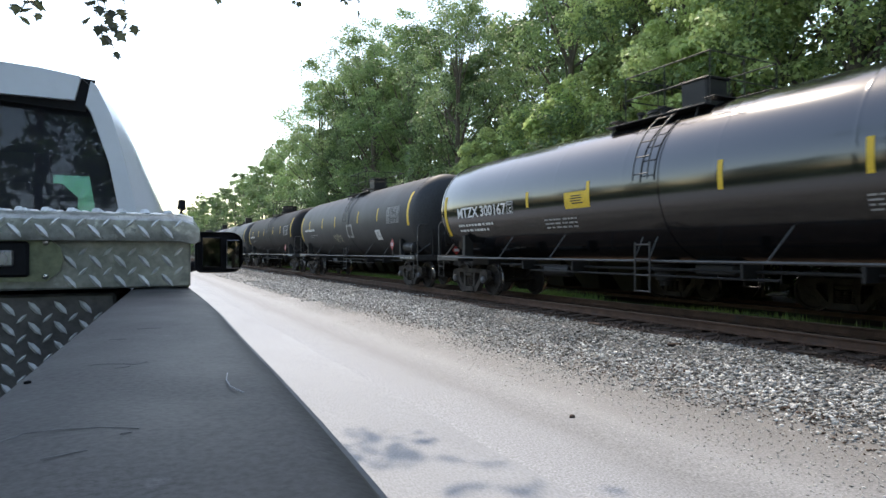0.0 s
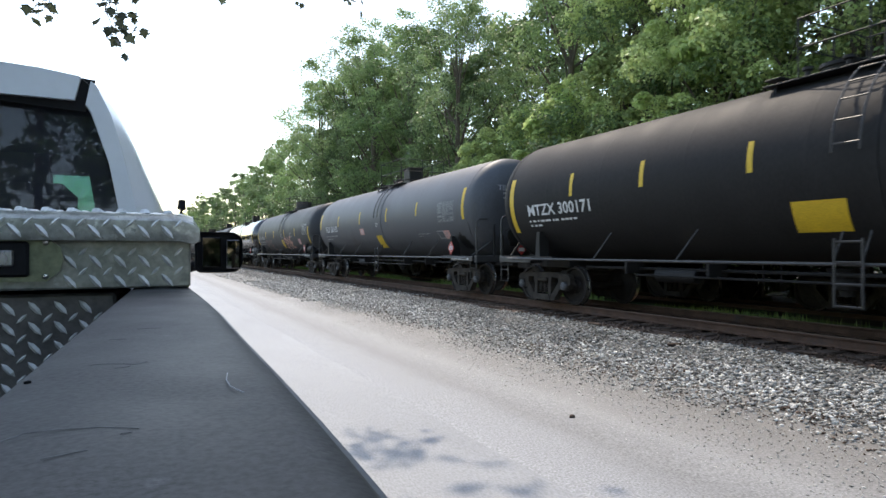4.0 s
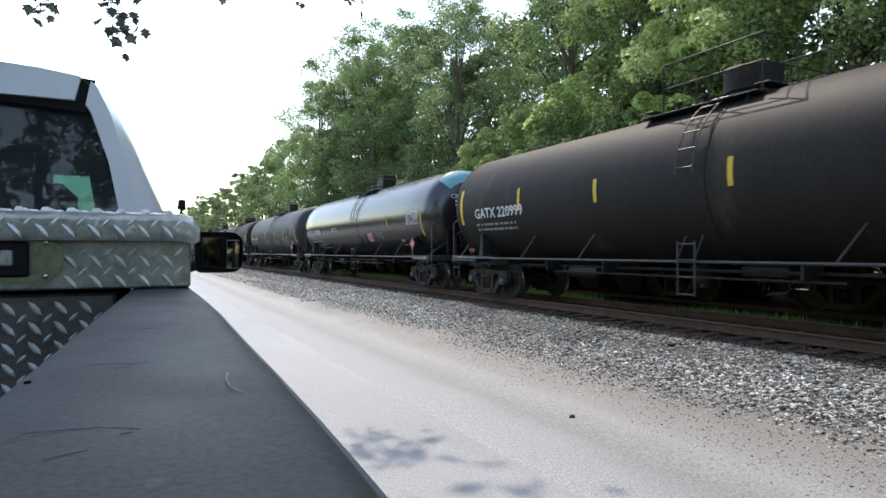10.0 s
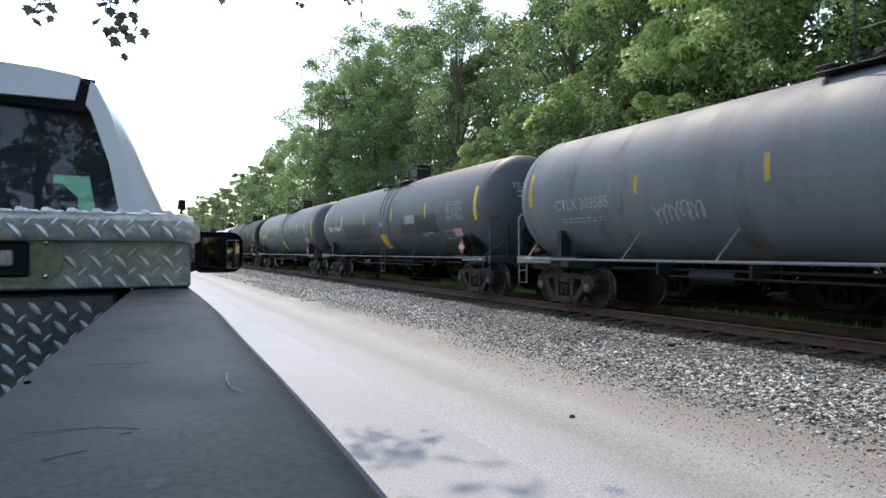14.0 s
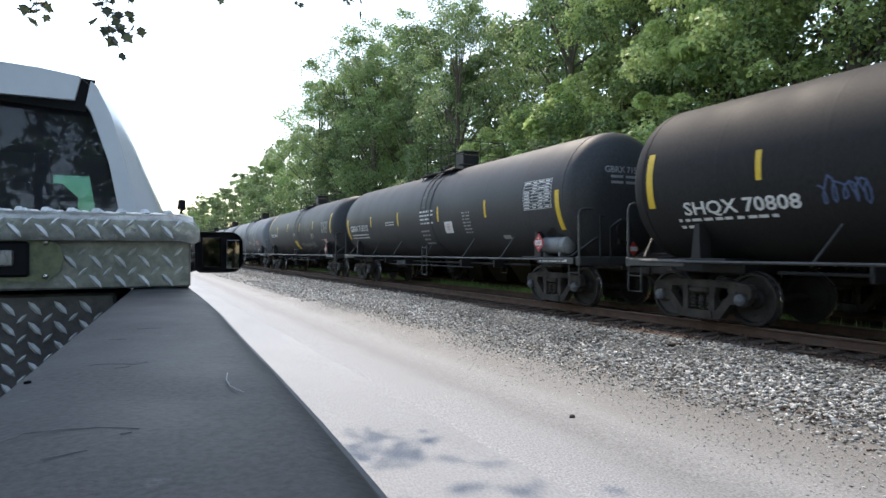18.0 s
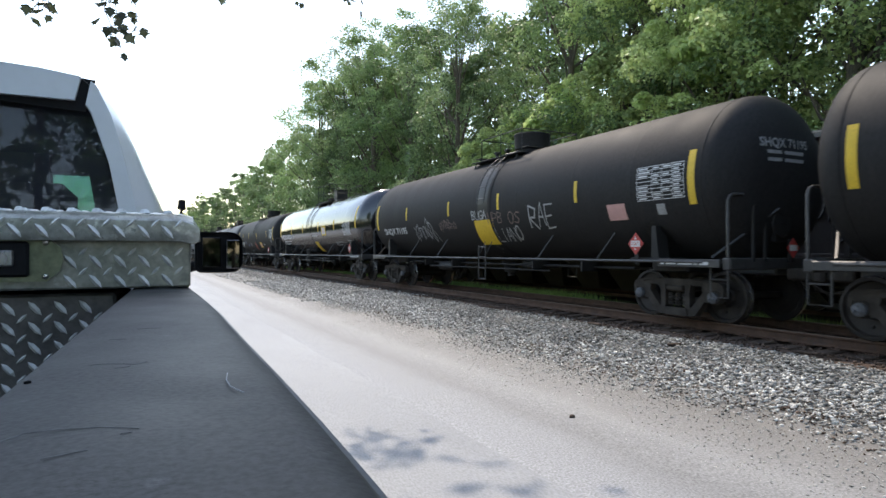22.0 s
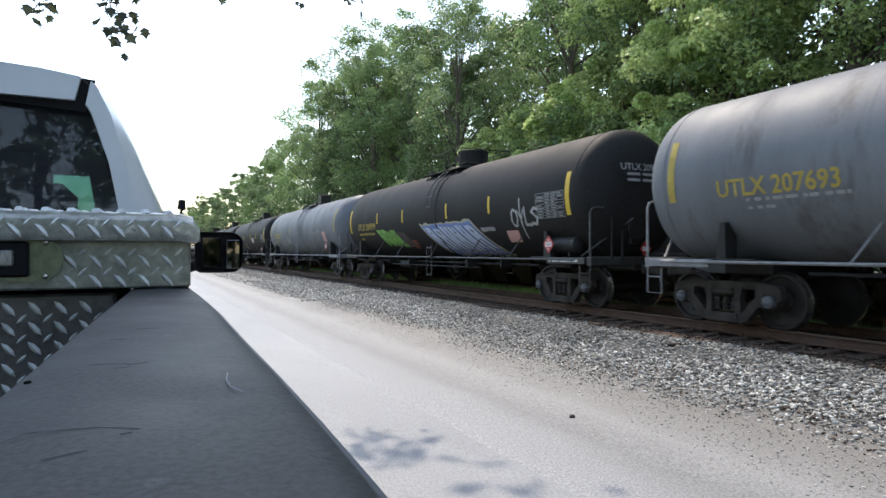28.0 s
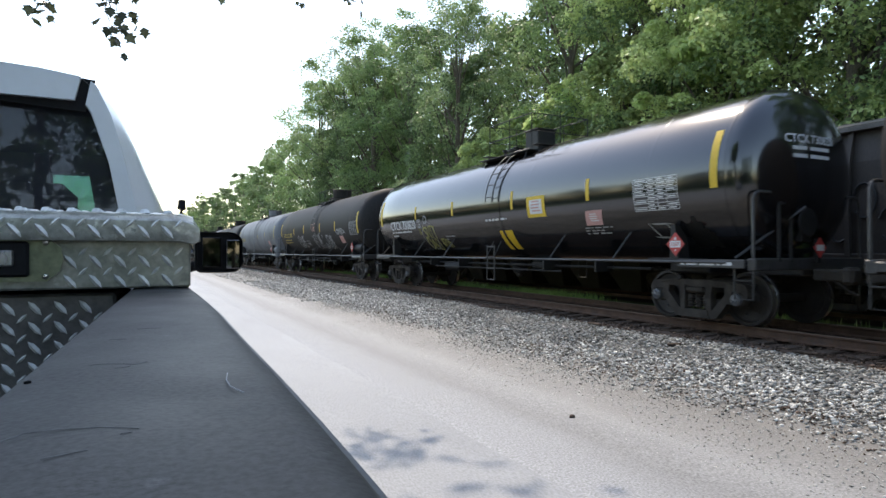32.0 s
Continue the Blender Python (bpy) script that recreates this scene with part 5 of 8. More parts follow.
def end_geo(e):
    """End sill with the draft gear box behind it; e is +1 or -1."""
    g = Geo()
    g.box((0, e * 8.3, 1.06), (2.9, 0.16, 0.2), 0.02)
    g.box((0, e * 7.8, 1.0), (0.36, 1.0, 0.3), 0.03)
    return g


def board_geo(e, s):
    g = Geo().box((s * 1.33, e * 7.55, 1.11), (0.34, 1.34, 0.05), 0.01)
    g.box((s * 1.48, e * 7.55, 1.06), (0.05, 1.34, 0.13), 0.01)
    return g


def coupler_geo(e):
    g = Geo().box((0, e * 8.72, 0.88), (0.18, 0.6, 0.2), 0.03)
    g.box((e * 0.05, e * 9.02, 0.88), (0.3, 0.2, 0.28), 0.05)
    g.tube([(0.25, e * 8.5, 0.82), (0.3, e * 8.8, 0.6), (0.2, e * 9.0, 0.55)], 0.025, 6)
    return g


def end_rail_geo(e):
    g = Geo()
    for x0, x1, y, z in ((-1.42, 1.42, 8.32, 2.22), ):
        pts = [(x0, e * y, 1.12), (x0, e * y, z - 0.12), (x0 + 0.05, e * y, z - 0.03), (x0 + 0.14, e * y, z), (x1 - 0.14, e * y, z), (x1 - 0.05, e * y, z - 0.03), (x1, e * y, z - 0.12), (x1, e * y, 1.12)]
        g.tube(pts, 0.024, 8)
    g.tube([(-1.36, e * 7.95, 1.16), (-0.35, e * 8.48, 2.0)], 0.022, 6)
    for x in (-1.42, 1.42):
        g.tube([(x, e * 8.32, 1.12), (x, e * 8.32, 0.5), (x * 1.0, e * 8.7 - e * 0.72, 0.5), (x, e * 7.98, 1.12)], 0.018, 6)
        g.tube([(x, e * 8.32, 0.8), (x, e * 7.98, 0.8)], 0.015, 6)
    return g


def brake_post_geo(e):
    g = Geo()
    for x in (-0.85, -0.55):
        g.tube([(x, e * 8.36, 1.1), (x, e * 8.36, 2.05)], 0.03, 6)
    g.tube([(-0.85, e * 8.36, 2.05), (-0.55, e * 8.36, 2.05)], 0.03, 6)
    g.lathe([(e * 8.4, 0.23), (e * 8.42, 0.25), (e * 8.44, 0.23)], 20, "y", (-0.2, 0, 1.75))
    g.tube([(-0.2, e * 8.3, 1.75), (-0.2, e * 8.45, 1.75)], 0.03, 6)
    g.box((-0.2, e * 8.34, 1.6), (0.3, 0.12, 0.35), 0.02)
    return g


def saddle_geo(e, s):
    g = Geo().prism([(e * 6.62, 1.1), (e * 6.82, 1.1), (e * 6.74, 1.75), (e * 6.64, 1.75)], s * 1.12, s * 1.4, "x")
    g.box((s * 1.17, e * 6.6, 1.12), (0.5, 1.0, 0.06), 0.01)
    return g


def pivot_geo(e):
    return Geo().box((0, e * 6.6, 1.0), (1.8, 0.9, 0.26), 0.03)


def under_geo():
    g = Geo()
    g.tube([(-0.8, -5.6, 0.92), (-0.8, 5.6, 0.92)], 0.03, 6)
    g.tube([(-1.05, -3.0, 0.8), (-1.05, 3.8, 0.8)], 0.022, 6)
    g.tube([(0.5, -5.6, 0.88), (0.5, 5.6, 0.88)], 0.04, 6)
    for y in (-4.3, -2.4, 2.0, 4.0):
        g.box((-0.9, y, 0.95), (0.5, 0.06, 0.26), 0.01)
    g.box((0, -1.2, 0.92), (0.7, 0.9, 0.22), 0.04)
    g.lathe([(0.55, 0.12), (0.65, 0.12), (0.66, 0.2), (0.82, 0.22), (1.0, 0.3)], 20, "z", (0, 0.3, 0))
    g.lathe([(-0.5, 0.0), (-0.48, 0.14), (0.48, 0.14), (0.5, 0.0)], 16, "y", (-0.75, 3.0, 0.8))
    return g


def reservoir_geo():
    g = Geo().lathe([(-0.56, 0.0), (-0.55, 0.1), (-0.5, 0.2), (0.5, 0.2), (0.55, 0.1), (0.56, 0.0)], 24, "y", (0, 0, 0))
    for y in (-0.3, 0.3):
        g.lathe([(y - 0.025, 0.2), (y - 0.025, 0.207), (y + 0.025, 0.207), (y + 0.025, 0.2)], 24, "y")
        g.box((0, y, -0.22), (0.3, 0.06, 0.1), 0.01)
    return g


# ---- marks that lie on the tank's flank: y along the car, z above the rail


def flank(y, z, off=0.006):
    d = max(0.02, TANK_R ** 2 - (z - TANK_Z) ** 2)
    return (-(math.sqrt(d) + off), y, z)


def patch_geo(g, corners, off=0.006, nz=6):
    """A four-cornered sheet on the flank: corners as (y, z), turning round."""
    (a, b, c, d) = corners
    vs, fs = [], []
    for j in range(nz + 1):
        k = j / nz
        for p, q in ((a, d), (b, c)):
            vs.append(flank(p[0] + (q[0] - p[0]) * k, p[1] + (q[1] - p[1]) * k, off))
    for j in range(nz):
        fs.append((2 * j, 2 * j + 1, 2 * j + 3, 2 * j + 2))
    return g.add(vs, fs)


def sheet(g, y0, y1, z0, z1, off=0.006, nz=6, skew=0.0):
    return patch_geo(g, ((y0 + skew, z0), (y1 + skew, z0), (y1, z1), (y0, z1)), off, nz)


def stroke(g, pts, w, off=0.008):
    """A painted line through (y, z) points."""
    for (y0, z0), (y1, z1) in zip(pts, pts[1:]):
        dy, dz = y1 - y0, z1 - z0
        l = math.hypot(dy, dz) or 1
        ey, ez = dy / l * w * 0.3, dz / l * w * 0.3
        py, pz = -dz / l * w / 2, dy / l * w / 2
        k = max(1, int(abs(dz) / 0.1 + 0.7))
        patch_geo(g, ((y0 - ey + py, z0 - ez + pz), (y0 - ey - py, z0 - ez - pz), (y1 + ey - py, z1 + ez - pz), (y1 + ey + py, z1 + ez + pz)), off, k)
    return g


FONT = {
    "A": [((0, 0), (0.5, 1), (1, 0)), ((0.2, 0.4), (0.8, 0.4))], "B": [((0, 0), (0, 1), (0.8, 0.85), (0.75, 0.6), (0, 0.5), (0.9, 0.35), (0.8, 0.05), (0, 0))],
    "D": [((0, 0), (0, 1), (0.9, 0.75), (0.95, 0.3), (0, 0))], "E": [((1, 1), (0, 1), (0, 0), (1, 0)), ((0, 0.5), (0.8, 0.5))],
    "G": [((1, 0.85), (0.5, 1), (0, 0.6), (0.2, 0.05), (0.9, 0.1), (1, 0.45), (0.55, 0.45))], "I": [((0.5, 0), (0.5, 1))],
    "K": [((0, 0), (0, 1)), ((0.95, 1), (0, 0.45), (1, 0))], "L": [((0, 1), (0, 0), (1, 0))], "M": [((0, 0), (0.1, 1), (0.5, 0.35), (0.9, 1), (1, 0))],
    "N": [((0, 0), (0, 1), (1, 0), (1, 1))], "O": [tuple((0.5 - 0.5 * math.sin(2 * math.pi * k / 14), 0.5 + 0.5 * math.cos(2 * math.pi * k / 14)) for k in range(15))], "P": [((0, 0), (0, 1), (0.9, 0.8), (0.85, 0.5), (0, 0.45))],
    "R": [((0, 0), (0, 1), (0.9, 0.8), (0.8, 0.5), (0, 0.45), (1, 0))], "S": [((1, 0.9), (0.4, 1), (0.05, 0.75), (0.9, 0.35), (0.6, 0.02), (0, 0.1))],
    "T": [((0, 1), (1, 1)), ((0.5, 1), (0.5, 0))], "U": [((0, 1), (0.1, 0.1), (0.5, 0), (0.9, 0.1), (1, 1))], "W": [((0, 1), (0.25, 0), (0.5, 0.7), (0.75, 0), (1, 1))], "Y": [((0, 1), (0.5, 0.5), (1, 1)), ((0.5, 0.5), (0.4, 0))],
}


def sprayed(car, y0, y1, z0, z1, material, word="", w=0.05, seed=1, off=0.008, lean=None):
    """Spray-can writing between y0 (its start, further ahead) and y1; with no word, an unreadable scrawl."""
    rd = random.Random(seed)
    g = Geo()
    ln, h = abs(y0 - y1), z1 - z0
    if word:
        cell = ln / len(word)
        for i, ch in enumerate(word):
            sl = rd.uniform(0.0, 0.18) if lean is None else lean * rd.uniform(0.8, 1.2)
            dz = rd.uniform(-0.07, 0.07) * h
            for line in FONT[ch]:
                pts = [(y0 - (i + 0.05 + 0.88 * (p + sl * (q - 0.5)) + rd.uniform(-0.04, 0.04)) * cell, z0 + dz + h * (q + rd.uniform(-0.04, 0.04))) for p, q in line]
                stroke(g, pts, w * rd.uniform(0.75, 1.2), off)
    else:
        n = max(4, int(ln / (h * 0.38)))
        pts = []
        for i in range(n):
            up, low, fat = rd.uniform(0.6, 1.0), rd.uniform(0.0, 0.3), rd.uniform(0.25, 0.75)
            for k in range(8):
                w_ = 2 * math.pi * k / 8
                mid, half = (up + low) / 2, (up - low) / 2
                pts.append((y0 - ln * (i + 0.4 + k / 8 + fat * math.sin(w_) * 0.8) / (n + 1), z0 + h * (mid + half * math.cos(w_) + rd.uniform(-0.05, 0.05))))
        w *= 0.72
        stroke(g, pts, w, off)
        for i in range(n // 2):
            c = y0 - ln * rd.random()
            zc = z0 + h * rd.uniform(0.2, 0.8)
            stroke(g, [(c + 0.12 * h, zc + 0.2 * h), (c - 0.05 * h, zc - 0.25 * h)], w * 0.9, off)
    return tagged(part("graffiti", g, material, car, "sprayed graffiti"), kind="stuff")


def piece(car, y0, y1, z0, z1, lean, base, fill, n, seed=1, halo=None):
    """A filled graffiti piece: a cloud of base paint, plump leaning letters over it and dark lines round them."""
    rd = random.Random(seed)

    def at(u, v):
        return (y0 + (y1 - y0) * u - lean * (1 - v), z0 + (z1 - z0) * v)

    def cloud(grow, off):
        g = Geo()
        k = 4 * n
        lo = [-grow * rd.uniform(0.5, 1.2) for _ in range(k + 1)]
        hi = [1 + grow * rd.uniform(0.5, 1.2) for _ in range(k + 1)]
        us = [-grow * 0.4 + (1 + grow * 0.8) * i / k for i in range(k + 1)]
        for i in range(k):
            patch_geo(g, (at(us[i], lo[i]), at(us[i + 1], lo[i + 1]), at(us[i + 1], hi[i + 1]), at(us[i], hi[i])), off, 8)
        return g

    if halo:
        part("graffiti_halo", cloud(0.13, 0.007), halo, car, "pale oversprayed edge of a graffiti piece")
    if base:
        part("graffiti_cloud", cloud(0.06, 0.01), base, car, "sprayed cloud of colour")
    g, h = Geo(), Geo()
    for i in range(n):
        a, b = (i + rd.uniform(0.02, 0.1)) / n, (i + rd.uniform(0.84, 0.98)) / n
        v0, v1 = rd.uniform(0.02, 0.12), rd.uniform(0.86, 0.99)
        m, w = (a + b) / 2, (b - a)
        cut = rd.uniform(0.35, 0.65)
        patch_geo(g, (at(a, v0), at(a + w * 0.42, v0 + 0.05), at(a + w * 0.44, v1 - 0.04), at(a, v1)), 0.014, 8)
        patch_geo(g, (at(b - w * 0.42, v0 + rd.uniform(0, 0.2)), at(b, v0 + 0.04), at(b - w * 0.05, v1), at(b - w * 0.4, v1 - 0.06)), 0.014, 8)
        patch_geo(g, (at(a + w * 0.3, cut - 0.12), at(b - w * 0.3, cut - 0.16), at(b - w * 0.3, cut + 0.1), at(a + w * 0.3, cut + 0.12)), 0.015, 4)
        if rd.random() < 0.6:
            patch_geo(g, (at(a + w * 0.3, v1 - 0.2), at(b - w * 0.3, v1 - 0.2), at(b - w * 0.3, v1), at(a + w * 0.3, v1)), 0.015, 3)
        stroke(h, [at(b + 0.1 / n, v0 - 0.05), at(b + 0.06 / n, 0.5), at(b, v1)], 0.035, 0.018)
        stroke(h, [at(m - w * 0.06, v0), at(m, cut - 0.18)], 0.04, 0.018)
        stroke(h, [at(m - w * 0.1, cut + 0.16), at(m + w * 0.08, v1 - 0.24)], 0.04, 0.018)
    tagged(part("graffiti", g, fill, car, "plump sprayed letters"), kind="stuff")
    tagged(part("graffiti_lines", h, PATCH, car, "dark lines between sprayed letters"), kind="stuff")


def spill(car, y, w, z0=1.2, z1=3.75, seed=1):
    """A dark run of spilt oil down the flank below the manway."""
    rd = random.Random(seed)
    g = Geo()
    for k in range(7):
        c = y + w * (k - 3) / 7 + rd.uniform(-0.02, 0.02)
        sheet(g, c - w / 13, c + w / 13, z0 + rd.uniform(0, 0.5) * abs(k - 3) / 3, z1 - rd.uniform(0, 0.2), 0.004, 14)
    tagged(part("oil_stain", g, OIL_HOLLOW, car, "dark run of spilt oil below the manway"), kind="stuff")


def stripe(car, y, z0, z1, w=0.1, material=None):
    return part("reflective_stripe", sheet(Geo(), y - w / 2, y + w / 2, z0, z1, 0.006, 8), material or YELLOW, car, "yellow reflective stripe")


def bars(car, y0, y1, z0, z1, rows=3, material=None, seed=1):
    """Small lettering too fine to read, as bars."""
    rd = random.Random(seed)
    g = Geo()
    h = (z1 - z0) / rows
    for r in range(rows):
        y = y0
        while y > y1 + 0.02:
            l = rd.uniform(0.06, 0.2)
            sheet(g, max(y - l, y1), y, z0 + r * h + h * 0.28, z0 + (r + 1) * h - h * 0.3, 0.007, 1)
            y -= l + rd.uniform(0.025, 0.09)
            if r < rows - 1 and rd.random() < 0.12:
                break
    return tagged(part("stencil_lettering", g, material or WHITE, car, "small stencilled lettering"), kind="stuff")


def data_panel(car, y0, y1, z0, z1, material=None, seed=1):
    """The table of test dates: a ruled frame with bars in its cells."""
    rd = random.Random(seed)
    g = Geo()
    t = 0.01
    rows = 9
    for k in range(rows + 1):
        z = z0 + (z1 - z0) * k / rows
        sheet(g, y1, y0, z - t / 2, z + t / 2, 0.007, 1)
    cols = [y0, y0 + (y1 - y0) * 0.34, y0 + (y1 - y0) * 0.55, y0 + (y1 - y0) * 0.77, y1]
    for y in cols:
        sheet(g, y - t / 2, y + t / 2, z0, z1, 0.007, 5)
    for k in range(rows):
        for a, b in zip(cols, cols[1:]):
            if rd.random() < 0.82:
                zz = z0 + (z1 - z0) * (k + 0.5) / rows
                sheet(g, b + abs(a - b) * rd.uniform(0.12, 0.4), a - abs(a - b) * 0.1, zz - (z1 - z0) / rows * 0.2, zz + (z1 - z0) / rows * 0.16, 0.007, 1)
    return tagged(part("data_panel", g, material or GREYW, car, "ruled white data panel"), kind="stuff")


def sign(car, y0, y1, z0, z1, base, inner=None, lines=None, foot=None, seed=1):
    """A sticker: a sheet with an inner panel and bars; foot is its lower edge where that is shifted."""
    b0, b1 = foot or (y0, y1)
    s = part("sticker", patch_geo(Geo(), ((b1, z0), (b0, z0), (y0, z1), (y1, z1)), 0.006, 8), base, car)
    y0, y1 = (y0 + b0) / 2, (y1 + b1) / 2
    my, mz = (y0 - y1) * 0.16, (z1 - z0) * 0.16
    if inner:
        part("sticker_panel", sheet(Geo(), y1 + my, y0 - my, z0 + mz, z1 - mz, 0.009, 6), inner, s)
    if lines:
        g = Geo()
        rd = random.Random(seed)
        for k in range(4):
            zz = z0 + (z1 - z0) * (0.27 + 0.15 * k)
            sheet(g, y1 + my * rd.uniform(1.4, 2.2), y0 - my * rd.uniform(1.4, 2.0), zz, zz + (z1 - z0) * 0.07, 0.012, 1)
        part("sticker_bars", g, lines, s)
    return s


def frame_sign(car, y0, y1, z0, z1, skew=0.0):
    g = Geo()
    t = 0.03
    for a, b, c, d in ((y1, y0, z0, z0 + t), (y1, y0, z1 - t, z1), (y1, y1 + t, z0, z1), (y0 - t, y0, z0, z1)):
        sheet(g, a, b, c, d, 0.008, 3, skew)
    holder = part("route_card_holder", g, GREYW, car, "white-edged card holder")
    if not skew:
        h = z1 - z0
        c = (y0 + y1) / 2
        me = letters("C", 1.0)
        k = h * 0.4 / max(v.co.y for v in me.vertices)
        for v in me.vertices:
            v.co = flank(c + h * 0.15 - v.co.x * k, z0 + h * 0.12 + v.co.y * k, 0.009)
        me.materials.append(WHITE)
        part("card_letter", me, WHITE, holder)
        part("card_bar", sheet(Geo(), c - h * 0.3, c + h * 0.3, z0 + h * 0.66, z0 + h * 0.8, 0.009, 1), GREYW, holder)
    return holder


def letters(txt, size):
    cu = bpy.data.curves.new("letters", "FONT")
    cu.body, cu.size, cu.resolution_u, cu.offset = txt, size, 2, 0.018
    cu.align_x, cu.align_y = "LEFT", "BOTTOM_BASELINE"
    ob = bpy.data.objects.new("letters", cu)
    me = bpy.data.meshes.new_from_object(ob)
    bpy.data.objects.remove(ob)
    bpy.data.curves.remove(cu)
    return me


def marking(car, txt, y0, y1, z0, material, z1=None):
    """Reporting mark on the flank, from y0 back to y1."""
    me = letters(txt, 1.0)
    n = len(me.vertices)
    co = np.zeros(n * 3)
    me.vertices.foreach_get("co", co)
    co = co.reshape(-1, 3)
    w = co[:, 0].max()
    h = co[:, 1].max()
    k = (y0 - y1) / w
    kz = (z1 - z0) / h if z1 else k
    for v in me.vertices:
        v.co = flank(y0 - v.co.x * k, z0 + v.co.y * kz, 0.009)
    me.materials.append(material)
    return part("reporting_mark", me, material, car, "stencilled reporting mark " + txt)


def head_marking(car, txt, x0, x1, z0, dish, material):
    me = letters(txt, 1.0)
    w = max(v.co.x for v in me.vertices)
    k = (x1 - x0) / w
    for v in me.vertices:
        x, z = x0 + v.co.x * k, z0 + v.co.y * k
        q = bow(math.hypot(x, z - TANK_Z) / TANK_R)
        v.co = (x, -(TANK_L + dish * q + 0.01), z)
    me.materials.append(material)
    part("head_mark", me, material, car, "stencilled mark on the tank end")
    g = Geo()
    for r in range(2):
        zz = z0 - 0.12 - 0.13 * r
        for a, b in ((0.12, 0.4), (0.46, 0.88)):
            vs = []
            for x, z in ((x0 + (x1 - x0) * a, zz), (x0 + (x1 - x0) * b, zz), (x0 + (x1 - x0) * b, zz + 0.06), (x0 + (x1 - x0) * a, zz + 0.06)):
                q = bow(math.hypot(x, z - TANK_Z) / TANK_R)
                vs.append((x, -(TANK_L + dish * q + 0.012), z))
            g.add(vs, [(0, 1, 2, 3)])
    tagged(part("head_lettering", g, material, car), kind="stuff")


def placard(car, y, z, r=0.2, face="1267", x=-1.5):
    """A diamond placard on a post."""
    d = part("placard", Geo().prism([(y - r, z), (y, z - r * 1.05), (y + r, z), (y, z + r * 1.05)], x - 0.012, x, "x"), RED, car, "red and white diamond hazard placard")
    part("post", Geo().box((x + 0.02, y, (z + 1.15) / 2 - 0.1), (0.02, 0.1, max(0.1, z - 1.1)), 0.004), STEEL_BLACK, d)
    g = Geo()
    g.add([(x - 0.017, y + r * 0.6, z - r * 0.3), (x - 0.017, y - r * 0.6, z - r * 0.3), (x - 0.017, y - r * 0.6, z + r * 0.3), (x - 0.017, y + r * 0.6, z + r * 0.3)], [(0, 1, 2, 3)])
    g.add([(x - 0.017, y + r * 0.16, z + r * 0.4), (x - 0.017, y - r * 0.16, z + r * 0.4), (x - 0.017, y, z + r * 0.72)], [(0, 1, 2)])
    g.add([(x - 0.017, y + r * 0.12, z - r * 0.6), (x - 0.017, y - r * 0.12, z - r * 0.6), (x - 0.017, y, z - r * 0.4)], [(0, 1, 2)])
    part("placard_panel", g, WHITE, d)
    # Dark sheets on the flank stand in for the shaded recess at the saddle.
    hollow = Geo()
    rd = random.Random(int(abs(y * 100)))
    for k in range(6):
        c = y - 0.02 - 0.09 * k
        sheet(hollow, c - 0.1, c, 1.32 + rd.uniform(0, 0.06), 1.86 - 0.07 * abs(k - 2) + rd.uniform(-0.05, 0.05), 0.005, 6)
    tagged(part("soot_mark", hollow, OIL_HOLLOW, car, "dark patch painted for the shaded hollow above the bogie"), kind="stuff")
    me = letters(face, 1.0)
    w = max(v.co.x for v in me.vertices)
    k = r * 0.9 / w
    for v in me.vertices:
        v.co = (x - 0.021, y + r * 0.45 - v.co.x * k, z - r * 0.15 + v.co.y * k)
    me.materials.append(RED)
    part("placard_number", me, RED, d)


wheel_me = shared("wheelset", wheelset_geo, WHEEL, True)
wheel_me.materials.append(TREADSTEEL)
for p_ in wheel_me.polygons:
    if all(0.445 < math.hypot(wheel_me.vertices[i].co.y, wheel_me.vertices[i].co.z) < 0.464 for i in p_.vertices):
        p_.material_index = 1
WHEELS_FRONT, WHEELS_BACK, TRAIN = [], [], []


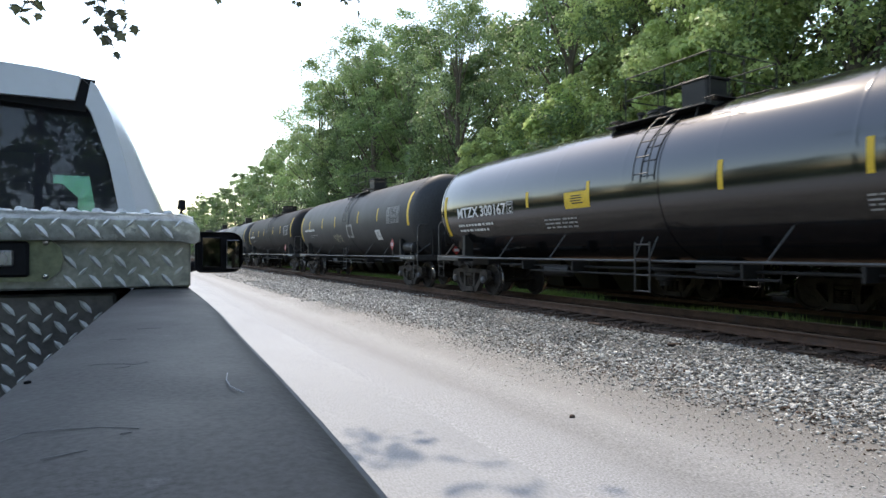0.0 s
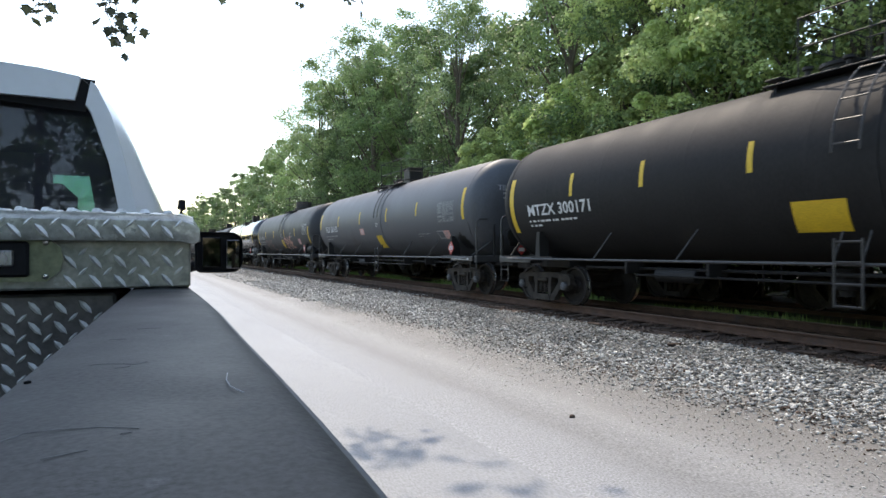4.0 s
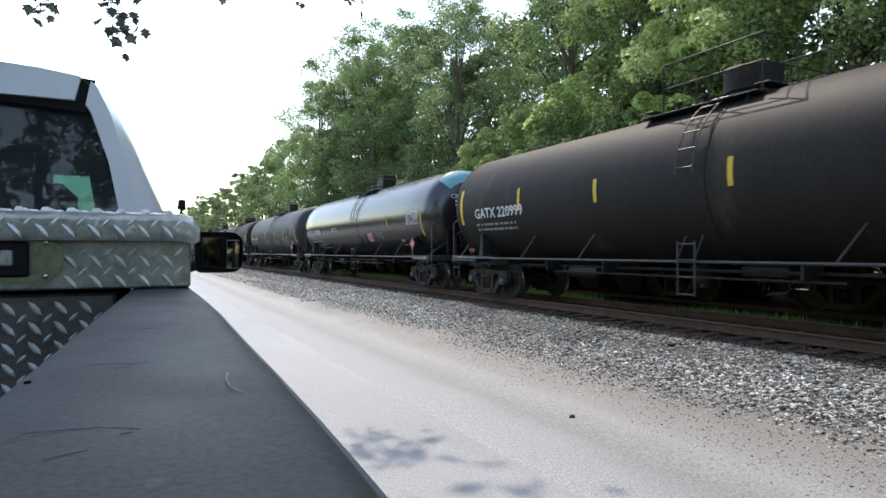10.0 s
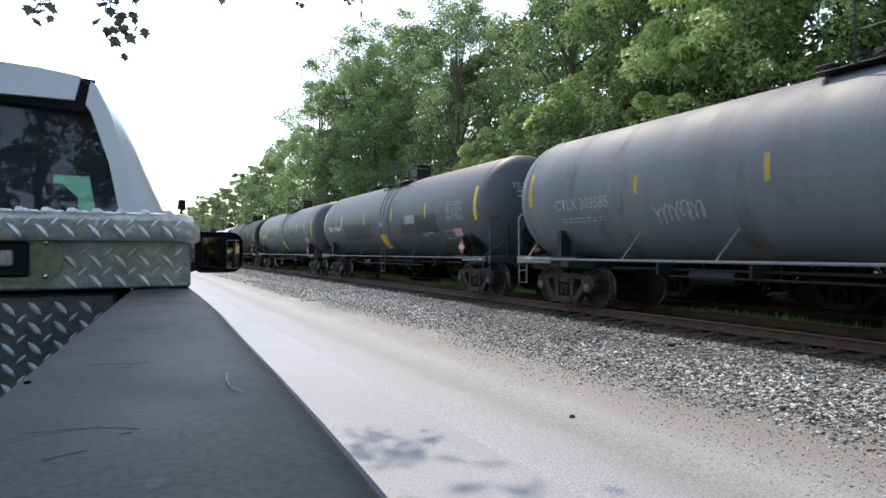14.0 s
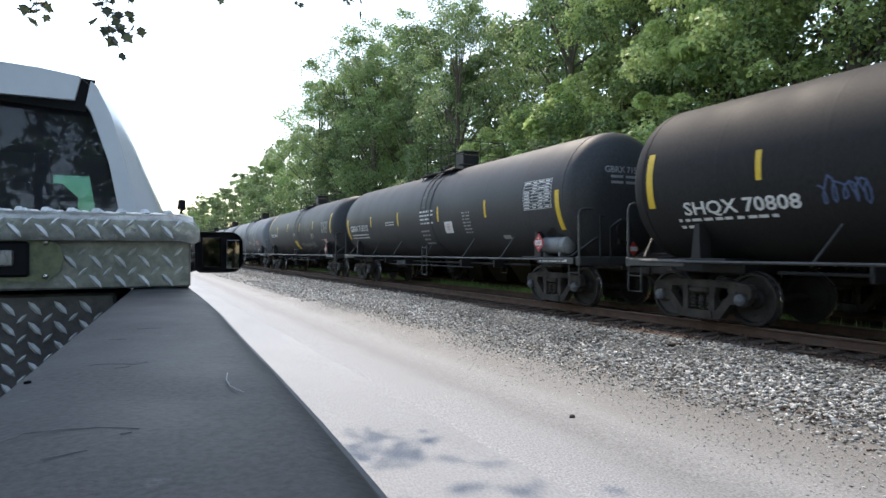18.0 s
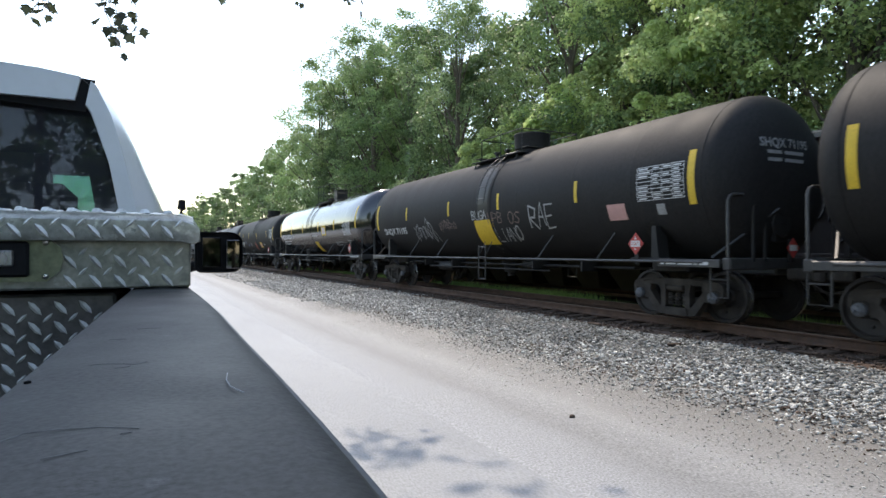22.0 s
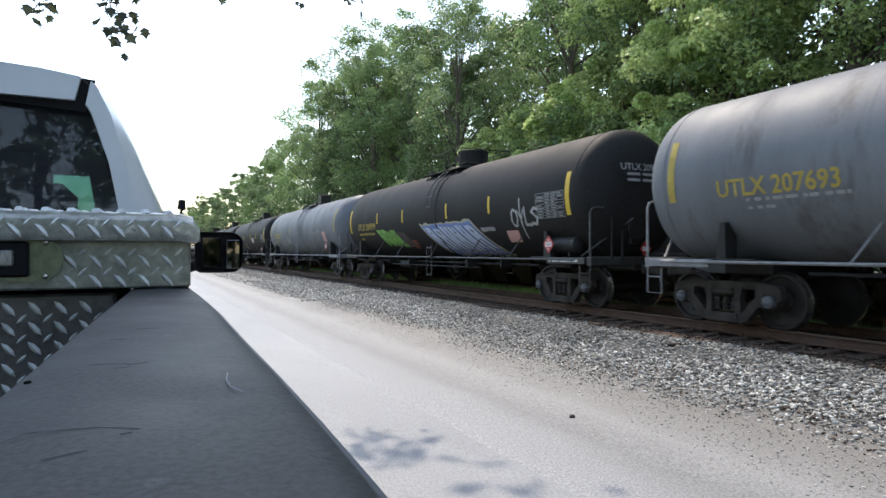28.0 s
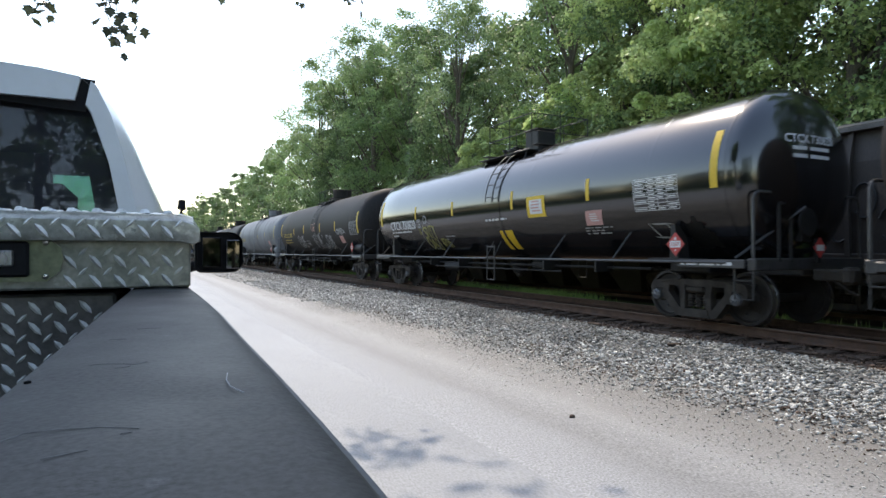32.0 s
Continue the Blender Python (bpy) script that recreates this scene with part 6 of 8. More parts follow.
def tank_car(start, paint, label, dome="box", dish=0.62, tall=False, rails=None, brake=None, guard=True, ladder_y=-0.6):
    """A tank car whose middle is at start (metres along the track) at 0 s; its near flank faces -x."""
    car = new("tank_car")
    car.matrix_basis = pose(TRACK_X, start, RAIL_Z)
    tagged(car, label, "tank car", "tank cars of the train")
    rail_m = rails or DUSTY_STEEL
    pk = (paint.name, round(dish, 2))
    part("tank", shared(("tank",) + pk, lambda: tank_geo(dish), paint, True), paint, car)
    for e in (-1, 1):
        part("head_seam", shared(("head_seam", paint.name, e), lambda: ring_geo(e * (TANK_L - 0.02), 0.035, 0.007), paint, True), paint, car)
    part("jacket_band", shared(("jacket_band", paint.name, ladder_y), lambda: ring_geo(ladder_y - 0.3, 0.1, 0.012), paint, True), paint, car)
    for sx in (-1, 1):
        part("ladder", shared(("ladder", sx, tall, rail_m.name, ladder_y), lambda: ladder_geo(ladder_y, sx, tall, False), rail_m), rail_m, car)
        if not tall:
            part("step_ladder", shared(("step_ladder", sx, rail_m.name, ladder_y), lambda: ladder_geo(ladder_y, sx, tall, True), rail_m), rail_m, car)
        part("side_rail", shared(("side_rail", sx, rail_m.name), lambda: side_rail_geo(sx), rail_m, True), rail_m, car, "pipe rail along the tank's foot")
    part("walkway", shared("walkway", walkway_geo, STEEL_BLACK), STEEL_BLACK, car, "steel grating walkway")
    guard_rail(car, guard)
    part("manway", shared(("manway", dome, paint.name if dome == "bowl" else ""), lambda: dome_geo(dome), paint if dome == "bowl" else STEEL_BLACK, True), paint if dome == "bowl" else STEEL_BLACK, car, "manway and valve housing")
    if dome != "bowl":
        part("hatch", shared("hatch", hatch_geo, STEEL_BLACK, True), STEEL_BLACK, car)
    for x, y in ((0.25, 0.0), (-0.28, 0.1), (-0.2, 0.8), (0.3, 0.75)):
        part("valve", shared("valve", valve_geo, STEEL_BLACK, True), STEEL_BLACK, car, at=pose(x, y, TANK_Z + math.sqrt(TANK_R ** 2 - x * x)))
    part("board_lettering", shared("board_lettering", board_text_geo, WHITE), WHITE, car, "small white stencil on the running board")
    part("underbody_pipework", shared("underbody_pipework", under_geo, STEEL_BLACK), STEEL_BLACK, car)
    for e in (-1, 1):
        part("end_sill", shared(("end_sill", e, rail_m.name), lambda: end_geo(e), rail_m), rail_m, car)
        part("coupler", shared(("coupler", e), lambda: coupler_geo(e), IRON, True), IRON, car)
        part("end_handrail", shared(("end_handrail", e, rail_m.name), lambda: end_rail_geo(e), rail_m, True), rail_m, car)
        part("body_bolster", shared(("body_bolster", e), lambda: pivot_geo(e), STEEL_BLACK), STEEL_BLACK, car)
        for sx in (-1, 1):
            part("saddle", shared(("saddle", e, sx), lambda: saddle_geo(e, sx), STEEL_BLACK), STEEL_BLACK, car)
            part("running_board", shared(("running_board", e, sx, rail_m.name), lambda: board_geo(e, sx), rail_m), rail_m, car)
        bg = new("bogie")
        bg["label"] = "cast-steel four-wheel bogie"
        hang(bg, car, pose(0, e * BOGIE_Y, 0))
        for sx in (-1, 1):
            part("side_frame", shared(("side_frame", sx), lambda: bogie_frame_geo(sx), IRON), IRON, bg)
            for y in (-0.17, 0.0, 0.17):
                part("coil_spring", shared("coil_spring", spring_geo, IRON), IRON, bg, at=pose(sx * 1.0, y, 0.39))
            for s in (-1, 1):
                part("bearing_cap", shared(("bearing_cap", sx), lambda: cap_geo(sx), CAPSTEEL, True), CAPSTEEL, bg, at=pose(0, s * AXLE_Y, WHEEL_R))
        part("bolster", shared("bolster", bolster_geo, IRON), IRON, bg)
        for s, store in ((1, WHEELS_FRONT), (-1, WHEELS_BACK)):
            store.append(part("wheelset", shared("wheelset", wheelset_geo, WHEEL, True), WHEEL, bg, at=pose(0, s * AXLE_Y, WHEEL_R)))
    part("brake_stand", shared("brake_stand", lambda: brake_post_geo(-1), STEEL_BLACK), STEEL_BLACK, car, "hand brake wheel on its stand")
    if brake:
        part("air_reservoir", shared(("air_reservoir", brake.name), reservoir_geo, brake, True), brake, car, "round air reservoir", at=pose(-1.15, -7.15, 1.42))
    d = part("end_placard", shared("end_placard", lambda: Geo().prism([(-0.16, 1.33), (0.0, 1.16), (0.16, 1.33), (0.0, 1.5)], -8.5, -8.488, "y"), RED), RED, car, "red and white diamond hazard placard on the car's end")
    part("placard_panel", shared("end_placard_panel", lambda: Geo().box((0.0, -8.502, 1.33), (0.2, 0.004, 0.1)), WHITE), WHITE, d)
    part("placard_post", shared("end_placard_post", lambda: Geo().box((0.0, -8.45, 1.28), (0.08, 0.07, 0.4), 0.005), STEEL_BLACK), STEEL_BLACK, d)
    TRAIN.append((car, start))
    return car


# ------------------------------------------------------------------ covered hopper standing on the siding
HOPPER = surface("weathered_brown_hopper_paint", (0.04, 0.029, 0.023), (0.026, 0.02, 0.016), 0.6, scale=0.8, fine=30, spots=(0.1, 0.07, 0.05), spot_scale=1.1, spot_at=0.58, stretch=(1, 1.3, 0.5))
HOPPER_ROOF = surface("dull_hopper_roof", (0.13, 0.12, 0.11), (0.08, 0.074, 0.068), 0.7, scale=1.2, fine=30)
SX, SZ = 14.8, 0.1
siding = tagged(new("siding_track"), "rusty overgrown siding rails beyond the main track", "track", kind="structure")
for s_ in (-0.753, 0.753):
    g = Geo().box((SX + s_, 40, SZ - 0.09), (0.14, 260, 0.02))
    g.box((SX + s_, 40, SZ - 0.05), (0.025, 260, 0.09))
    g.box((SX + s_, 40, SZ - 0.02), (0.066, 260, 0.035))
    part("rail", g, RUST, siding)
hopper = new("covered_hopper")
hopper.matrix_basis = pose(SX, 1.3, SZ)
tagged(hopper, "weathered brown covered hopper car standing on the siding", "hopper car", "hopper cars on the siding")
bulge = [(-1.56, 1.3), (-1.6, 2.2), (-1.56, 3.2), (-1.42, 3.85), (1.42, 3.85), (1.56, 3.2), (1.6, 2.2), (1.56, 1.3)]
part("body", Geo().prism(bulge, -8.1, 8.1, "y"), HOPPER, hopper)
part("roof", Geo().prism([(-1.62, 3.84), (-1.62, 3.95), (-0.7, 4.18), (0.7, 4.18), (1.62, 3.95), (1.62, 3.84)], -8.3, 8.3, "y"), HOPPER_ROOF, hopper, "dull grey-brown roof with an overhanging edge")
for k in range(12):
    y = -7.6 + k * 1.38
    part("side_rib", Geo().prism([(-1.7, 1.25), (-1.58, 1.25), (-1.62, 2.2), (-1.58, 3.2), (-1.44, 3.84), (-1.52, 3.84), (-1.68, 3.2), (-1.72, 2.2)], y - 0.05, y + 0.05, "y"), HOPPER, hopper)
part("side_sill", Geo().box((-1.6, 0, 1.2), (0.12, 16.6, 0.24), 0.02), HOPPER, hopper)
for y in (-4.75, -2.85, -0.95, 0.95, 2.85, 4.75):
    g = Geo()
    vs = [(-1.5, y - 0.95, 1.3), (1.5, y - 0.95, 1.3), (1.5, y + 0.95, 1.3), (-1.5, y + 0.95, 1.3), (-0.9, y - 0.42, 0.12), (0.9, y - 0.42, 0.12), (0.9, y + 0.42, 0.12), (-0.9, y + 0.42, 0.12)]
    g.add(vs, [(3, 2, 1, 0), (4, 5, 6, 7), (0, 1, 5, 4), (1, 2, 6, 5), (2, 3, 7, 6), (3, 0, 4, 7)])
    part("discharge_bay", g, HOPPER, hopper)
g = Geo()
for d in (0.0, 0.45):
    g.tube([(-1.66, 8.15 + d - 0.5, 0.6), (-1.66, 8.15 + d - 0.5, 3.9)], 0.02, 6)
for k in range(9):
    g.tube([(-1.66, 7.65, 0.7 + k * 0.38), (-1.66, 8.1, 0.7 + k * 0.38)], 0.016, 6)
part("end_ladder", g, DUSTY_STEEL, hopper)
part("end_platform", Geo().box((0, 8.5, 1.15), (2.9, 0.9, 0.12), 0.02), DUSTY_STEEL, hopper)
part("end_platform", Geo().box((0, -8.5, 1.15), (2.9, 0.9, 0.12), 0.02), DUSTY_STEEL, hopper)
rd = random.Random(6)
g = Geo()
for k in range(5):
    y, z = 7.4 - k * 0.5, 1.9 + 0.5 * (k % 2)
    g.tube([(-1.625, y + 0.22 * math.cos(w), z + 0.35 * math.sin(w)) for w in np.linspace(0.3, 5.6, 12)], 0.03, 5)
part("graffiti", g, STEEL_BLACK, hopper, "dark sprayed loops of graffiti")
for e in (-1, 1):
    bg = new("bogie")
    hang(bg, hopper, pose(0, e * 6.6, 0))
    for sx in (-1, 1):
        part("side_frame", shared(("side_frame", sx), lambda: bogie_frame_geo(sx), IRON), IRON, bg)
        for y in (-0.17, 0.0, 0.17):
            part("coil_spring", shared("coil_spring", spring_geo, IRON), IRON, bg, at=pose(sx * 1.0, y, 0.39))
    part("bolster", shared("bolster", bolster_geo, IRON), IRON, bg)
    for s in (1, -1):
        part("wheelset", shared("wheelset", wheelset_geo, WHEEL, True), WHEEL, bg, at=pose(0, s * AXLE_Y, WHEEL_R))
for y in (-6.9, -2.3, 2.3, 6.9):
    part("reflective_stripe", Geo().box((-1.615, y - 0.35, 2.4), (0.012, 0.1, 0.5)), YELLOW_DIM, hopper, "faded yellow reflective stripe")
for k in (-1, 1, 2, 3, 4):
    copy_thing(hopper, pose(SX, 1.3 + 17.9 * k, SZ))
# ------------------------------------------------------------------ the train, car by car


def head_patch(car, dish):
    """A primed cap on the top of the rear tank end."""
    g = Geo()
    rows = []
    for a in np.linspace(2, 24, 6):
        r = TANK_R * (1 - 0.012 * a)
        d = TANK_L + dish * bow(r / TANK_R)
        rows.append([((r + 0.004) * math.sin(w), -d - 0.004, TANK_Z + (r + 0.004) * math.cos(w)) for w in np.linspace(-0.75, 0.6, 20)])
    part("primer_patch", loft(rows), TEAL, car, "turquoise primer patch", smooth=True)


car = tank_car(100.70, SLATE, dome="bowl", label="dull grey tank car far along the train")
stripe(car, 7.67, 1.9, 3.2, 0.17)
stripe(car, 5.9, 2.45, 2.95, 0.1)
stripe(car, 3.4, 2.45, 2.95, 0.1)
stripe(car, 1.2, 2.45, 2.95, 0.1)
stripe(car, -2.2, 2.5, 3.0, 0.1)
stripe(car, -4.6, 2.5, 3.0, 0.1)
stripe(car, -7.67, 2.2, 3.4, 0.17)
bars(car, 6.9, 4.9, 2.3, 2.57, 1, WHITE)
data_panel(car, -5.6, -6.9, 2.35, 2.95, GREYW)
placard(car, -6.2, 1.55, 0.2, "1267")
bars(car, 5.8, 4.4, 2.0, 2.2, 2, GREYW)

car = tank_car(82.40, PALE, rails=STEEL_GREY, label="pale grey tank car far along the train")
stripe(car, 7.67, 1.9, 3.2, 0.17)
stripe(car, 5.9, 2.45, 2.95, 0.1)
stripe(car, 3.4, 2.45, 2.95, 0.1)
stripe(car, 1.2, 2.45, 2.95, 0.1)
stripe(car, -2.2, 2.5, 3.0, 0.1)
stripe(car, -4.6, 2.5, 3.0, 0.1)
stripe(car, -7.67, 2.2, 3.4, 0.17)
bars(car, 6.9, 4.9, 2.3, 2.57, 1, WHITE)
data_panel(car, -5.6, -6.9, 2.35, 2.95, GREYW)
placard(car, -6.2, 1.55, 0.2, "1267")
bars(car, 5.8, 4.4, 2.0, 2.2, 2, GREYW)

car = tank_car(64.10, CHARCOAL, label="charcoal tank car with yellow stripes")
stripe(car, 7.67, 1.9, 3.2, 0.17)
stripe(car, 5.9, 2.45, 2.95, 0.1)
stripe(car, 3.4, 2.45, 2.95, 0.1)
stripe(car, 1.2, 2.45, 2.95, 0.1)
stripe(car, -2.2, 2.5, 3.0, 0.1)
stripe(car, -4.6, 2.5, 3.0, 0.1)
stripe(car, -7.67, 2.2, 3.4, 0.17)
bars(car, 6.9, 4.9, 2.3, 2.57, 1, WHITE)
data_panel(car, -5.6, -6.9, 2.35, 2.95, GREYW)
placard(car, -6.2, 1.55, 0.2, "1267")
bars(car, 5.8, 4.4, 2.0, 2.2, 2, GREYW)

car = tank_car(45.80, BLACK_MATT, dome="bowl", label="matt black tank car with yellow stripes")
stripe(car, 7.67, 1.9, 3.2, 0.17)
stripe(car, 5.9, 2.45, 2.95, 0.1)
stripe(car, 3.4, 2.45, 2.95, 0.1)
stripe(car, 1.2, 2.45, 2.95, 0.1)
stripe(car, -2.2, 2.5, 3.0, 0.1)
stripe(car, -4.6, 2.5, 3.0, 0.1)
stripe(car, -7.67, 2.2, 3.4, 0.17)
bars(car, 6.9, 4.9, 2.3, 2.57, 1, WHITE)
data_panel(car, -5.6, -6.9, 2.35, 2.95, GREYW)
placard(car, -6.2, 1.55, 0.2, "1267")
bars(car, 5.8, 4.4, 2.0, 2.2, 2, GREYW)

car = tank_car(27.50, CHARCOAL, brake=STEEL_BLACK, label="charcoal tank car with small white stickers")
stripe(car, 7.67, 1.9, 3.2, 0.17)
stripe(car, 5.9, 2.45, 2.95, 0.1)
stripe(car, 3.4, 2.45, 2.95, 0.1)
stripe(car, 1.2, 2.45, 2.95, 0.1)
stripe(car, -2.2, 2.5, 3.0, 0.1)
stripe(car, -4.6, 2.5, 3.0, 0.1)
stripe(car, -7.67, 2.2, 3.4, 0.17)
bars(car, 6.9, 4.9, 2.3, 2.57, 1, WHITE)
data_panel(car, -5.6, -6.9, 2.35, 2.95, GREYW)
placard(car, -6.2, 1.55, 0.2, "1267")
bars(car, 5.8, 4.4, 2.0, 2.2, 2, GREYW)
sign(car, -4.2, -4.75, 1.75, 2.15, WHITE, None, GREYW)
sprayed(car, 1.6, 0.2, 1.7, 2.2, CREAM, "", w=0.04, seed=8)
sign(car, -0.6, -1.4, 1.9, 2.5, GREYW, PATCH)

car = tank_car(9.20, BLACK_GLOSS, dish=0.6, brake=STEEL_GREY, label="glossy black jacketed tank car with white stencilled marks")
marking(car, "MTZX 300167", 6.90, 4.24, 2.26, WHITE, 2.55)
bars(car, 6.94, 5.00, 1.82, 2.11, 2, WHITE, seed=80)
frame_sign(car, 4.19, 3.90, 2.25, 2.57, 0)
stripe(car, 7.66, 1.76, 2.95, 0.15)
stripe(car, 3.25, 2.35, 2.73, 0.1)
stripe(car, 1.00, 2.29, 2.77, 0.1)
stripe(car, -2.29, 2.29, 2.78, 0.1)
stripe(car, -4.59, 2.29, 2.78, 0.1)
stripe(car, -7.66, 2.05, 3.01, 0.15)
sign(car, 1.80, 0.96, 2.22, 2.58, YELLOW, None, PATCH, None)
bars(car, 2.66, 1.48, 1.79, 2.06, 3, GREYW, seed=33)
bars(car, -4.50, -5.12, 1.79, 2.05, 4, GREYW, seed=95)
data_panel(car, -6.47, -7.56, 2.00, 2.55, GREYW, seed=46)
placard(car, -6.93, 1.39, 0.2, "1267")
head_marking(car, "MTZX 300167", -0.75, 0.45, 3.05, 0.6, WHITE)

car = tank_car(-9.12, CHARCOAL, dome="bowl", brake=STEEL_BLACK, label="charcoal tank car with salmon graffiti on its side")
spill(car, -0.45, 0.45, seed=9)
marking(car, "TCBX 306622", 7.39, 5.03, 2.19, GREYW, 2.43)
bars(car, 7.08, 5.10, 1.77, 2.07, 2, GREYW, seed=89)
stripe(car, 7.66, 1.81, 2.72, 0.15)
stripe(car, 4.67, 2.28, 2.72, 0.1)
stripe(car, 1.80, 2.23, 2.72, 0.1)
stripe(car, -1.53, 2.20, 2.72, 0.1)
stripe(car, -4.44, 2.23, 2.70, 0.1)
stripe(car, -7.66, 1.76, 2.69, 0.15)
sign(car, -0.5, -1.08, 1.51, 2.07, YELLOW, None, None, (-0.42, -1.02))
sprayed(car, -1.24, -3.41, 1.51, 2.17, SALMON, "SPINE", w=0.095, seed=95, lean=-0.45)
sprayed(car, 5.0, 2.67, 1.46, 2.08, FADEDSALMON, "SPINE", w=0.095, seed=4, lean=-0.45)
data_panel(car, -6.28, -7.38, 2.26, 2.86, GREYW, seed=84)
sign(car, -5.03, -5.54, 1.72, 2.05, PINK, None, GREYW, (-4.95, -5.45))
placard(car, -6.91, 1.48, 0.2, "1267")
bars(car, -3.05, -3.73, 2.18, 2.47, 3, GREYW, seed=68)
bars(car, -0.46, -1.11, 2.14, 2.49, 3, GREYW, seed=4)
head_marking(car, "TCBX 306622", -0.75, 0.45, 3.05, 0.62, GREYW)

car = tank_car(-27.24, SLATE, label="faded slate-grey tank car with a yellow sticker")
marking(car, "TILX 302150", 6.78, 4.84, 2.22, WHITE, 2.49)
bars(car, 6.89, 5.02, 1.82, 2.10, 2, GREYW, seed=60)
stripe(car, 7.66, 2.39, 3.18, 0.15)
stripe(car, 4.67, 2.44, 2.95, 0.1)
stripe(car, 1.60, 2.44, 2.97, 0.1)
stripe(car, -1.50, 2.42, 2.94, 0.1)
stripe(car, -4.32, 2.50, 2.96, 0.1)
stripe(car, -7.66, 2.22, 3.16, 0.15)
sign(car, -0.14, -0.74, 1.43, 1.92, YELLOW, None, None, (-0.06, -0.65))
sign(car, 1.64, 1.16, 1.99, 2.25, PINK, None, WHITE, None)
data_panel(car, -5.99, -7.07, 2.21, 2.82, GREYW, seed=32)
frame_sign(car, -5.68, -6.11, 1.69, 1.94, -0.12)
sign(car, -6.14, -6.54, 1.68, 1.94, PINK, None, GREYW, None)
placard(car, -6.92, 1.39, 0.2, "1267")
bars(car, -0.35, -0.65, 2.25, 2.43, 3, WHITE, seed=84)
bars(car, -4.21, -5.15, 1.76, 1.91, 2, GREYW, seed=7)
head_marking(car, "TILX 302150", -0.75, 0.45, 3.05, 0.62, GREYW)

car = tank_car(-45.21, BLACK_MATT, dish=0.62, label="dark satin tank car with white marks and yellow stickers")
marking(car, "MTZX 300171", 7.0, 4.7, 2.14, WHITE, 2.4)
bars(car, 7.0, 5.2, 1.85, 2.06, 2, WHITE)
stripe(car, 7.66, 1.75, 3.1, 0.17)
stripe(car, 5.3, 2.5, 3.0, 0.1)
stripe(car, 3.2, 2.5, 3.0, 0.1)
stripe(car, 0.9, 2.5, 3.0, 0.1)
stripe(car, -2.3, 2.5, 3.0, 0.1)
stripe(car, -4.6, 2.5, 3.05, 0.1)
stripe(car, -7.67, 2.2, 3.4, 0.17)
sign(car, 0.3, -0.5, 1.55, 2.0, YELLOW, None, None, (0.35, -0.45))
sign(car, -3.2, -3.8, 1.9, 2.4, WHITE, None, PINK)
data_panel(car, -5.5, -6.9, 2.4, 3.0, GREYW)
placard(car, -6.3, 1.55, 0.2, "1267")

car = tank_car(-63.62, BLACK_MATT, dome="bowl", label="matt black tank car with a yellow-edged sticker")
marking(car, "TILX 363231", 6.80, 4.83, 2.16, WHITE, 2.38)
bars(car, 6.84, 5.08, 1.77, 2.06, 2, WHITE, seed=21)
frame_sign(car, 4.40, 4.09, 2.16, 2.43, 0)
stripe(car, 7.66, 2.16, 3.14, 0.15)
stripe(car, 4.42, 2.35, 2.86, 0.1)
stripe(car, 1.83, 2.37, 2.88, 0.1)
stripe(car, -1.37, 2.35, 2.87, 0.1)
stripe(car, -4.40, 2.39, 2.85, 0.1)
stripe(car, -7.66, 2.11, 3.07, 0.15)
sign(car, -3.39, -4.10, 1.96, 2.42, YELLOW, WHITE, PINK, None)
bars(car, 0.90, -0.39, 1.54, 1.84, 3, GREYW, seed=15)
bars(car, -1.12, -2.27, 1.80, 1.89, 1, WHITE, seed=48)
bars(car, -4.18, -5.10, 1.69, 1.87, 2, GREYW, seed=61)
data_panel(car, -6.42, -7.57, 2.05, 2.68, GREYW, seed=32)
placard(car, -6.75, 1.48, 0.22, "1267")
head_marking(car, "TILX 363231", -0.75, 0.45, 3.05, 0.62, WHITE)

car = tank_car(-81.94, CHARCOAL, label="charcoal tank car with white scrawled graffiti")
spill(car, -0.55, 0.5, seed=81)
marking(car, "WFRX 160297", 7.40, 4.90, 2.19, WHITE, 2.42)
bars(car, 7.28, 5.16, 1.83, 2.06, 2, WHITE, seed=49)
stripe(car, 7.66, 1.83, 2.72, 0.15)
stripe(car, 4.64, 2.25, 2.76, 0.1)
stripe(car, 1.82, 2.23, 2.72, 0.1)
stripe(car, -1.58, 2.25, 2.71, 0.1)
stripe(car, -4.48, 2.23, 2.71, 0.1)
stripe(car, -7.66, 1.79, 2.72, 0.15)
sprayed(car, 2.35, 0.16, 1.69, 2.43, CREAM, "", w=0.03, seed=70)
sprayed(car, -0.84, -2.41, 1.78, 2.18, SPRAYWHITE, "DASK", w=0.035, seed=14)
sprayed(car, -2.26, -2.85, 1.63, 2.07, SPRAYWHITE, "", w=0.03, seed=74)
sprayed(car, -3.84, -5.69, 1.69, 2.21, SPRAYWHITE, "MEME", w=0.055, seed=32)
data_panel(car, -6.37, -7.47, 2.28, 2.91, GREYW, seed=2)
sign(car, -6.19, -6.70, 1.65, 1.94, PINK, None, GREYW, None)
placard(car, -6.97, 1.57, 0.21, "1267")
bars(car, -3.19, -3.99, 2.23, 2.46, 3, GREYW, seed=94)
head_marking(car, "WFRX 160297", -0.75, 0.45, 3.05, 0.5, GREYW)
bars(car, 3.11, 2.31, 2.27, 2.44, 2, GREYW, seed=28)

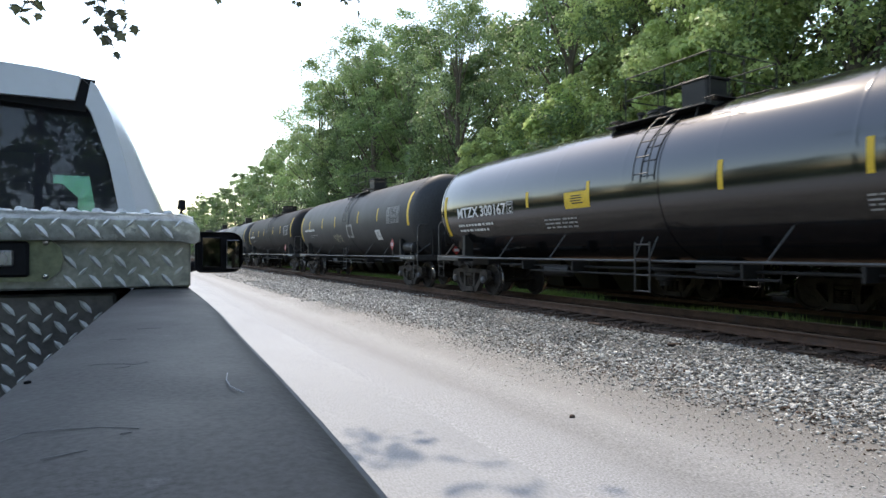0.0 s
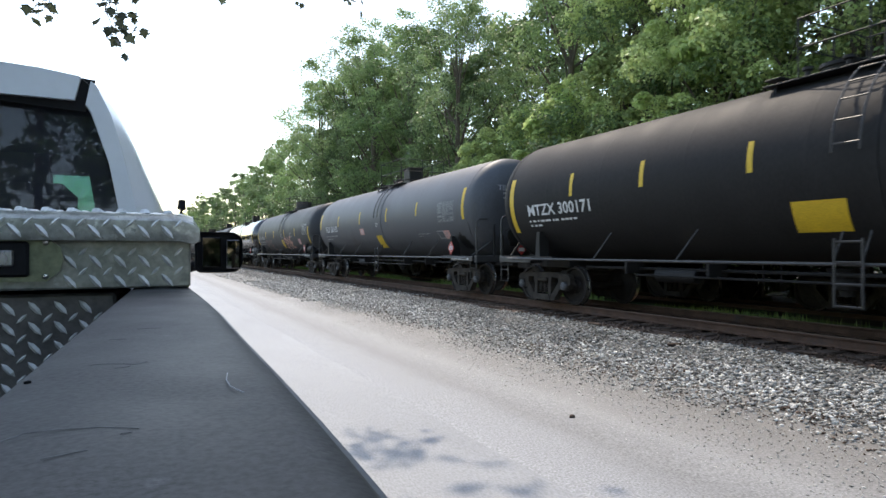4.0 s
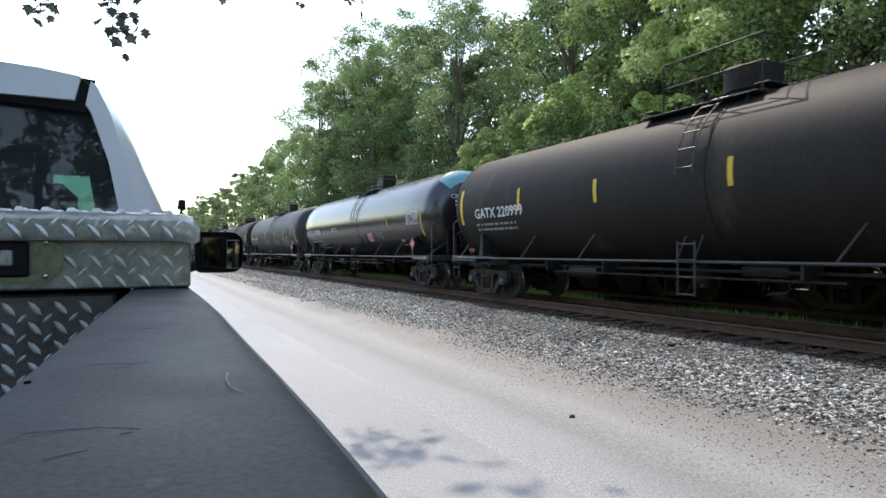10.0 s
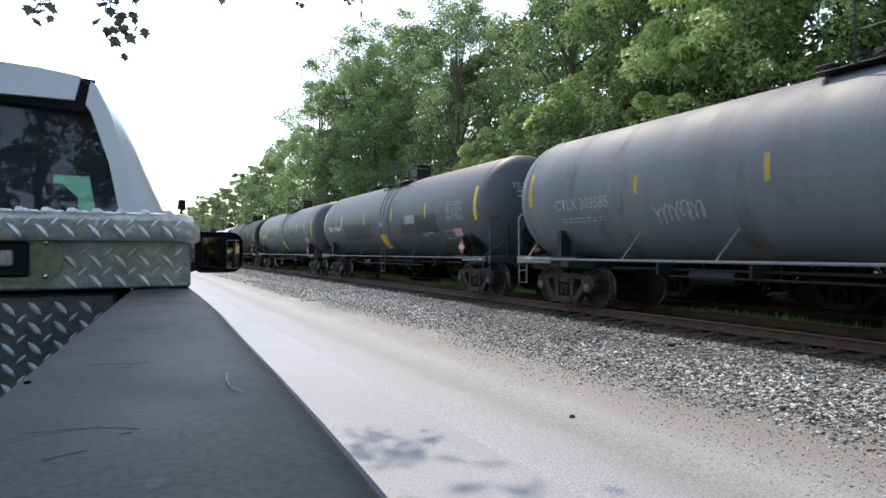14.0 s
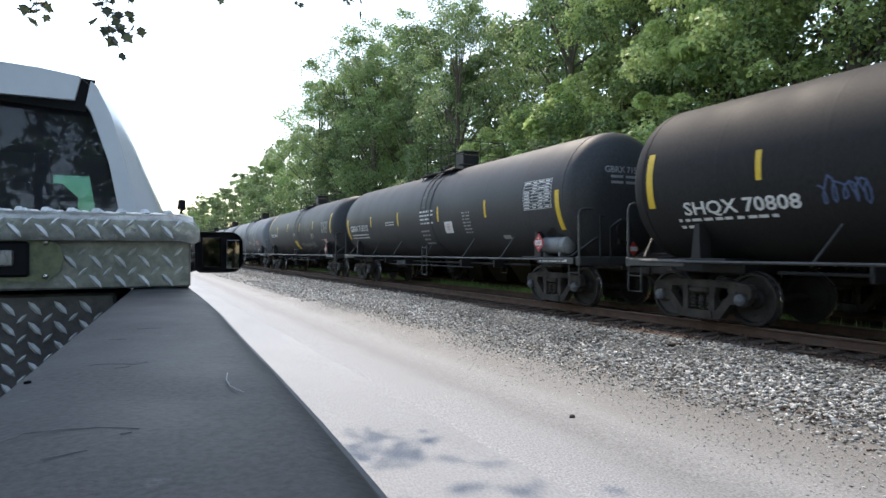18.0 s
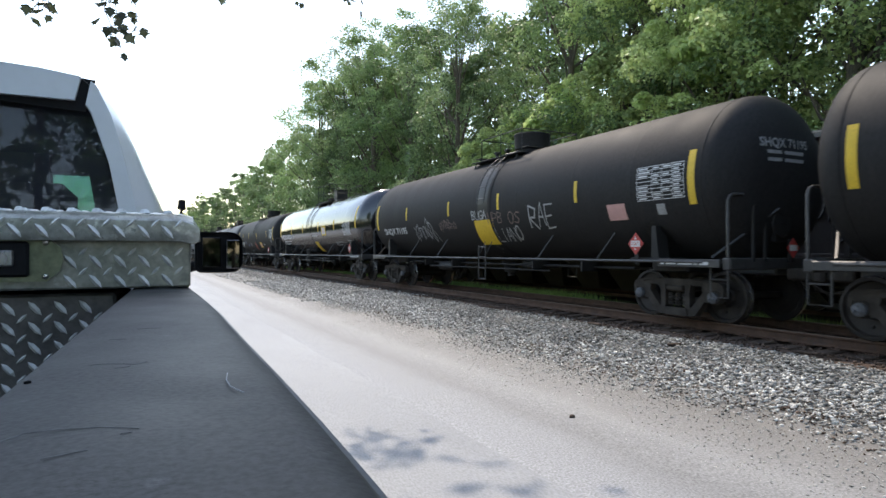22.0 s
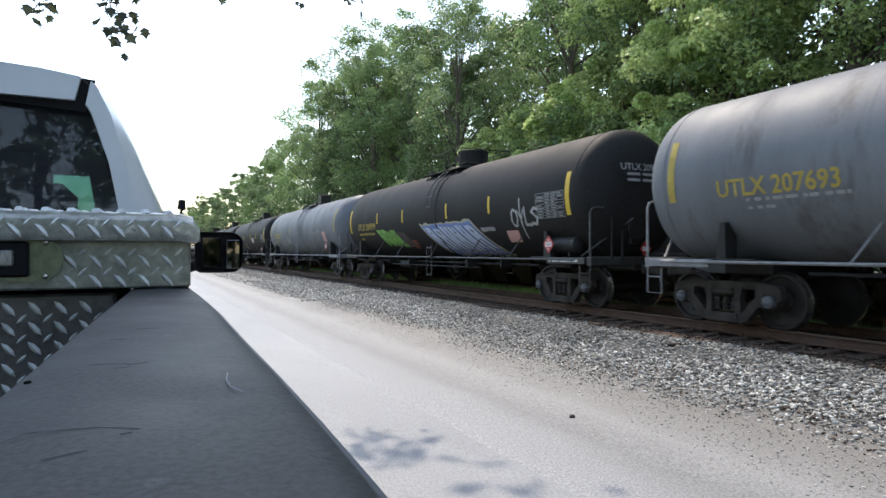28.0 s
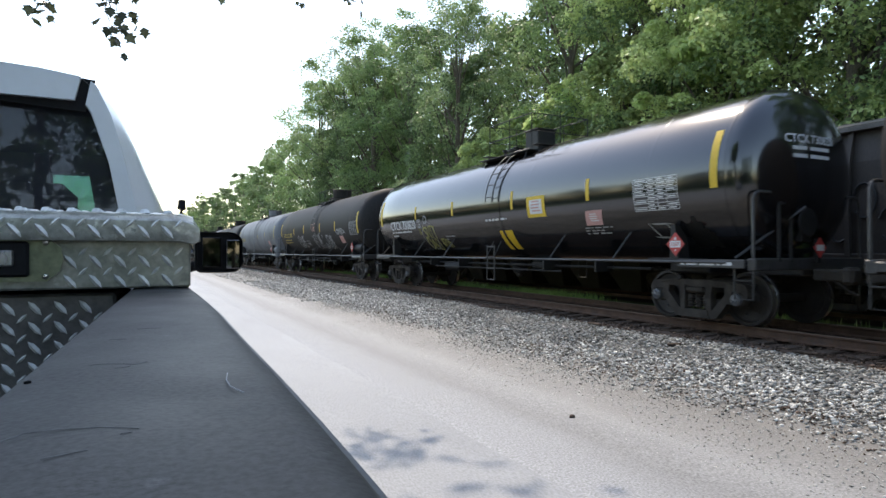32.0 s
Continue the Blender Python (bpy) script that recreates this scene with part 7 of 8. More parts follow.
car = tank_car(-100.33, SATIN, dish=0.6, label="glossy charcoal tank car with a turquoise patch on its end")
marking(car, "CBTX 737020", 7.39, 4.91, 2.16, WHITE, 2.41)
bars(car, 6.82, 5.05, 1.74, 2.05, 2, GREYW, seed=53)
bars(car, 6.25, 4.25, 1.45, 1.69, 3, GREYW, seed=36)
frame_sign(car, 4.51, 4.22, 2.09, 2.40, 0)
stripe(car, -4.52, 2.22, 2.64, 0.1, YELLOW_DIM)
stripe(car, -7.61, 1.82, 2.65, 0.15, YELLOW_DIM)
sign(car, -2.07, -2.64, 1.70, 2.03, PINK, None, RED, (-1.99, -2.55))
data_panel(car, -6.35, -7.42, 2.23, 2.84, WHITE, seed=24)
placard(car, -6.94, 1.55, 0.21, "1267")
bars(car, 2.88, 2.05, 2.21, 2.44, 2, WHITE, seed=99)
bars(car, -3.09, -3.81, 1.78, 2.06, 4, GREYW, seed=50)
sign(car, -5.39, -5.69, 1.63, 1.73, GREYW, None, None, None)
bars(car, -5.33, -5.96, 1.50, 1.56, 1, GREYW, seed=21)
head_marking(car, "CBTX 737020", -0.75, 0.45, 3.05, 0.6, WHITE)
head_patch(car, 0.6)

car = tank_car(-118.53, BLACK_DUSTY, dome="bowl", brake=STEEL_BLACK, label="dusty brown-black tank car with yellow stripes")
marking(car, "GATX 220999", 6.89, 4.51, 2.20, WHITE, 2.47)
bars(car, 6.90, 4.91, 1.82, 2.09, 2, GREYW, seed=98)
stripe(car, 7.66, 2.05, 3.06, 0.15)
stripe(car, 4.67, 2.31, 2.86, 0.1)
stripe(car, 1.81, 2.30, 2.79, 0.1)
stripe(car, -1.45, 2.33, 2.81, 0.1)
stripe(car, -4.34, 2.31, 2.79, 0.1)
stripe(car, -7.66, 2.09, 3.06, 0.15)
data_panel(car, -6.43, -7.50, 2.15, 2.73, GREYW, seed=10)
sign(car, -5.67, -6.27, 1.58, 1.91, PINK, None, None, (-5.59, -6.18))
placard(car, -6.70, 1.46, 0.2, "1993")
bars(car, -4.66, -5.14, 1.73, 2.13, 3, GREYW, seed=18)
head_marking(car, "GATX 220999", -0.75, 0.45, 3.05, 0.62, WHITE)

car = tank_car(-136.55, SLATE, brake=None, label="faded slate-grey tank car with a dark paint patch")
spill(car, -0.6, 0.4, seed=136)
marking(car, "TILX 320172", 6.79, 4.85, 2.26, WHITE, 2.52)
sprayed(car, 5.19, 2.17, 1.57, 2.27, CREAM, "", w=0.03, seed=80)
stripe(car, 7.66, 2.28, 3.14, 0.15)
stripe(car, 4.87, 2.42, 2.94, 0.1)
stripe(car, 1.56, 2.42, 2.93, 0.1)
stripe(car, -1.17, 2.40, 2.89, 0.1)
stripe(car, -4.33, 2.45, 2.90, 0.1)
stripe(car, -7.66, 2.13, 3.10, 0.15)
sign(car, -2.71, -3.50, 2.26, 2.53, PATCH, None, None, None)
sign(car, 0.03, -0.57, 1.43, 1.95, YELLOW, None, None, (0.11, -0.48))
data_panel(car, -5.93, -6.99, 2.23, 2.79, GREYW, seed=80)
frame_sign(car, -5.55, -6.10, 1.64, 1.92, -0.12)
sign(car, -6.05, -6.56, 1.77, 2.06, PINK, None, None, None)
placard(car, -6.92, 1.39, 0.2, "1267")
bars(car, -3.87, -4.86, 1.75, 1.92, 2, GREYW, seed=57)
bars(car, -0.10, -0.42, 2.24, 2.42, 3, WHITE, seed=17)
head_marking(car, "TILX 320172", -0.75, 0.45, 3.05, 0.62, GREYW)

car = tank_car(-154.68, SLATE, label="slate-grey tank car with dark repainted patches")
marking(car, "TILX 191664", 7.01, 5.02, 2.24, WHITE, 2.47)
sign(car, 4.53, 1.03, 1.81, 2.43, PATCH, None, None, None)
sign(car, -3.39, -5.10, 1.91, 2.51, PATCH, None, None, None)
sign(car, -2.12, -3.32, 1.95, 2.26, PATCH, None, None, None)
sign(car, -2.57, -3.40, 2.24, 2.55, GREYW, None, None, None)
stripe(car, 7.66, 2.30, 3.19, 0.15)
stripe(car, 4.88, 2.37, 2.90, 0.1)
stripe(car, 1.77, 2.39, 2.90, 0.1)
stripe(car, -1.29, 2.44, 2.88, 0.1)
stripe(car, -4.31, 2.39, 2.88, 0.1)
stripe(car, -7.66, 2.17, 3.13, 0.15)
sign(car, 0.15, -0.45, 1.42, 1.94, YELLOW, None, None, (0.23, -0.36))
data_panel(car, -5.82, -6.95, 2.23, 2.80, GREYW, seed=17)
frame_sign(car, -5.51, -6.04, 1.67, 1.94, -0.12)
sign(car, -6.14, -6.64, 1.73, 1.98, PINK, None, None, None)
placard(car, -6.86, 1.41, 0.2, "1267")
bars(car, -0.00, -0.36, 2.25, 2.43, 3, WHITE, seed=1)
bars(car, -3.86, -4.70, 1.79, 1.92, 2, WHITE, seed=1)
head_marking(car, "TILX 191664", -0.75, 0.45, 3.05, 0.62, GREYW)

car = tank_car(-172.75, PALE, dish=0.75, tall=True, rails=STEEL_GREY, label="weathered pale grey tank car with faded graffiti")
marking(car, "CTLX 303585", 6.72, 4.98, 2.19, GREYW, 2.43)
bars(car, 6.54, 5.16, 1.89, 2.03, 2, GREYW, seed=27)
sprayed(car, 3.85, 2.55, 1.79, 2.19, SPRAYWHITE, "", w=0.03, seed=28)
sprayed(car, -1.14, -2.29, 1.82, 2.16, CREAM, "", w=0.06, seed=22)
sprayed(car, -2.62, -3.69, 1.77, 2.00, CREAM, "", w=0.06, seed=22)
sprayed(car, -3.75, -4.32, 1.84, 2.52, GREYW, "", w=0.08, seed=38)
stripe(car, 7.66, 2.35, 3.16, 0.15, YELLOW_DIM)
stripe(car, 4.18, 2.38, 2.74, 0.1, YELLOW_DIM)
stripe(car, 1.44, 2.34, 2.78, 0.1, YELLOW_DIM)
stripe(car, -1.55, 2.34, 2.74, 0.1, YELLOW_DIM)
stripe(car, -4.64, 2.28, 2.75, 0.1, YELLOW_DIM)
sign(car, -4.50, -4.95, 1.79, 2.11, PINK, None, RED, None)
sign(car, -5.10, -5.57, 1.82, 2.15, PINK, None, RED, None)
placard(car, -6.38, 1.45, 0.22, "1987")
bars(car, -6.26, -6.53, 2.35, 2.73, 4, GREYW, seed=41)

car = tank_car(-190.92, CHARCOAL, label="dark grey tank car with pale scrawled graffiti")
marking(car, "TILX 195602", 6.91, 4.77, 2.28, WHITE, 2.48)
stripe(car, 7.66, 2.77, 3.91, 0.15)
stripe(car, 4.90, 2.45, 2.92, 0.1)
stripe(car, 1.84, 2.53, 3.04, 0.1)
stripe(car, -1.28, 2.47, 2.95, 0.1)
stripe(car, -4.29, 2.49, 2.95, 0.1)
stripe(car, -7.66, 2.20, 3.18, 0.15)
sign(car, 0.32, -0.28, 1.45, 1.93, YELLOW, None, None, (0.40, -0.19))
sprayed(car, -0.99, -4.24, 1.52, 1.84, GREYW, "", w=0.03, seed=26)
sprayed(car, -3.67, -4.39, 1.98, 2.31, CREAM, "", w=0.03, seed=70)
sign(car, -2.59, -3.66, 2.24, 2.59, PATCH, None, None, None)
data_panel(car, -6.00, -7.15, 2.25, 2.80, GREYW, seed=87)
frame_sign(car, -5.59, -6.07, 1.65, 1.91, -0.12)
sign(car, -6.11, -6.56, 1.68, 1.93, PINK, None, None, None)
placard(car, -6.87, 1.39, 0.2, "1267")
head_marking(car, "TILX 195602", -0.75, 0.45, 3.05, 0.62, GREYW)
bars(car, 0.19, -0.17, 2.22, 2.39, 3, WHITE, seed=81)

car = tank_car(-209.13, CHARCOAL, brake=STEEL_GREY, dish=0.6, label="charcoal tank car with bold white marks")
marking(car, "GBRX 715313", 7.35, 5.10, 2.14, WHITE, 2.39)
bars(car, 7.27, 5.24, 1.81, 2.05, 2, WHITE, seed=27)
stripe(car, 7.66, 1.81, 2.68, 0.15)
stripe(car, 4.68, 2.28, 2.69, 0.1)
stripe(car, 1.83, 2.22, 2.70, 0.1)
stripe(car, -1.50, 2.23, 2.70, 0.1)
stripe(car, -4.43, 2.21, 2.69, 0.1)
stripe(car, -7.66, 1.77, 2.68, 0.15)
sign(car, -1.89, -2.41, 1.85, 2.20, WHITE, None, PINK, (-1.81, -2.32))
data_panel(car, -6.32, -7.44, 2.29, 2.98, WHITE, seed=24)
bars(car, -0.13, -1.18, 2.15, 2.66, 4, WHITE, seed=89)
bars(car, -0.02, -0.65, 1.49, 2.02, 4, GREYW, seed=26)
bars(car, -3.09, -3.55, 1.79, 2.46, 7, GREYW, seed=50)
bars(car, 3.08, 2.23, 2.24, 2.42, 2, WHITE, seed=39)
placard(car, -6.95, 1.48, 0.21, "1267")
sign(car, -4.99, -5.34, 1.61, 1.71, GREYW, None, None, None)
head_marking(car, "GBRX 715313", -0.75, 0.45, 3.05, 0.6, GREYW)

car = tank_car(-227.27, BLACK_MATT, dome="bowl", guard=False, label="matt black tank car with small coloured graffiti")
marking(car, "SHQX 70808", 6.95, 4.81, 1.91, WHITE, 2.13)
bars(car, 7.12, 5.18, 1.65, 1.88, 2, WHITE, seed=3)
stripe(car, 7.66, 2.07, 3.08, 0.15)
stripe(car, 5.43, 2.37, 2.84, 0.1)
stripe(car, 2.33, 2.37, 2.86, 0.1)
stripe(car, -1.37, 2.34, 2.79, 0.1)
stripe(car, -5.41, 2.35, 2.82, 0.1)
stripe(car, -7.66, 2.08, 3.04, 0.15)
sprayed(car, 4.59, 3.73, 1.89, 2.32, BOXBLUE, "", w=0.035, seed=47)
sprayed(car, 3.49, 2.24, 1.70, 1.99, BOXBLUE, "", w=0.03, seed=54)
sprayed(car, 2.08, 1.29, 1.58, 2.06, SPRAYWHITE, "", w=0.035, seed=22)
sprayed(car, 0.14, -0.75, 1.47, 2.05, REDSPRAY, "", w=0.06, seed=19)
sign(car, -2.20, -3.06, 1.62, 2.00, YELLOW, SALMON, None, (-2.12, -2.97))
data_panel(car, -6.42, -7.57, 2.22, 2.86, WHITE, seed=34)
placard(car, -6.32, 1.41, 0.2, "1267")
bars(car, -3.55, -4.34, 1.79, 1.90, 2, WHITE, seed=9)
sprayed(car, -6.59, -6.75, 1.89, 2.14, SPRAYWHITE, "", w=0.025, seed=43)
sign(car, -6.90, -7.08, 1.98, 2.14, GREYW, None, None, None)
head_marking(car, "SHQX 70808", -0.75, 0.45, 3.05, 0.62, WHITE)

car = tank_car(-245.47, BLACK_GLOSS, dish=0.6, ladder_y=0.3, label="glossy black jacketed tank car with yellow stickers")
marking(car, "CTCX 302851", 6.91, 4.76, 2.07, WHITE, 2.33)
bars(car, 6.90, 5.08, 1.71, 1.98, 2, WHITE, seed=39)
frame_sign(car, 4.47, 4.14, 2.08, 2.36, 0)
stripe(car, 7.66, 2.28, 3.04, 0.15)
stripe(car, 4.59, 2.33, 2.84, 0.1)
stripe(car, 1.80, 2.36, 2.83, 0.1)
stripe(car, -1.54, 2.34, 2.84, 0.1)
stripe(car, -4.41, 2.34, 2.82, 0.1)
stripe(car, -7.66, 2.32, 3.28, 0.15)
sign(car, -2.19, -2.93, 2.11, 2.58, YELLOW, WHITE, PINK, None)
sign(car, -0.33, -0.93, 1.30, 1.81, YELLOW, None, None, (-0.25, -0.84))
data_panel(car, -5.80, -6.87, 2.04, 2.64, WHITE, seed=78)
frame_sign(car, -6.04, -6.43, 1.52, 1.81, -0.2)
placard(car, -6.85, 1.42, 0.2, "1267")
bars(car, -0.13, -1.23, 2.08, 2.19, 1, WHITE, seed=76)
bars(car, 2.72, 2.15, 1.63, 1.81, 3, GREYW, seed=1)
bars(car, -4.10, -5.02, 1.57, 1.77, 3, GREYW, seed=77)
head_marking(car, "CTCX 302851", -0.75, 0.45, 3.05, 0.6, WHITE)

car = tank_car(-263.58, BLACK_MATT, dome="bowl", guard=False, label="matt black tank car with white graffiti")
spill(car, -0.55, 0.55, seed=263)
marking(car, "SHQX 71195", 7.05, 4.94, 1.92, WHITE, 2.14)
sprayed(car, 4.37, 2.56, 1.62, 2.36, SPRAYWHITE, "", w=0.035, seed=87)
sprayed(car, 2.35, 1.05, 1.9, 2.28, FADEDSALMON, "", w=0.03, seed=91)
sprayed(car, 0.1, -0.72, 2.18, 2.43, SPRAYWHITE, "BUGA", w=0.032, seed=44, off=0.012)
sprayed(car, -0.95, -2.15, 1.56, 1.9, GREYW, "LIANO", w=0.034, seed=9)
sprayed(car, -0.74, -1.5, 2.02, 2.32, FADEDSALMON, "MPB", w=0.03, seed=40)
sprayed(car, -1.76, -2.32, 2.02, 2.3, FADEDSALMON, "OS", w=0.03, seed=41)
sprayed(car, -2.7, -3.7, 1.85, 2.4, GREYW, "RAE", w=0.04, seed=46)
stripe(car, 7.66, 2.12, 3.07, 0.15)
stripe(car, 4.77, 2.38, 2.82, 0.1)
stripe(car, 1.53, 2.36, 2.80, 0.1)
stripe(car, -1.34, 2.38, 2.81, 0.1)
stripe(car, -4.55, 2.34, 2.81, 0.1)
stripe(car, -7.66, 2.09, 3.04, 0.15)
sign(car, 0.01, -0.98, 1.47, 2.15, YELLOW, None, None, (0.09, -0.89))
data_panel(car, -6.38, -7.50, 2.23, 2.86, WHITE, seed=40)
sign(car, -5.50, -6.01, 1.90, 2.22, PINK, None, None, None)
sign(car, -6.82, -7.02, 1.95, 2.15, GREYW, None, None, None)
placard(car, -6.34, 1.42, 0.2, "1267")
head_marking(car, "SHQX 71195", -0.75, 0.45, 3.05, 0.62, GREYW)

car = tank_car(-281.55, BLACK_MATT, brake=BOXBLUE, guard=False, label="matt black tank car covered in white graffiti")
marking(car, "UTLX 208672", 6.78, 4.63, 2.14, YELLOW_DIM, 2.42)
bars(car, 6.77, 4.87, 1.82, 2.10, 2, YELLOW_DIM, seed=62)
stripe(car, 7.66, 2.11, 2.98, 0.15)
stripe(car, 4.19, 2.31, 2.72, 0.1)
stripe(car, 1.72, 2.31, 2.76, 0.1)
stripe(car, -1.57, 2.25, 2.73, 0.1)
stripe(car, -4.23, 2.25, 2.75, 0.1)
stripe(car, -7.66, 2.05, 3.05, 0.15)
sprayed(car, 3.51, 1.27, 1.57, 2.37, SPRAYWHITE, "", w=0.05, seed=90)
sprayed(car, 3.31, 1.41, 1.60, 2.32, SPRAYWHITE, "", w=0.04, seed=41)
sprayed(car, 0.35, -0.38, 1.84, 2.29, SPRAYWHITE, "", w=0.04, seed=24)
sprayed(car, -0.33, -2.36, 1.41, 2.28, SPRAYWHITE, "", w=0.035, seed=62)
sprayed(car, -3.20, -4.32, 2.00, 2.28, SPRAYWHITE, "EMPTY", w=0.035, seed=61)
sprayed(car, -2.80, -3.53, 1.72, 1.87, SPRAYWHITE, "", w=0.025, seed=91)
sprayed(car, -3.54, -4.79, 1.33, 1.76, SPRAYWHITE, "BEND", w=0.07, seed=23)
sprayed(car, -4.96, -5.19, 1.87, 2.12, SPRAYWHITE, "", w=0.035, seed=8)
sprayed(car, -5.78, -6.83, 1.58, 2.10, SPRAYWHITE, "BEND", w=0.07, seed=33)
sign(car, -2.41, -3.20, 2.04, 2.33, YELLOW, PINK, None, None)
sign(car, -4.99, -5.51, 1.57, 1.85, PINK, None, None, (-4.91, -5.42))
data_panel(car, -6.42, -7.53, 2.06, 2.57, GREYW, seed=3)
placard(car, -6.81, 1.46, 0.2, "1267")
head_marking(car, "UTLX 208672", -0.75, 0.45, 3.05, 0.75, YELLOW_DIM)

car = tank_car(-300.05, BLACK_MATT, guard=False, label="plain matt black tank car with yellow marks")
marking(car, "UTLX 208858", 6.80, 4.56, 2.15, YELLOW_DIM, 2.41)
bars(car, 6.73, 5.00, 1.76, 2.08, 2, YELLOW_DIM, seed=96)
stripe(car, 7.66, 2.12, 3.04, 0.15)
stripe(car, 4.39, 2.33, 2.76, 0.1)
stripe(car, 1.82, 2.29, 2.75, 0.1)
stripe(car, -1.65, 2.26, 2.76, 0.1)
stripe(car, -4.19, 2.28, 2.78, 0.1)
stripe(car, -7.66, 2.06, 3.05, 0.15)
sign(car, -2.34, -3.10, 2.03, 2.40, PINK, WHITE, None, None)
data_panel(car, -6.43, -7.49, 2.03, 2.61, GREYW, seed=46)
placard(car, -6.94, 1.47, 0.2, "1267")
bars(car, 1.56, 0.72, 1.55, 2.07, 4, YELLOW_DIM, seed=52)
head_marking(car, "UTLX 208858", -0.75, 0.45, 3.05, 0.75, YELLOW_DIM)

car = tank_car(-318.23, PALE, dish=0.75, tall=True, rails=STEEL_GREY, guard=False, label="weathered pale grey tank car with faded yellow marks")
marking(car, "UTLX 208521", 6.64, 4.58, 2.16, YELLOW_DIM, 2.51)
bars(car, 6.69, 5.23, 1.72, 2.06, 2, YELLOW_DIM, seed=3)
sprayed(car, 4.52, 3.28, 1.55, 2.05, GREYW, "", w=0.05, seed=71)
sprayed(car, 3.04, 1.84, 1.74, 2.28, SPRAYWHITE, "", w=0.06, seed=54)
stripe(car, 7.66, 2.23, 3.13, 0.15, YELLOW_DIM)
stripe(car, 4.37, 2.37, 2.76, 0.1, YELLOW_DIM)
stripe(car, 1.76, 2.30, 2.75, 0.1, YELLOW_DIM)
stripe(car, -7.67, 2.2, 3.4, 0.17, YELLOW_DIM)
placard(car, -6.3, 1.55, 0.2, "1267")
sprayed(car, -2.6, -5.2, 1.8, 2.5, GREYW, "", w=0.06, seed=12)
sign(car, -5.4, -6.0, 1.8, 2.3, PINK)

car = tank_car(-336.20, BLACK_MATT, dome="bowl", brake=STEEL_BLACK, guard=False, label="matt black tank car with green and blue graffiti pieces")
marking(car, "UTLX 209399", 6.71, 4.57, 2.17, YELLOW_DIM, 2.43)
bars(car, 6.66, 4.78, 1.70, 2.10, 2, YELLOW_DIM, seed=47)
piece(car, 4.6, 2.75, 1.4, 2.15, 0.8, None, GREEN, 4, seed=5)
piece(car, 2.75, 1.95, 1.42, 2.05, 0.75, None, DULLRED, 2, seed=8)
sprayed(car, 2.1, 1.1, 1.35, 1.75, REDSPRAY, "", w=0.05, seed=49)
piece(car, 0.1, -3.1, 1.23, 2.1, 1.0, BLUE, PALEBLUE, 6, seed=12, halo=CREAM)
stripe(car, 7.66, 2.08, 3.07, 0.15)
stripe(car, 4.33, 2.37, 2.79, 0.1)
stripe(car, 1.76, 2.31, 2.77, 0.1)
stripe(car, -1.71, 2.29, 2.76, 0.1)
stripe(car, -4.27, 2.31, 2.78, 0.1)
stripe(car, -7.66, 2.09, 3.06, 0.15)
sprayed(car, -5.32, -6.50, 1.93, 2.34, SPRAYWHITE, "OYLS", w=0.06, seed=75)
sprayed(car, -5.69, -5.80, 1.59, 2.52, SPRAYWHITE, "I", w=0.05, seed=2)
sprayed(car, -3.61, -4.42, 1.82, 1.96, SPRAYWHITE, "", w=0.03, seed=58)
data_panel(car, -6.46, -7.53, 2.06, 2.65, GREYW, seed=6)
sign(car, -4.89, -5.45, 1.52, 1.82, PINK, None, None, (-4.81, -5.36))
placard(car, -6.97, 1.44, 0.2, "1267")
head_marking(car, "UTLX 209399", -0.75, 0.45, 3.05, 0.75, GREYW)

car = tank_car(-354.48, PALE, dome="bowl", dish=0.75, tall=True, rails=STEEL_GREY, brake=STEEL_GREY, guard=False, label="weathered pale grey tank car with a grey air reservoir")
marking(car, "UTLX 207693", 6.72, 4.72, 2.16, YELLOW_DIM, 2.44)
bars(car, 6.2, 4.6, 1.9, 2.15, 2, GREYW)
stripe(car, 7.66, 2.14, 3.23, 0.15, YELLOW_DIM)
stripe(car, -1.46, 2.35, 2.64, 0.1, YELLOW_DIM)
stripe(car, -4.32, 2.37, 2.76, 0.1, YELLOW_DIM)
stripe(car, -7.66, 2.13, 3.10, 0.15, YELLOW_DIM)
sign(car, -5.31, -5.88, 1.75, 2.06, PINK, None, RED, None)
data_panel(car, -6.17, -7.26, 2.18, 2.70, PATCH, seed=91)
placard(car, -6.79, 1.47, 0.21, "1267")

car = tank_car(-372.40, BLACK_DUSTY, dome="bowl", brake=STEEL_BLACK, guard=False, label="brown-black tank car with rows of white graffiti")
marking(car, "UTLX 212078", 6.89, 4.68, 2.16, YELLOW_DIM, 2.41)
bars(car, 6.88, 5.09, 1.77, 2.07, 2, YELLOW_DIM, seed=24)
sprayed(car, 3.36, 1.88, 1.55, 2.17, SPRAYWHITE, "KEOOME", w=0.036, seed=1, off=0.008, lean=-0.8)
sprayed(car, 1.66, 1.02, 1.65, 1.91, SPRAYWHITE, "LAW", w=0.035, seed=2, off=0.008)
sprayed(car, -0.09, -1.67, 1.48, 2.19, SPRAYWHITE, "KEOOME", w=0.036, seed=3, off=0.008, lean=-0.8)
sprayed(car, -1.76, -2.34, 1.46, 1.70, SPRAYWHITE, "LAW", w=0.04, seed=4, off=0.008)
sprayed(car, -2.50, -3.61, 1.44, 2.08, SPRAYWHITE, "KEOOME", w=0.036, seed=5, off=0.008, lean=-0.8)
sprayed(car, -1.77, -1.91, 1.98, 2.12, SPRAYWHITE, "II", w=0.035, seed=5, off=0.008)
sprayed(car, 0.04, -0.66, 2.39, 2.78, SALMON, "KINE", w=0.028, seed=6, off=0.008)
sprayed(car, -4.43, -5.82, 2.05, 2.38, SPRAYWHITE, "", w=0.04, seed=80)
stripe(car, 7.66, 2.26, 3.06, 0.15)
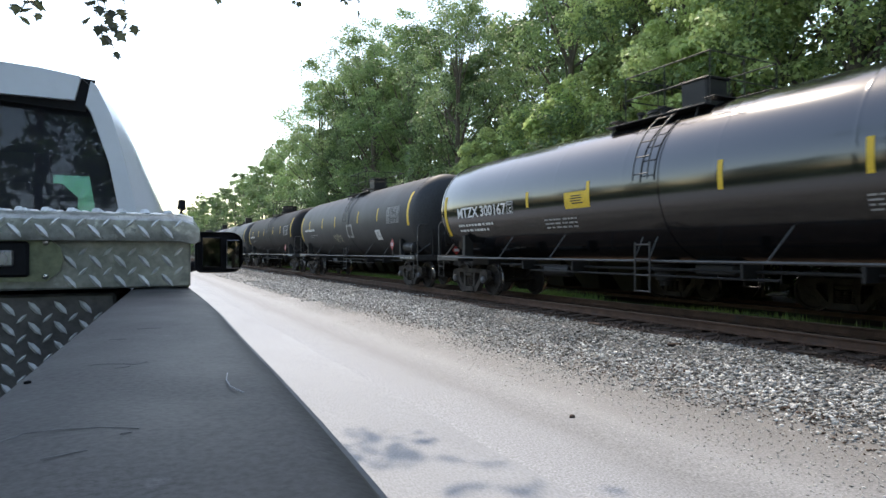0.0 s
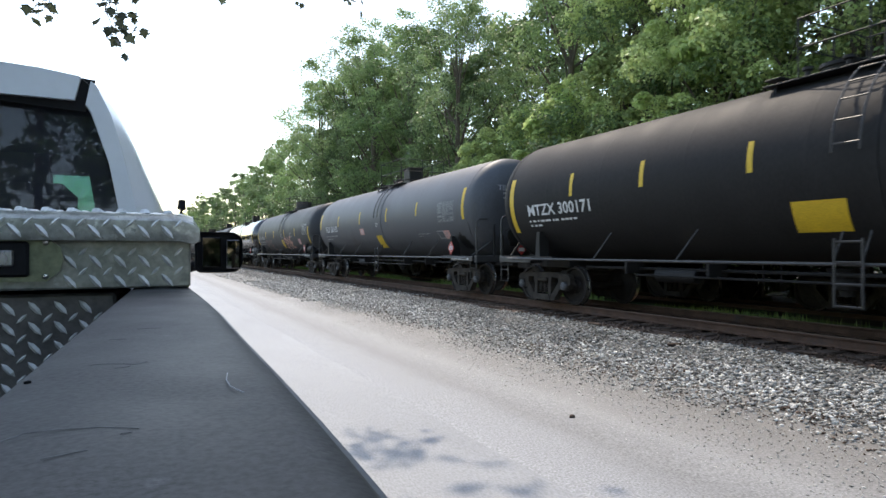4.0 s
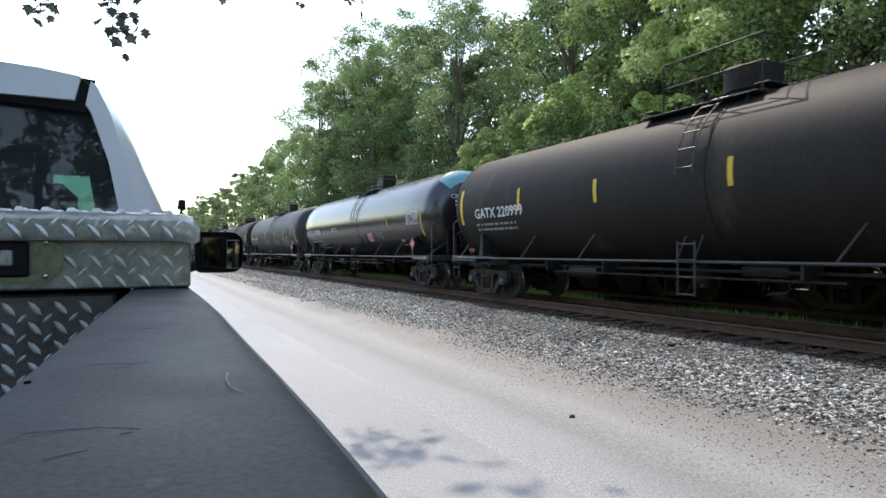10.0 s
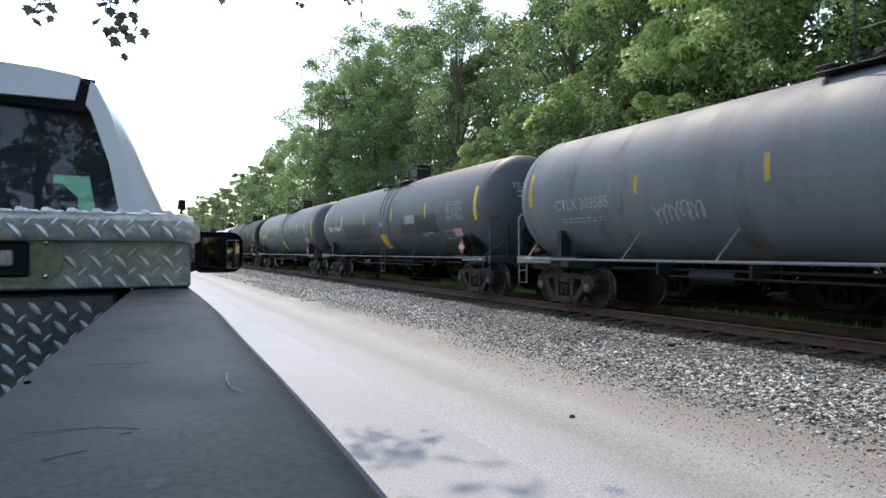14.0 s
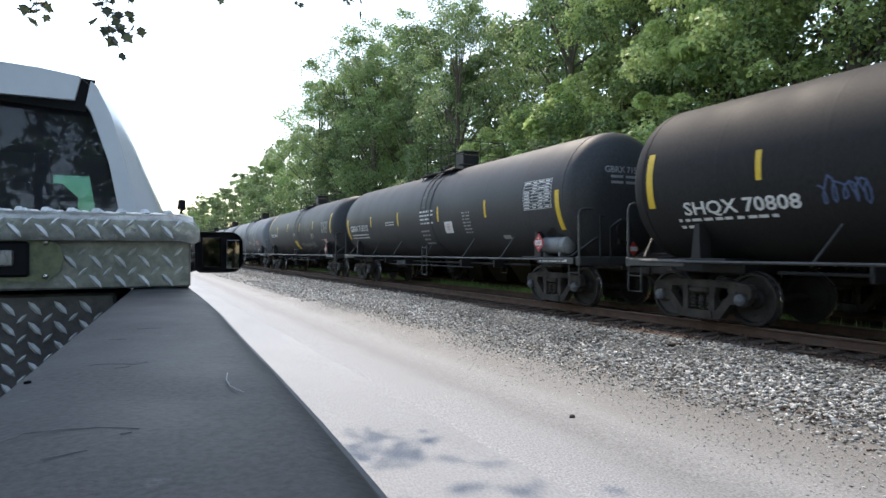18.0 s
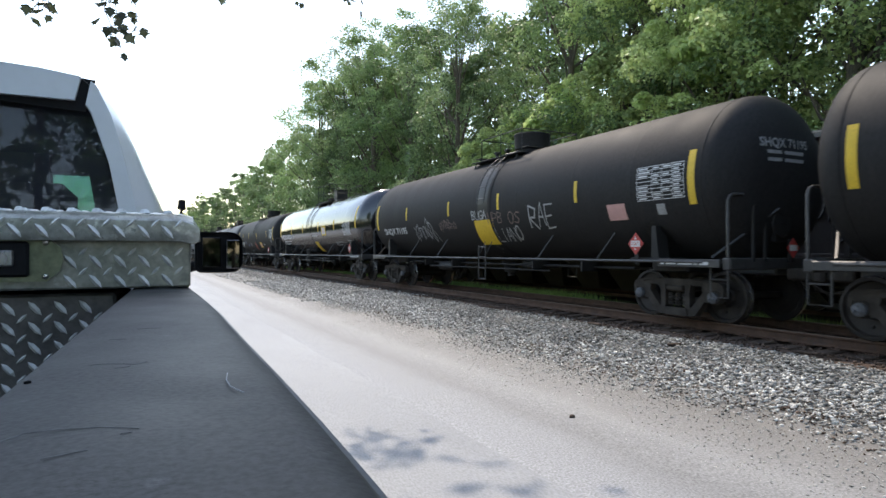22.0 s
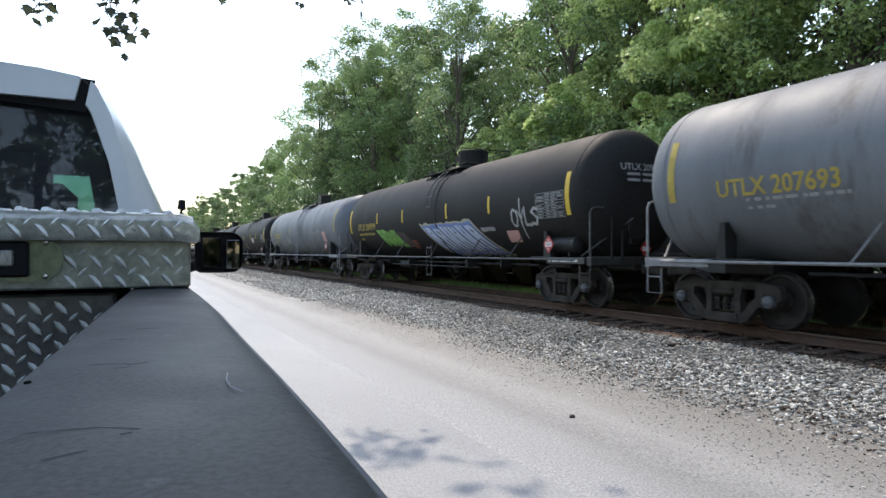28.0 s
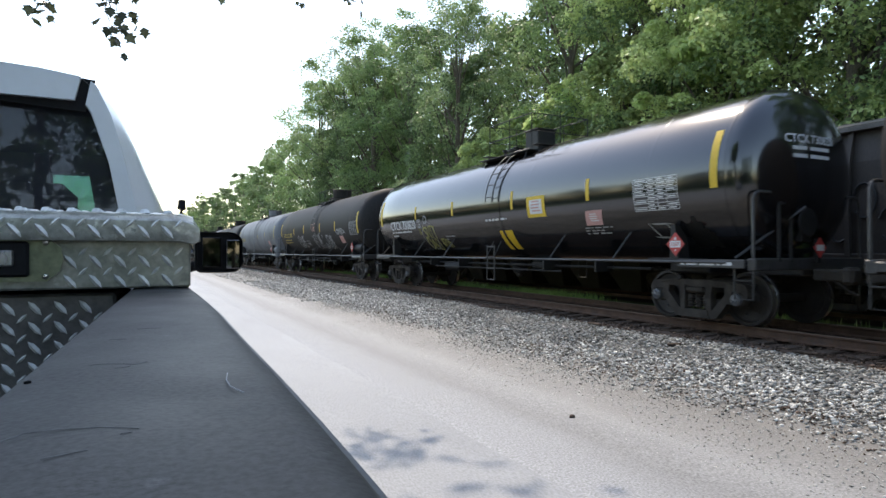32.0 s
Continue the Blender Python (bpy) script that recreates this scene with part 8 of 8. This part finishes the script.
stripe(car, 4.15, 2.29, 2.69, 0.1)
stripe(car, 1.76, 2.31, 2.77, 0.1)
stripe(car, -1.64, 2.31, 2.75, 0.1)
stripe(car, -4.32, 2.27, 2.74, 0.1)
stripe(car, -7.66, 2.08, 3.03, 0.15)
sign(car, -4.85, -5.39, 1.69, 2.02, PINK, SALMON, None, None)
data_panel(car, -6.49, -7.55, 2.03, 2.63, GREYW, seed=26)
placard(car, -6.96, 1.47, 0.2, "1267")
head_marking(car, "UTLX 212078", -0.75, 0.45, 3.05, 0.75, YELLOW_DIM)

car = tank_car(-390.74, BLACK_GLOSS, dish=0.6, label="glossy black jacketed tank car with yellow graffiti and stickers")
marking(car, "CTCX 730820", 6.78, 4.55, 2.06, WHITE, 2.37)
bars(car, 6.77, 4.99, 1.79, 2.04, 2, WHITE, seed=16)
sprayed(car, 4.03, 3.14, 1.72, 2.10, SPRAYYELLOW, "SNTT", w=0.035, seed=3, off=0.008)
sprayed(car, 4.10, 3.27, 1.36, 1.72, SPRAYYELLOW, "OAO", w=0.035, seed=8, off=0.008)
sprayed(car, 4.23, 3.12, 1.30, 2.23, GREYW, "O", w=0.02, seed=2, off=0.008)
sprayed(car, 3.88, 3.62, 2.21, 2.47, GREYW, "O", w=0.035, seed=4, off=0.008)
sprayed(car, 3.12, 2.38, 1.38, 1.72, SPRAYYELLOW, "", w=0.035, seed=6, off=0.008)
sprayed(car, 4.37, 4.20, 1.87, 2.04, SPRAYYELLOW, "II", w=0.03, seed=6, off=0.008)
frame_sign(car, 4.39, 4.12, 2.07, 2.36, 0)
stripe(car, 7.66, 2.25, 3.19, 0.15)
stripe(car, 4.45, 2.37, 2.80, 0.1)
stripe(car, 1.74, 2.36, 2.78, 0.1)
stripe(car, -1.55, 2.35, 2.81, 0.1)
stripe(car, -4.48, 2.35, 2.82, 0.1)
stripe(car, -7.66, 2.33, 3.30, 0.15)
sign(car, -2.22, -2.95, 2.10, 2.60, YELLOW, WHITE, PINK, None)
sign(car, -0.70, -1.30, 1.33, 1.83, YELLOW, None, None, (-0.62, -1.21))
sign(car, -4.35, -4.87, 1.83, 2.14, PINK, None, WHITE, (-4.27, -4.78))
bars(car, -4.17, -5.03, 1.63, 1.81, 3, GREYW, seed=97)
data_panel(car, -5.82, -6.89, 2.04, 2.64, WHITE, seed=32)
frame_sign(car, -6.01, -6.46, 1.52, 1.80, -0.2)
placard(car, -6.85, 1.40, 0.2, "1267")
bars(car, -0.17, -1.22, 2.07, 2.19, 1, WHITE, seed=60)
bars(car, 2.58, 1.97, 1.62, 1.80, 2, GREYW, seed=45)
head_marking(car, "CTCX 730820", -0.75, 0.45, 3.05, 0.6, WHITE)

car = tank_car(-409.09, BLACK_DUSTY, dome="bowl", label="dark tank car with yellow stripes")
stripe(car, 7.67, 2.3, 3.4, 0.17)
stripe(car, 5.3, 2.5, 3.0)
bars(car, 6.9, 4.9, 2.3, 2.57, 1, WHITE)

# ------------------------------------------------------------------ tree over the truck, with twigs that sway
rt = np.random.default_rng(90)
shade_tree = new("roadside_maple")
shade_tree.matrix_basis = pose(-5.6, 4.6, -0.1)
tagged(shade_tree, "roadside maple whose branches hang over the parked truck", "tree")
wood = Geo()
wood.tube([(0, 0, -0.2), (0.1, 0.1, 2.5), (0.3, 0.2, 5.0), (0.6, 0.3, 8.0), (0.5, 0.2, 10.5)], [0.3, 0.24, 0.2, 0.13, 0.05], 12)
for tip in ((4.0, 1.5, 8.2), (3.2, -1.0, 8.0), (-1.5, 1.0, 8.6), (-1.0, -2.0, 8.0), (5.6, 2.6, 7.2), (6.2, 3.4, 6.6), (2.0, 3.2, 8.8)):
    wood.tube([(0.35, 0.2, 4.6), Vector((0.4, 0.2, 5.4)).lerp(Vector(tip), 0.55) + Vector((0, 0, 0.6)), tip], [0.11, 0.06, 0.015], 7)
part("trunk", wood, BARK, shade_tree)
cen = []
rd = random.Random(91)
while len(cen) < 210:
    p = Vector((rd.uniform(-2.0, 7.2), rd.uniform(-2.4, 5.0), rd.uniform(6.2, 11)))
    q = Vector(((p.x - 3.7) / 3.4, (p.y - 1.3) / 2.9, (p.z - 8.6) / 2.3))
    if 0.25 < q.length < 1.0:
        cen.append(p + Vector((0.75, 0, 0)))
v, f = leaf_cloud(rt, np.array([tuple(p) for p in cen]), np.full(len(cen), 0.7), 75, 0.15, 0.3)
part("crown", big_mesh("crown", v, f, LEAF_A), LEAF_A, shade_tree)


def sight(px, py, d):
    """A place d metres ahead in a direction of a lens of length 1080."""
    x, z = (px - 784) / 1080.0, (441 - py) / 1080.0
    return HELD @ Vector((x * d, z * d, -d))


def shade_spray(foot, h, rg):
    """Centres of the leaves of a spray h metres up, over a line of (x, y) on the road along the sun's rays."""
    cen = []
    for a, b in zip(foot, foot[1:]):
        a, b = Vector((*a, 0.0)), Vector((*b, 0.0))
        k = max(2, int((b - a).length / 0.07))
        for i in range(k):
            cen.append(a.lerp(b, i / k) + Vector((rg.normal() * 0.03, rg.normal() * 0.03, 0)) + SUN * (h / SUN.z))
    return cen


rs = np.random.default_rng(17)
sprays = []
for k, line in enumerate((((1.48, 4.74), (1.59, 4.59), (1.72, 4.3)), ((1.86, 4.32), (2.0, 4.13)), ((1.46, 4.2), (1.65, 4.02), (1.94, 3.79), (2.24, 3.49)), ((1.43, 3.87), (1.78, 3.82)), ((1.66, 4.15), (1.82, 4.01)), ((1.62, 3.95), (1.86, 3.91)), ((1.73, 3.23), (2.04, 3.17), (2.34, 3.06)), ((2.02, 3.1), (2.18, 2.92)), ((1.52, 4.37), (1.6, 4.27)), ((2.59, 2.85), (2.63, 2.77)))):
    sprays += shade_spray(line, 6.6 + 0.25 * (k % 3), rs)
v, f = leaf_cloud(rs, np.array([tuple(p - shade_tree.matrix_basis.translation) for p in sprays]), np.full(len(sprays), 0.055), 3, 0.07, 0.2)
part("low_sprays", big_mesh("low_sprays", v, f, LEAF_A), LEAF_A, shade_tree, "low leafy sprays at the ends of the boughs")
TWIGS = []


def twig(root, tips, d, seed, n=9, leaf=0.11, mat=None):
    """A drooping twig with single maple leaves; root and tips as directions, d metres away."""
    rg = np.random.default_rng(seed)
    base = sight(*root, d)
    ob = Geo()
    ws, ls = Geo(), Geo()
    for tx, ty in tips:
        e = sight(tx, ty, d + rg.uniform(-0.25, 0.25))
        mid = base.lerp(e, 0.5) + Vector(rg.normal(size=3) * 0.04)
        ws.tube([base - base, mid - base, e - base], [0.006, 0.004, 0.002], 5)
        for k in range(n):
            s = rg.uniform(0.25, 1.05)
            p = (base.lerp(mid, s * 2) if s < 0.5 else mid.lerp(e, s * 2 - 1)) - base + Vector(rg.normal(size=3) * 0.045)
            nrm = Vector((rg.normal() * 0.6, rg.normal() * 0.6 - 0.3, rg.normal() * 0.5 + 0.4)).normalized()
            a = Vector((rg.normal() * 0.5, rg.normal() * 0.5, -0.8))
            a = (a - nrm * a.dot(nrm)).normalized()
            b = nrm.cross(a)
            sz = leaf * rg.uniform(0.7, 1.25)
            out = [(0.0, 0.0), (0.25, 0.42), (0.42, 0.3), (0.55, 0.52), (0.68, 0.2), (1.0, 0.0), (0.68, -0.2), (0.55, -0.52), (0.42, -0.3), (0.25, -0.42)]
            ls.add([p + a * (u * sz) + b * (w * sz) + nrm * (abs(w) * sz * 0.2) for u, w in out], [tuple(range(10))])
    tw = part("hanging_twig", ws, BARK, shade_tree, "thin drooping twig with maple leaves")
    at = Matrix.Translation(base - shade_tree.matrix_basis.translation)
    tw.matrix_basis = at
    part("leaves", ls, LEAF_BACKLIT, tw)
    TWIGS.append((tw, at, seed))


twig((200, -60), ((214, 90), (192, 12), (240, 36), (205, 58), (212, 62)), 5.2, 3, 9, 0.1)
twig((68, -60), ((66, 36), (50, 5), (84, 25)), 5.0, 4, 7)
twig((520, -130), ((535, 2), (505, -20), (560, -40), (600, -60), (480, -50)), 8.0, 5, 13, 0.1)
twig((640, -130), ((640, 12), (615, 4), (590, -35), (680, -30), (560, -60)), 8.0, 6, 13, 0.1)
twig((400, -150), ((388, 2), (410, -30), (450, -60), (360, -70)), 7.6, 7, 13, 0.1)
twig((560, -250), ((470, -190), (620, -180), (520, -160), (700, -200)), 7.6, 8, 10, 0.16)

# ------------------------------------------------------------------ what moves


def motions():
    for car, start in TRAIN:
        walk(car, [(t, pose(TRACK_X, start + SPEED * t, RAIL_Z)) for t in (0.0, 16.0, 32.0)])
    for store, s in ((WHEELS_FRONT, 1), (WHEELS_BACK, -1)):
        turn = math.degrees(SPEED / WHEEL_R) / FPS
        walk(store[0], [(k / FPS, pose(0, s * AXLE_Y, WHEEL_R, -(turn * k) % 360)) for k in range(32 * FPS + 1)])
        done = store[0].animation_data
        for o in store[1:]:
            o.rotation_mode = "QUATERNION"
            keys = o.animation_data_create()
            keys.action, keys.action_slot = done.action, done.action_slot
    sway = ((0.0, -1.0), (1.5, -0.4), (3.5, 0.2), (6.0, 0.15), (9.0, 0.5), (11.0, 0.2), (13.0, 0.25), (15.5, 0.1), (19.0, -0.2), (21.0, 0.1), (23.0, 0.15), (26.0, 0.1), (28.0, 0.25), (30.0, 0.15), (32.0, 0.2))
    for tw, at, seed in TWIGS:
        walk(tw, [(t, at @ pose(0.09 * k, 0, 0, 0, 3.0 * k, 2.0 * math.sin(t + seed))) for t, k in sway])


motions()
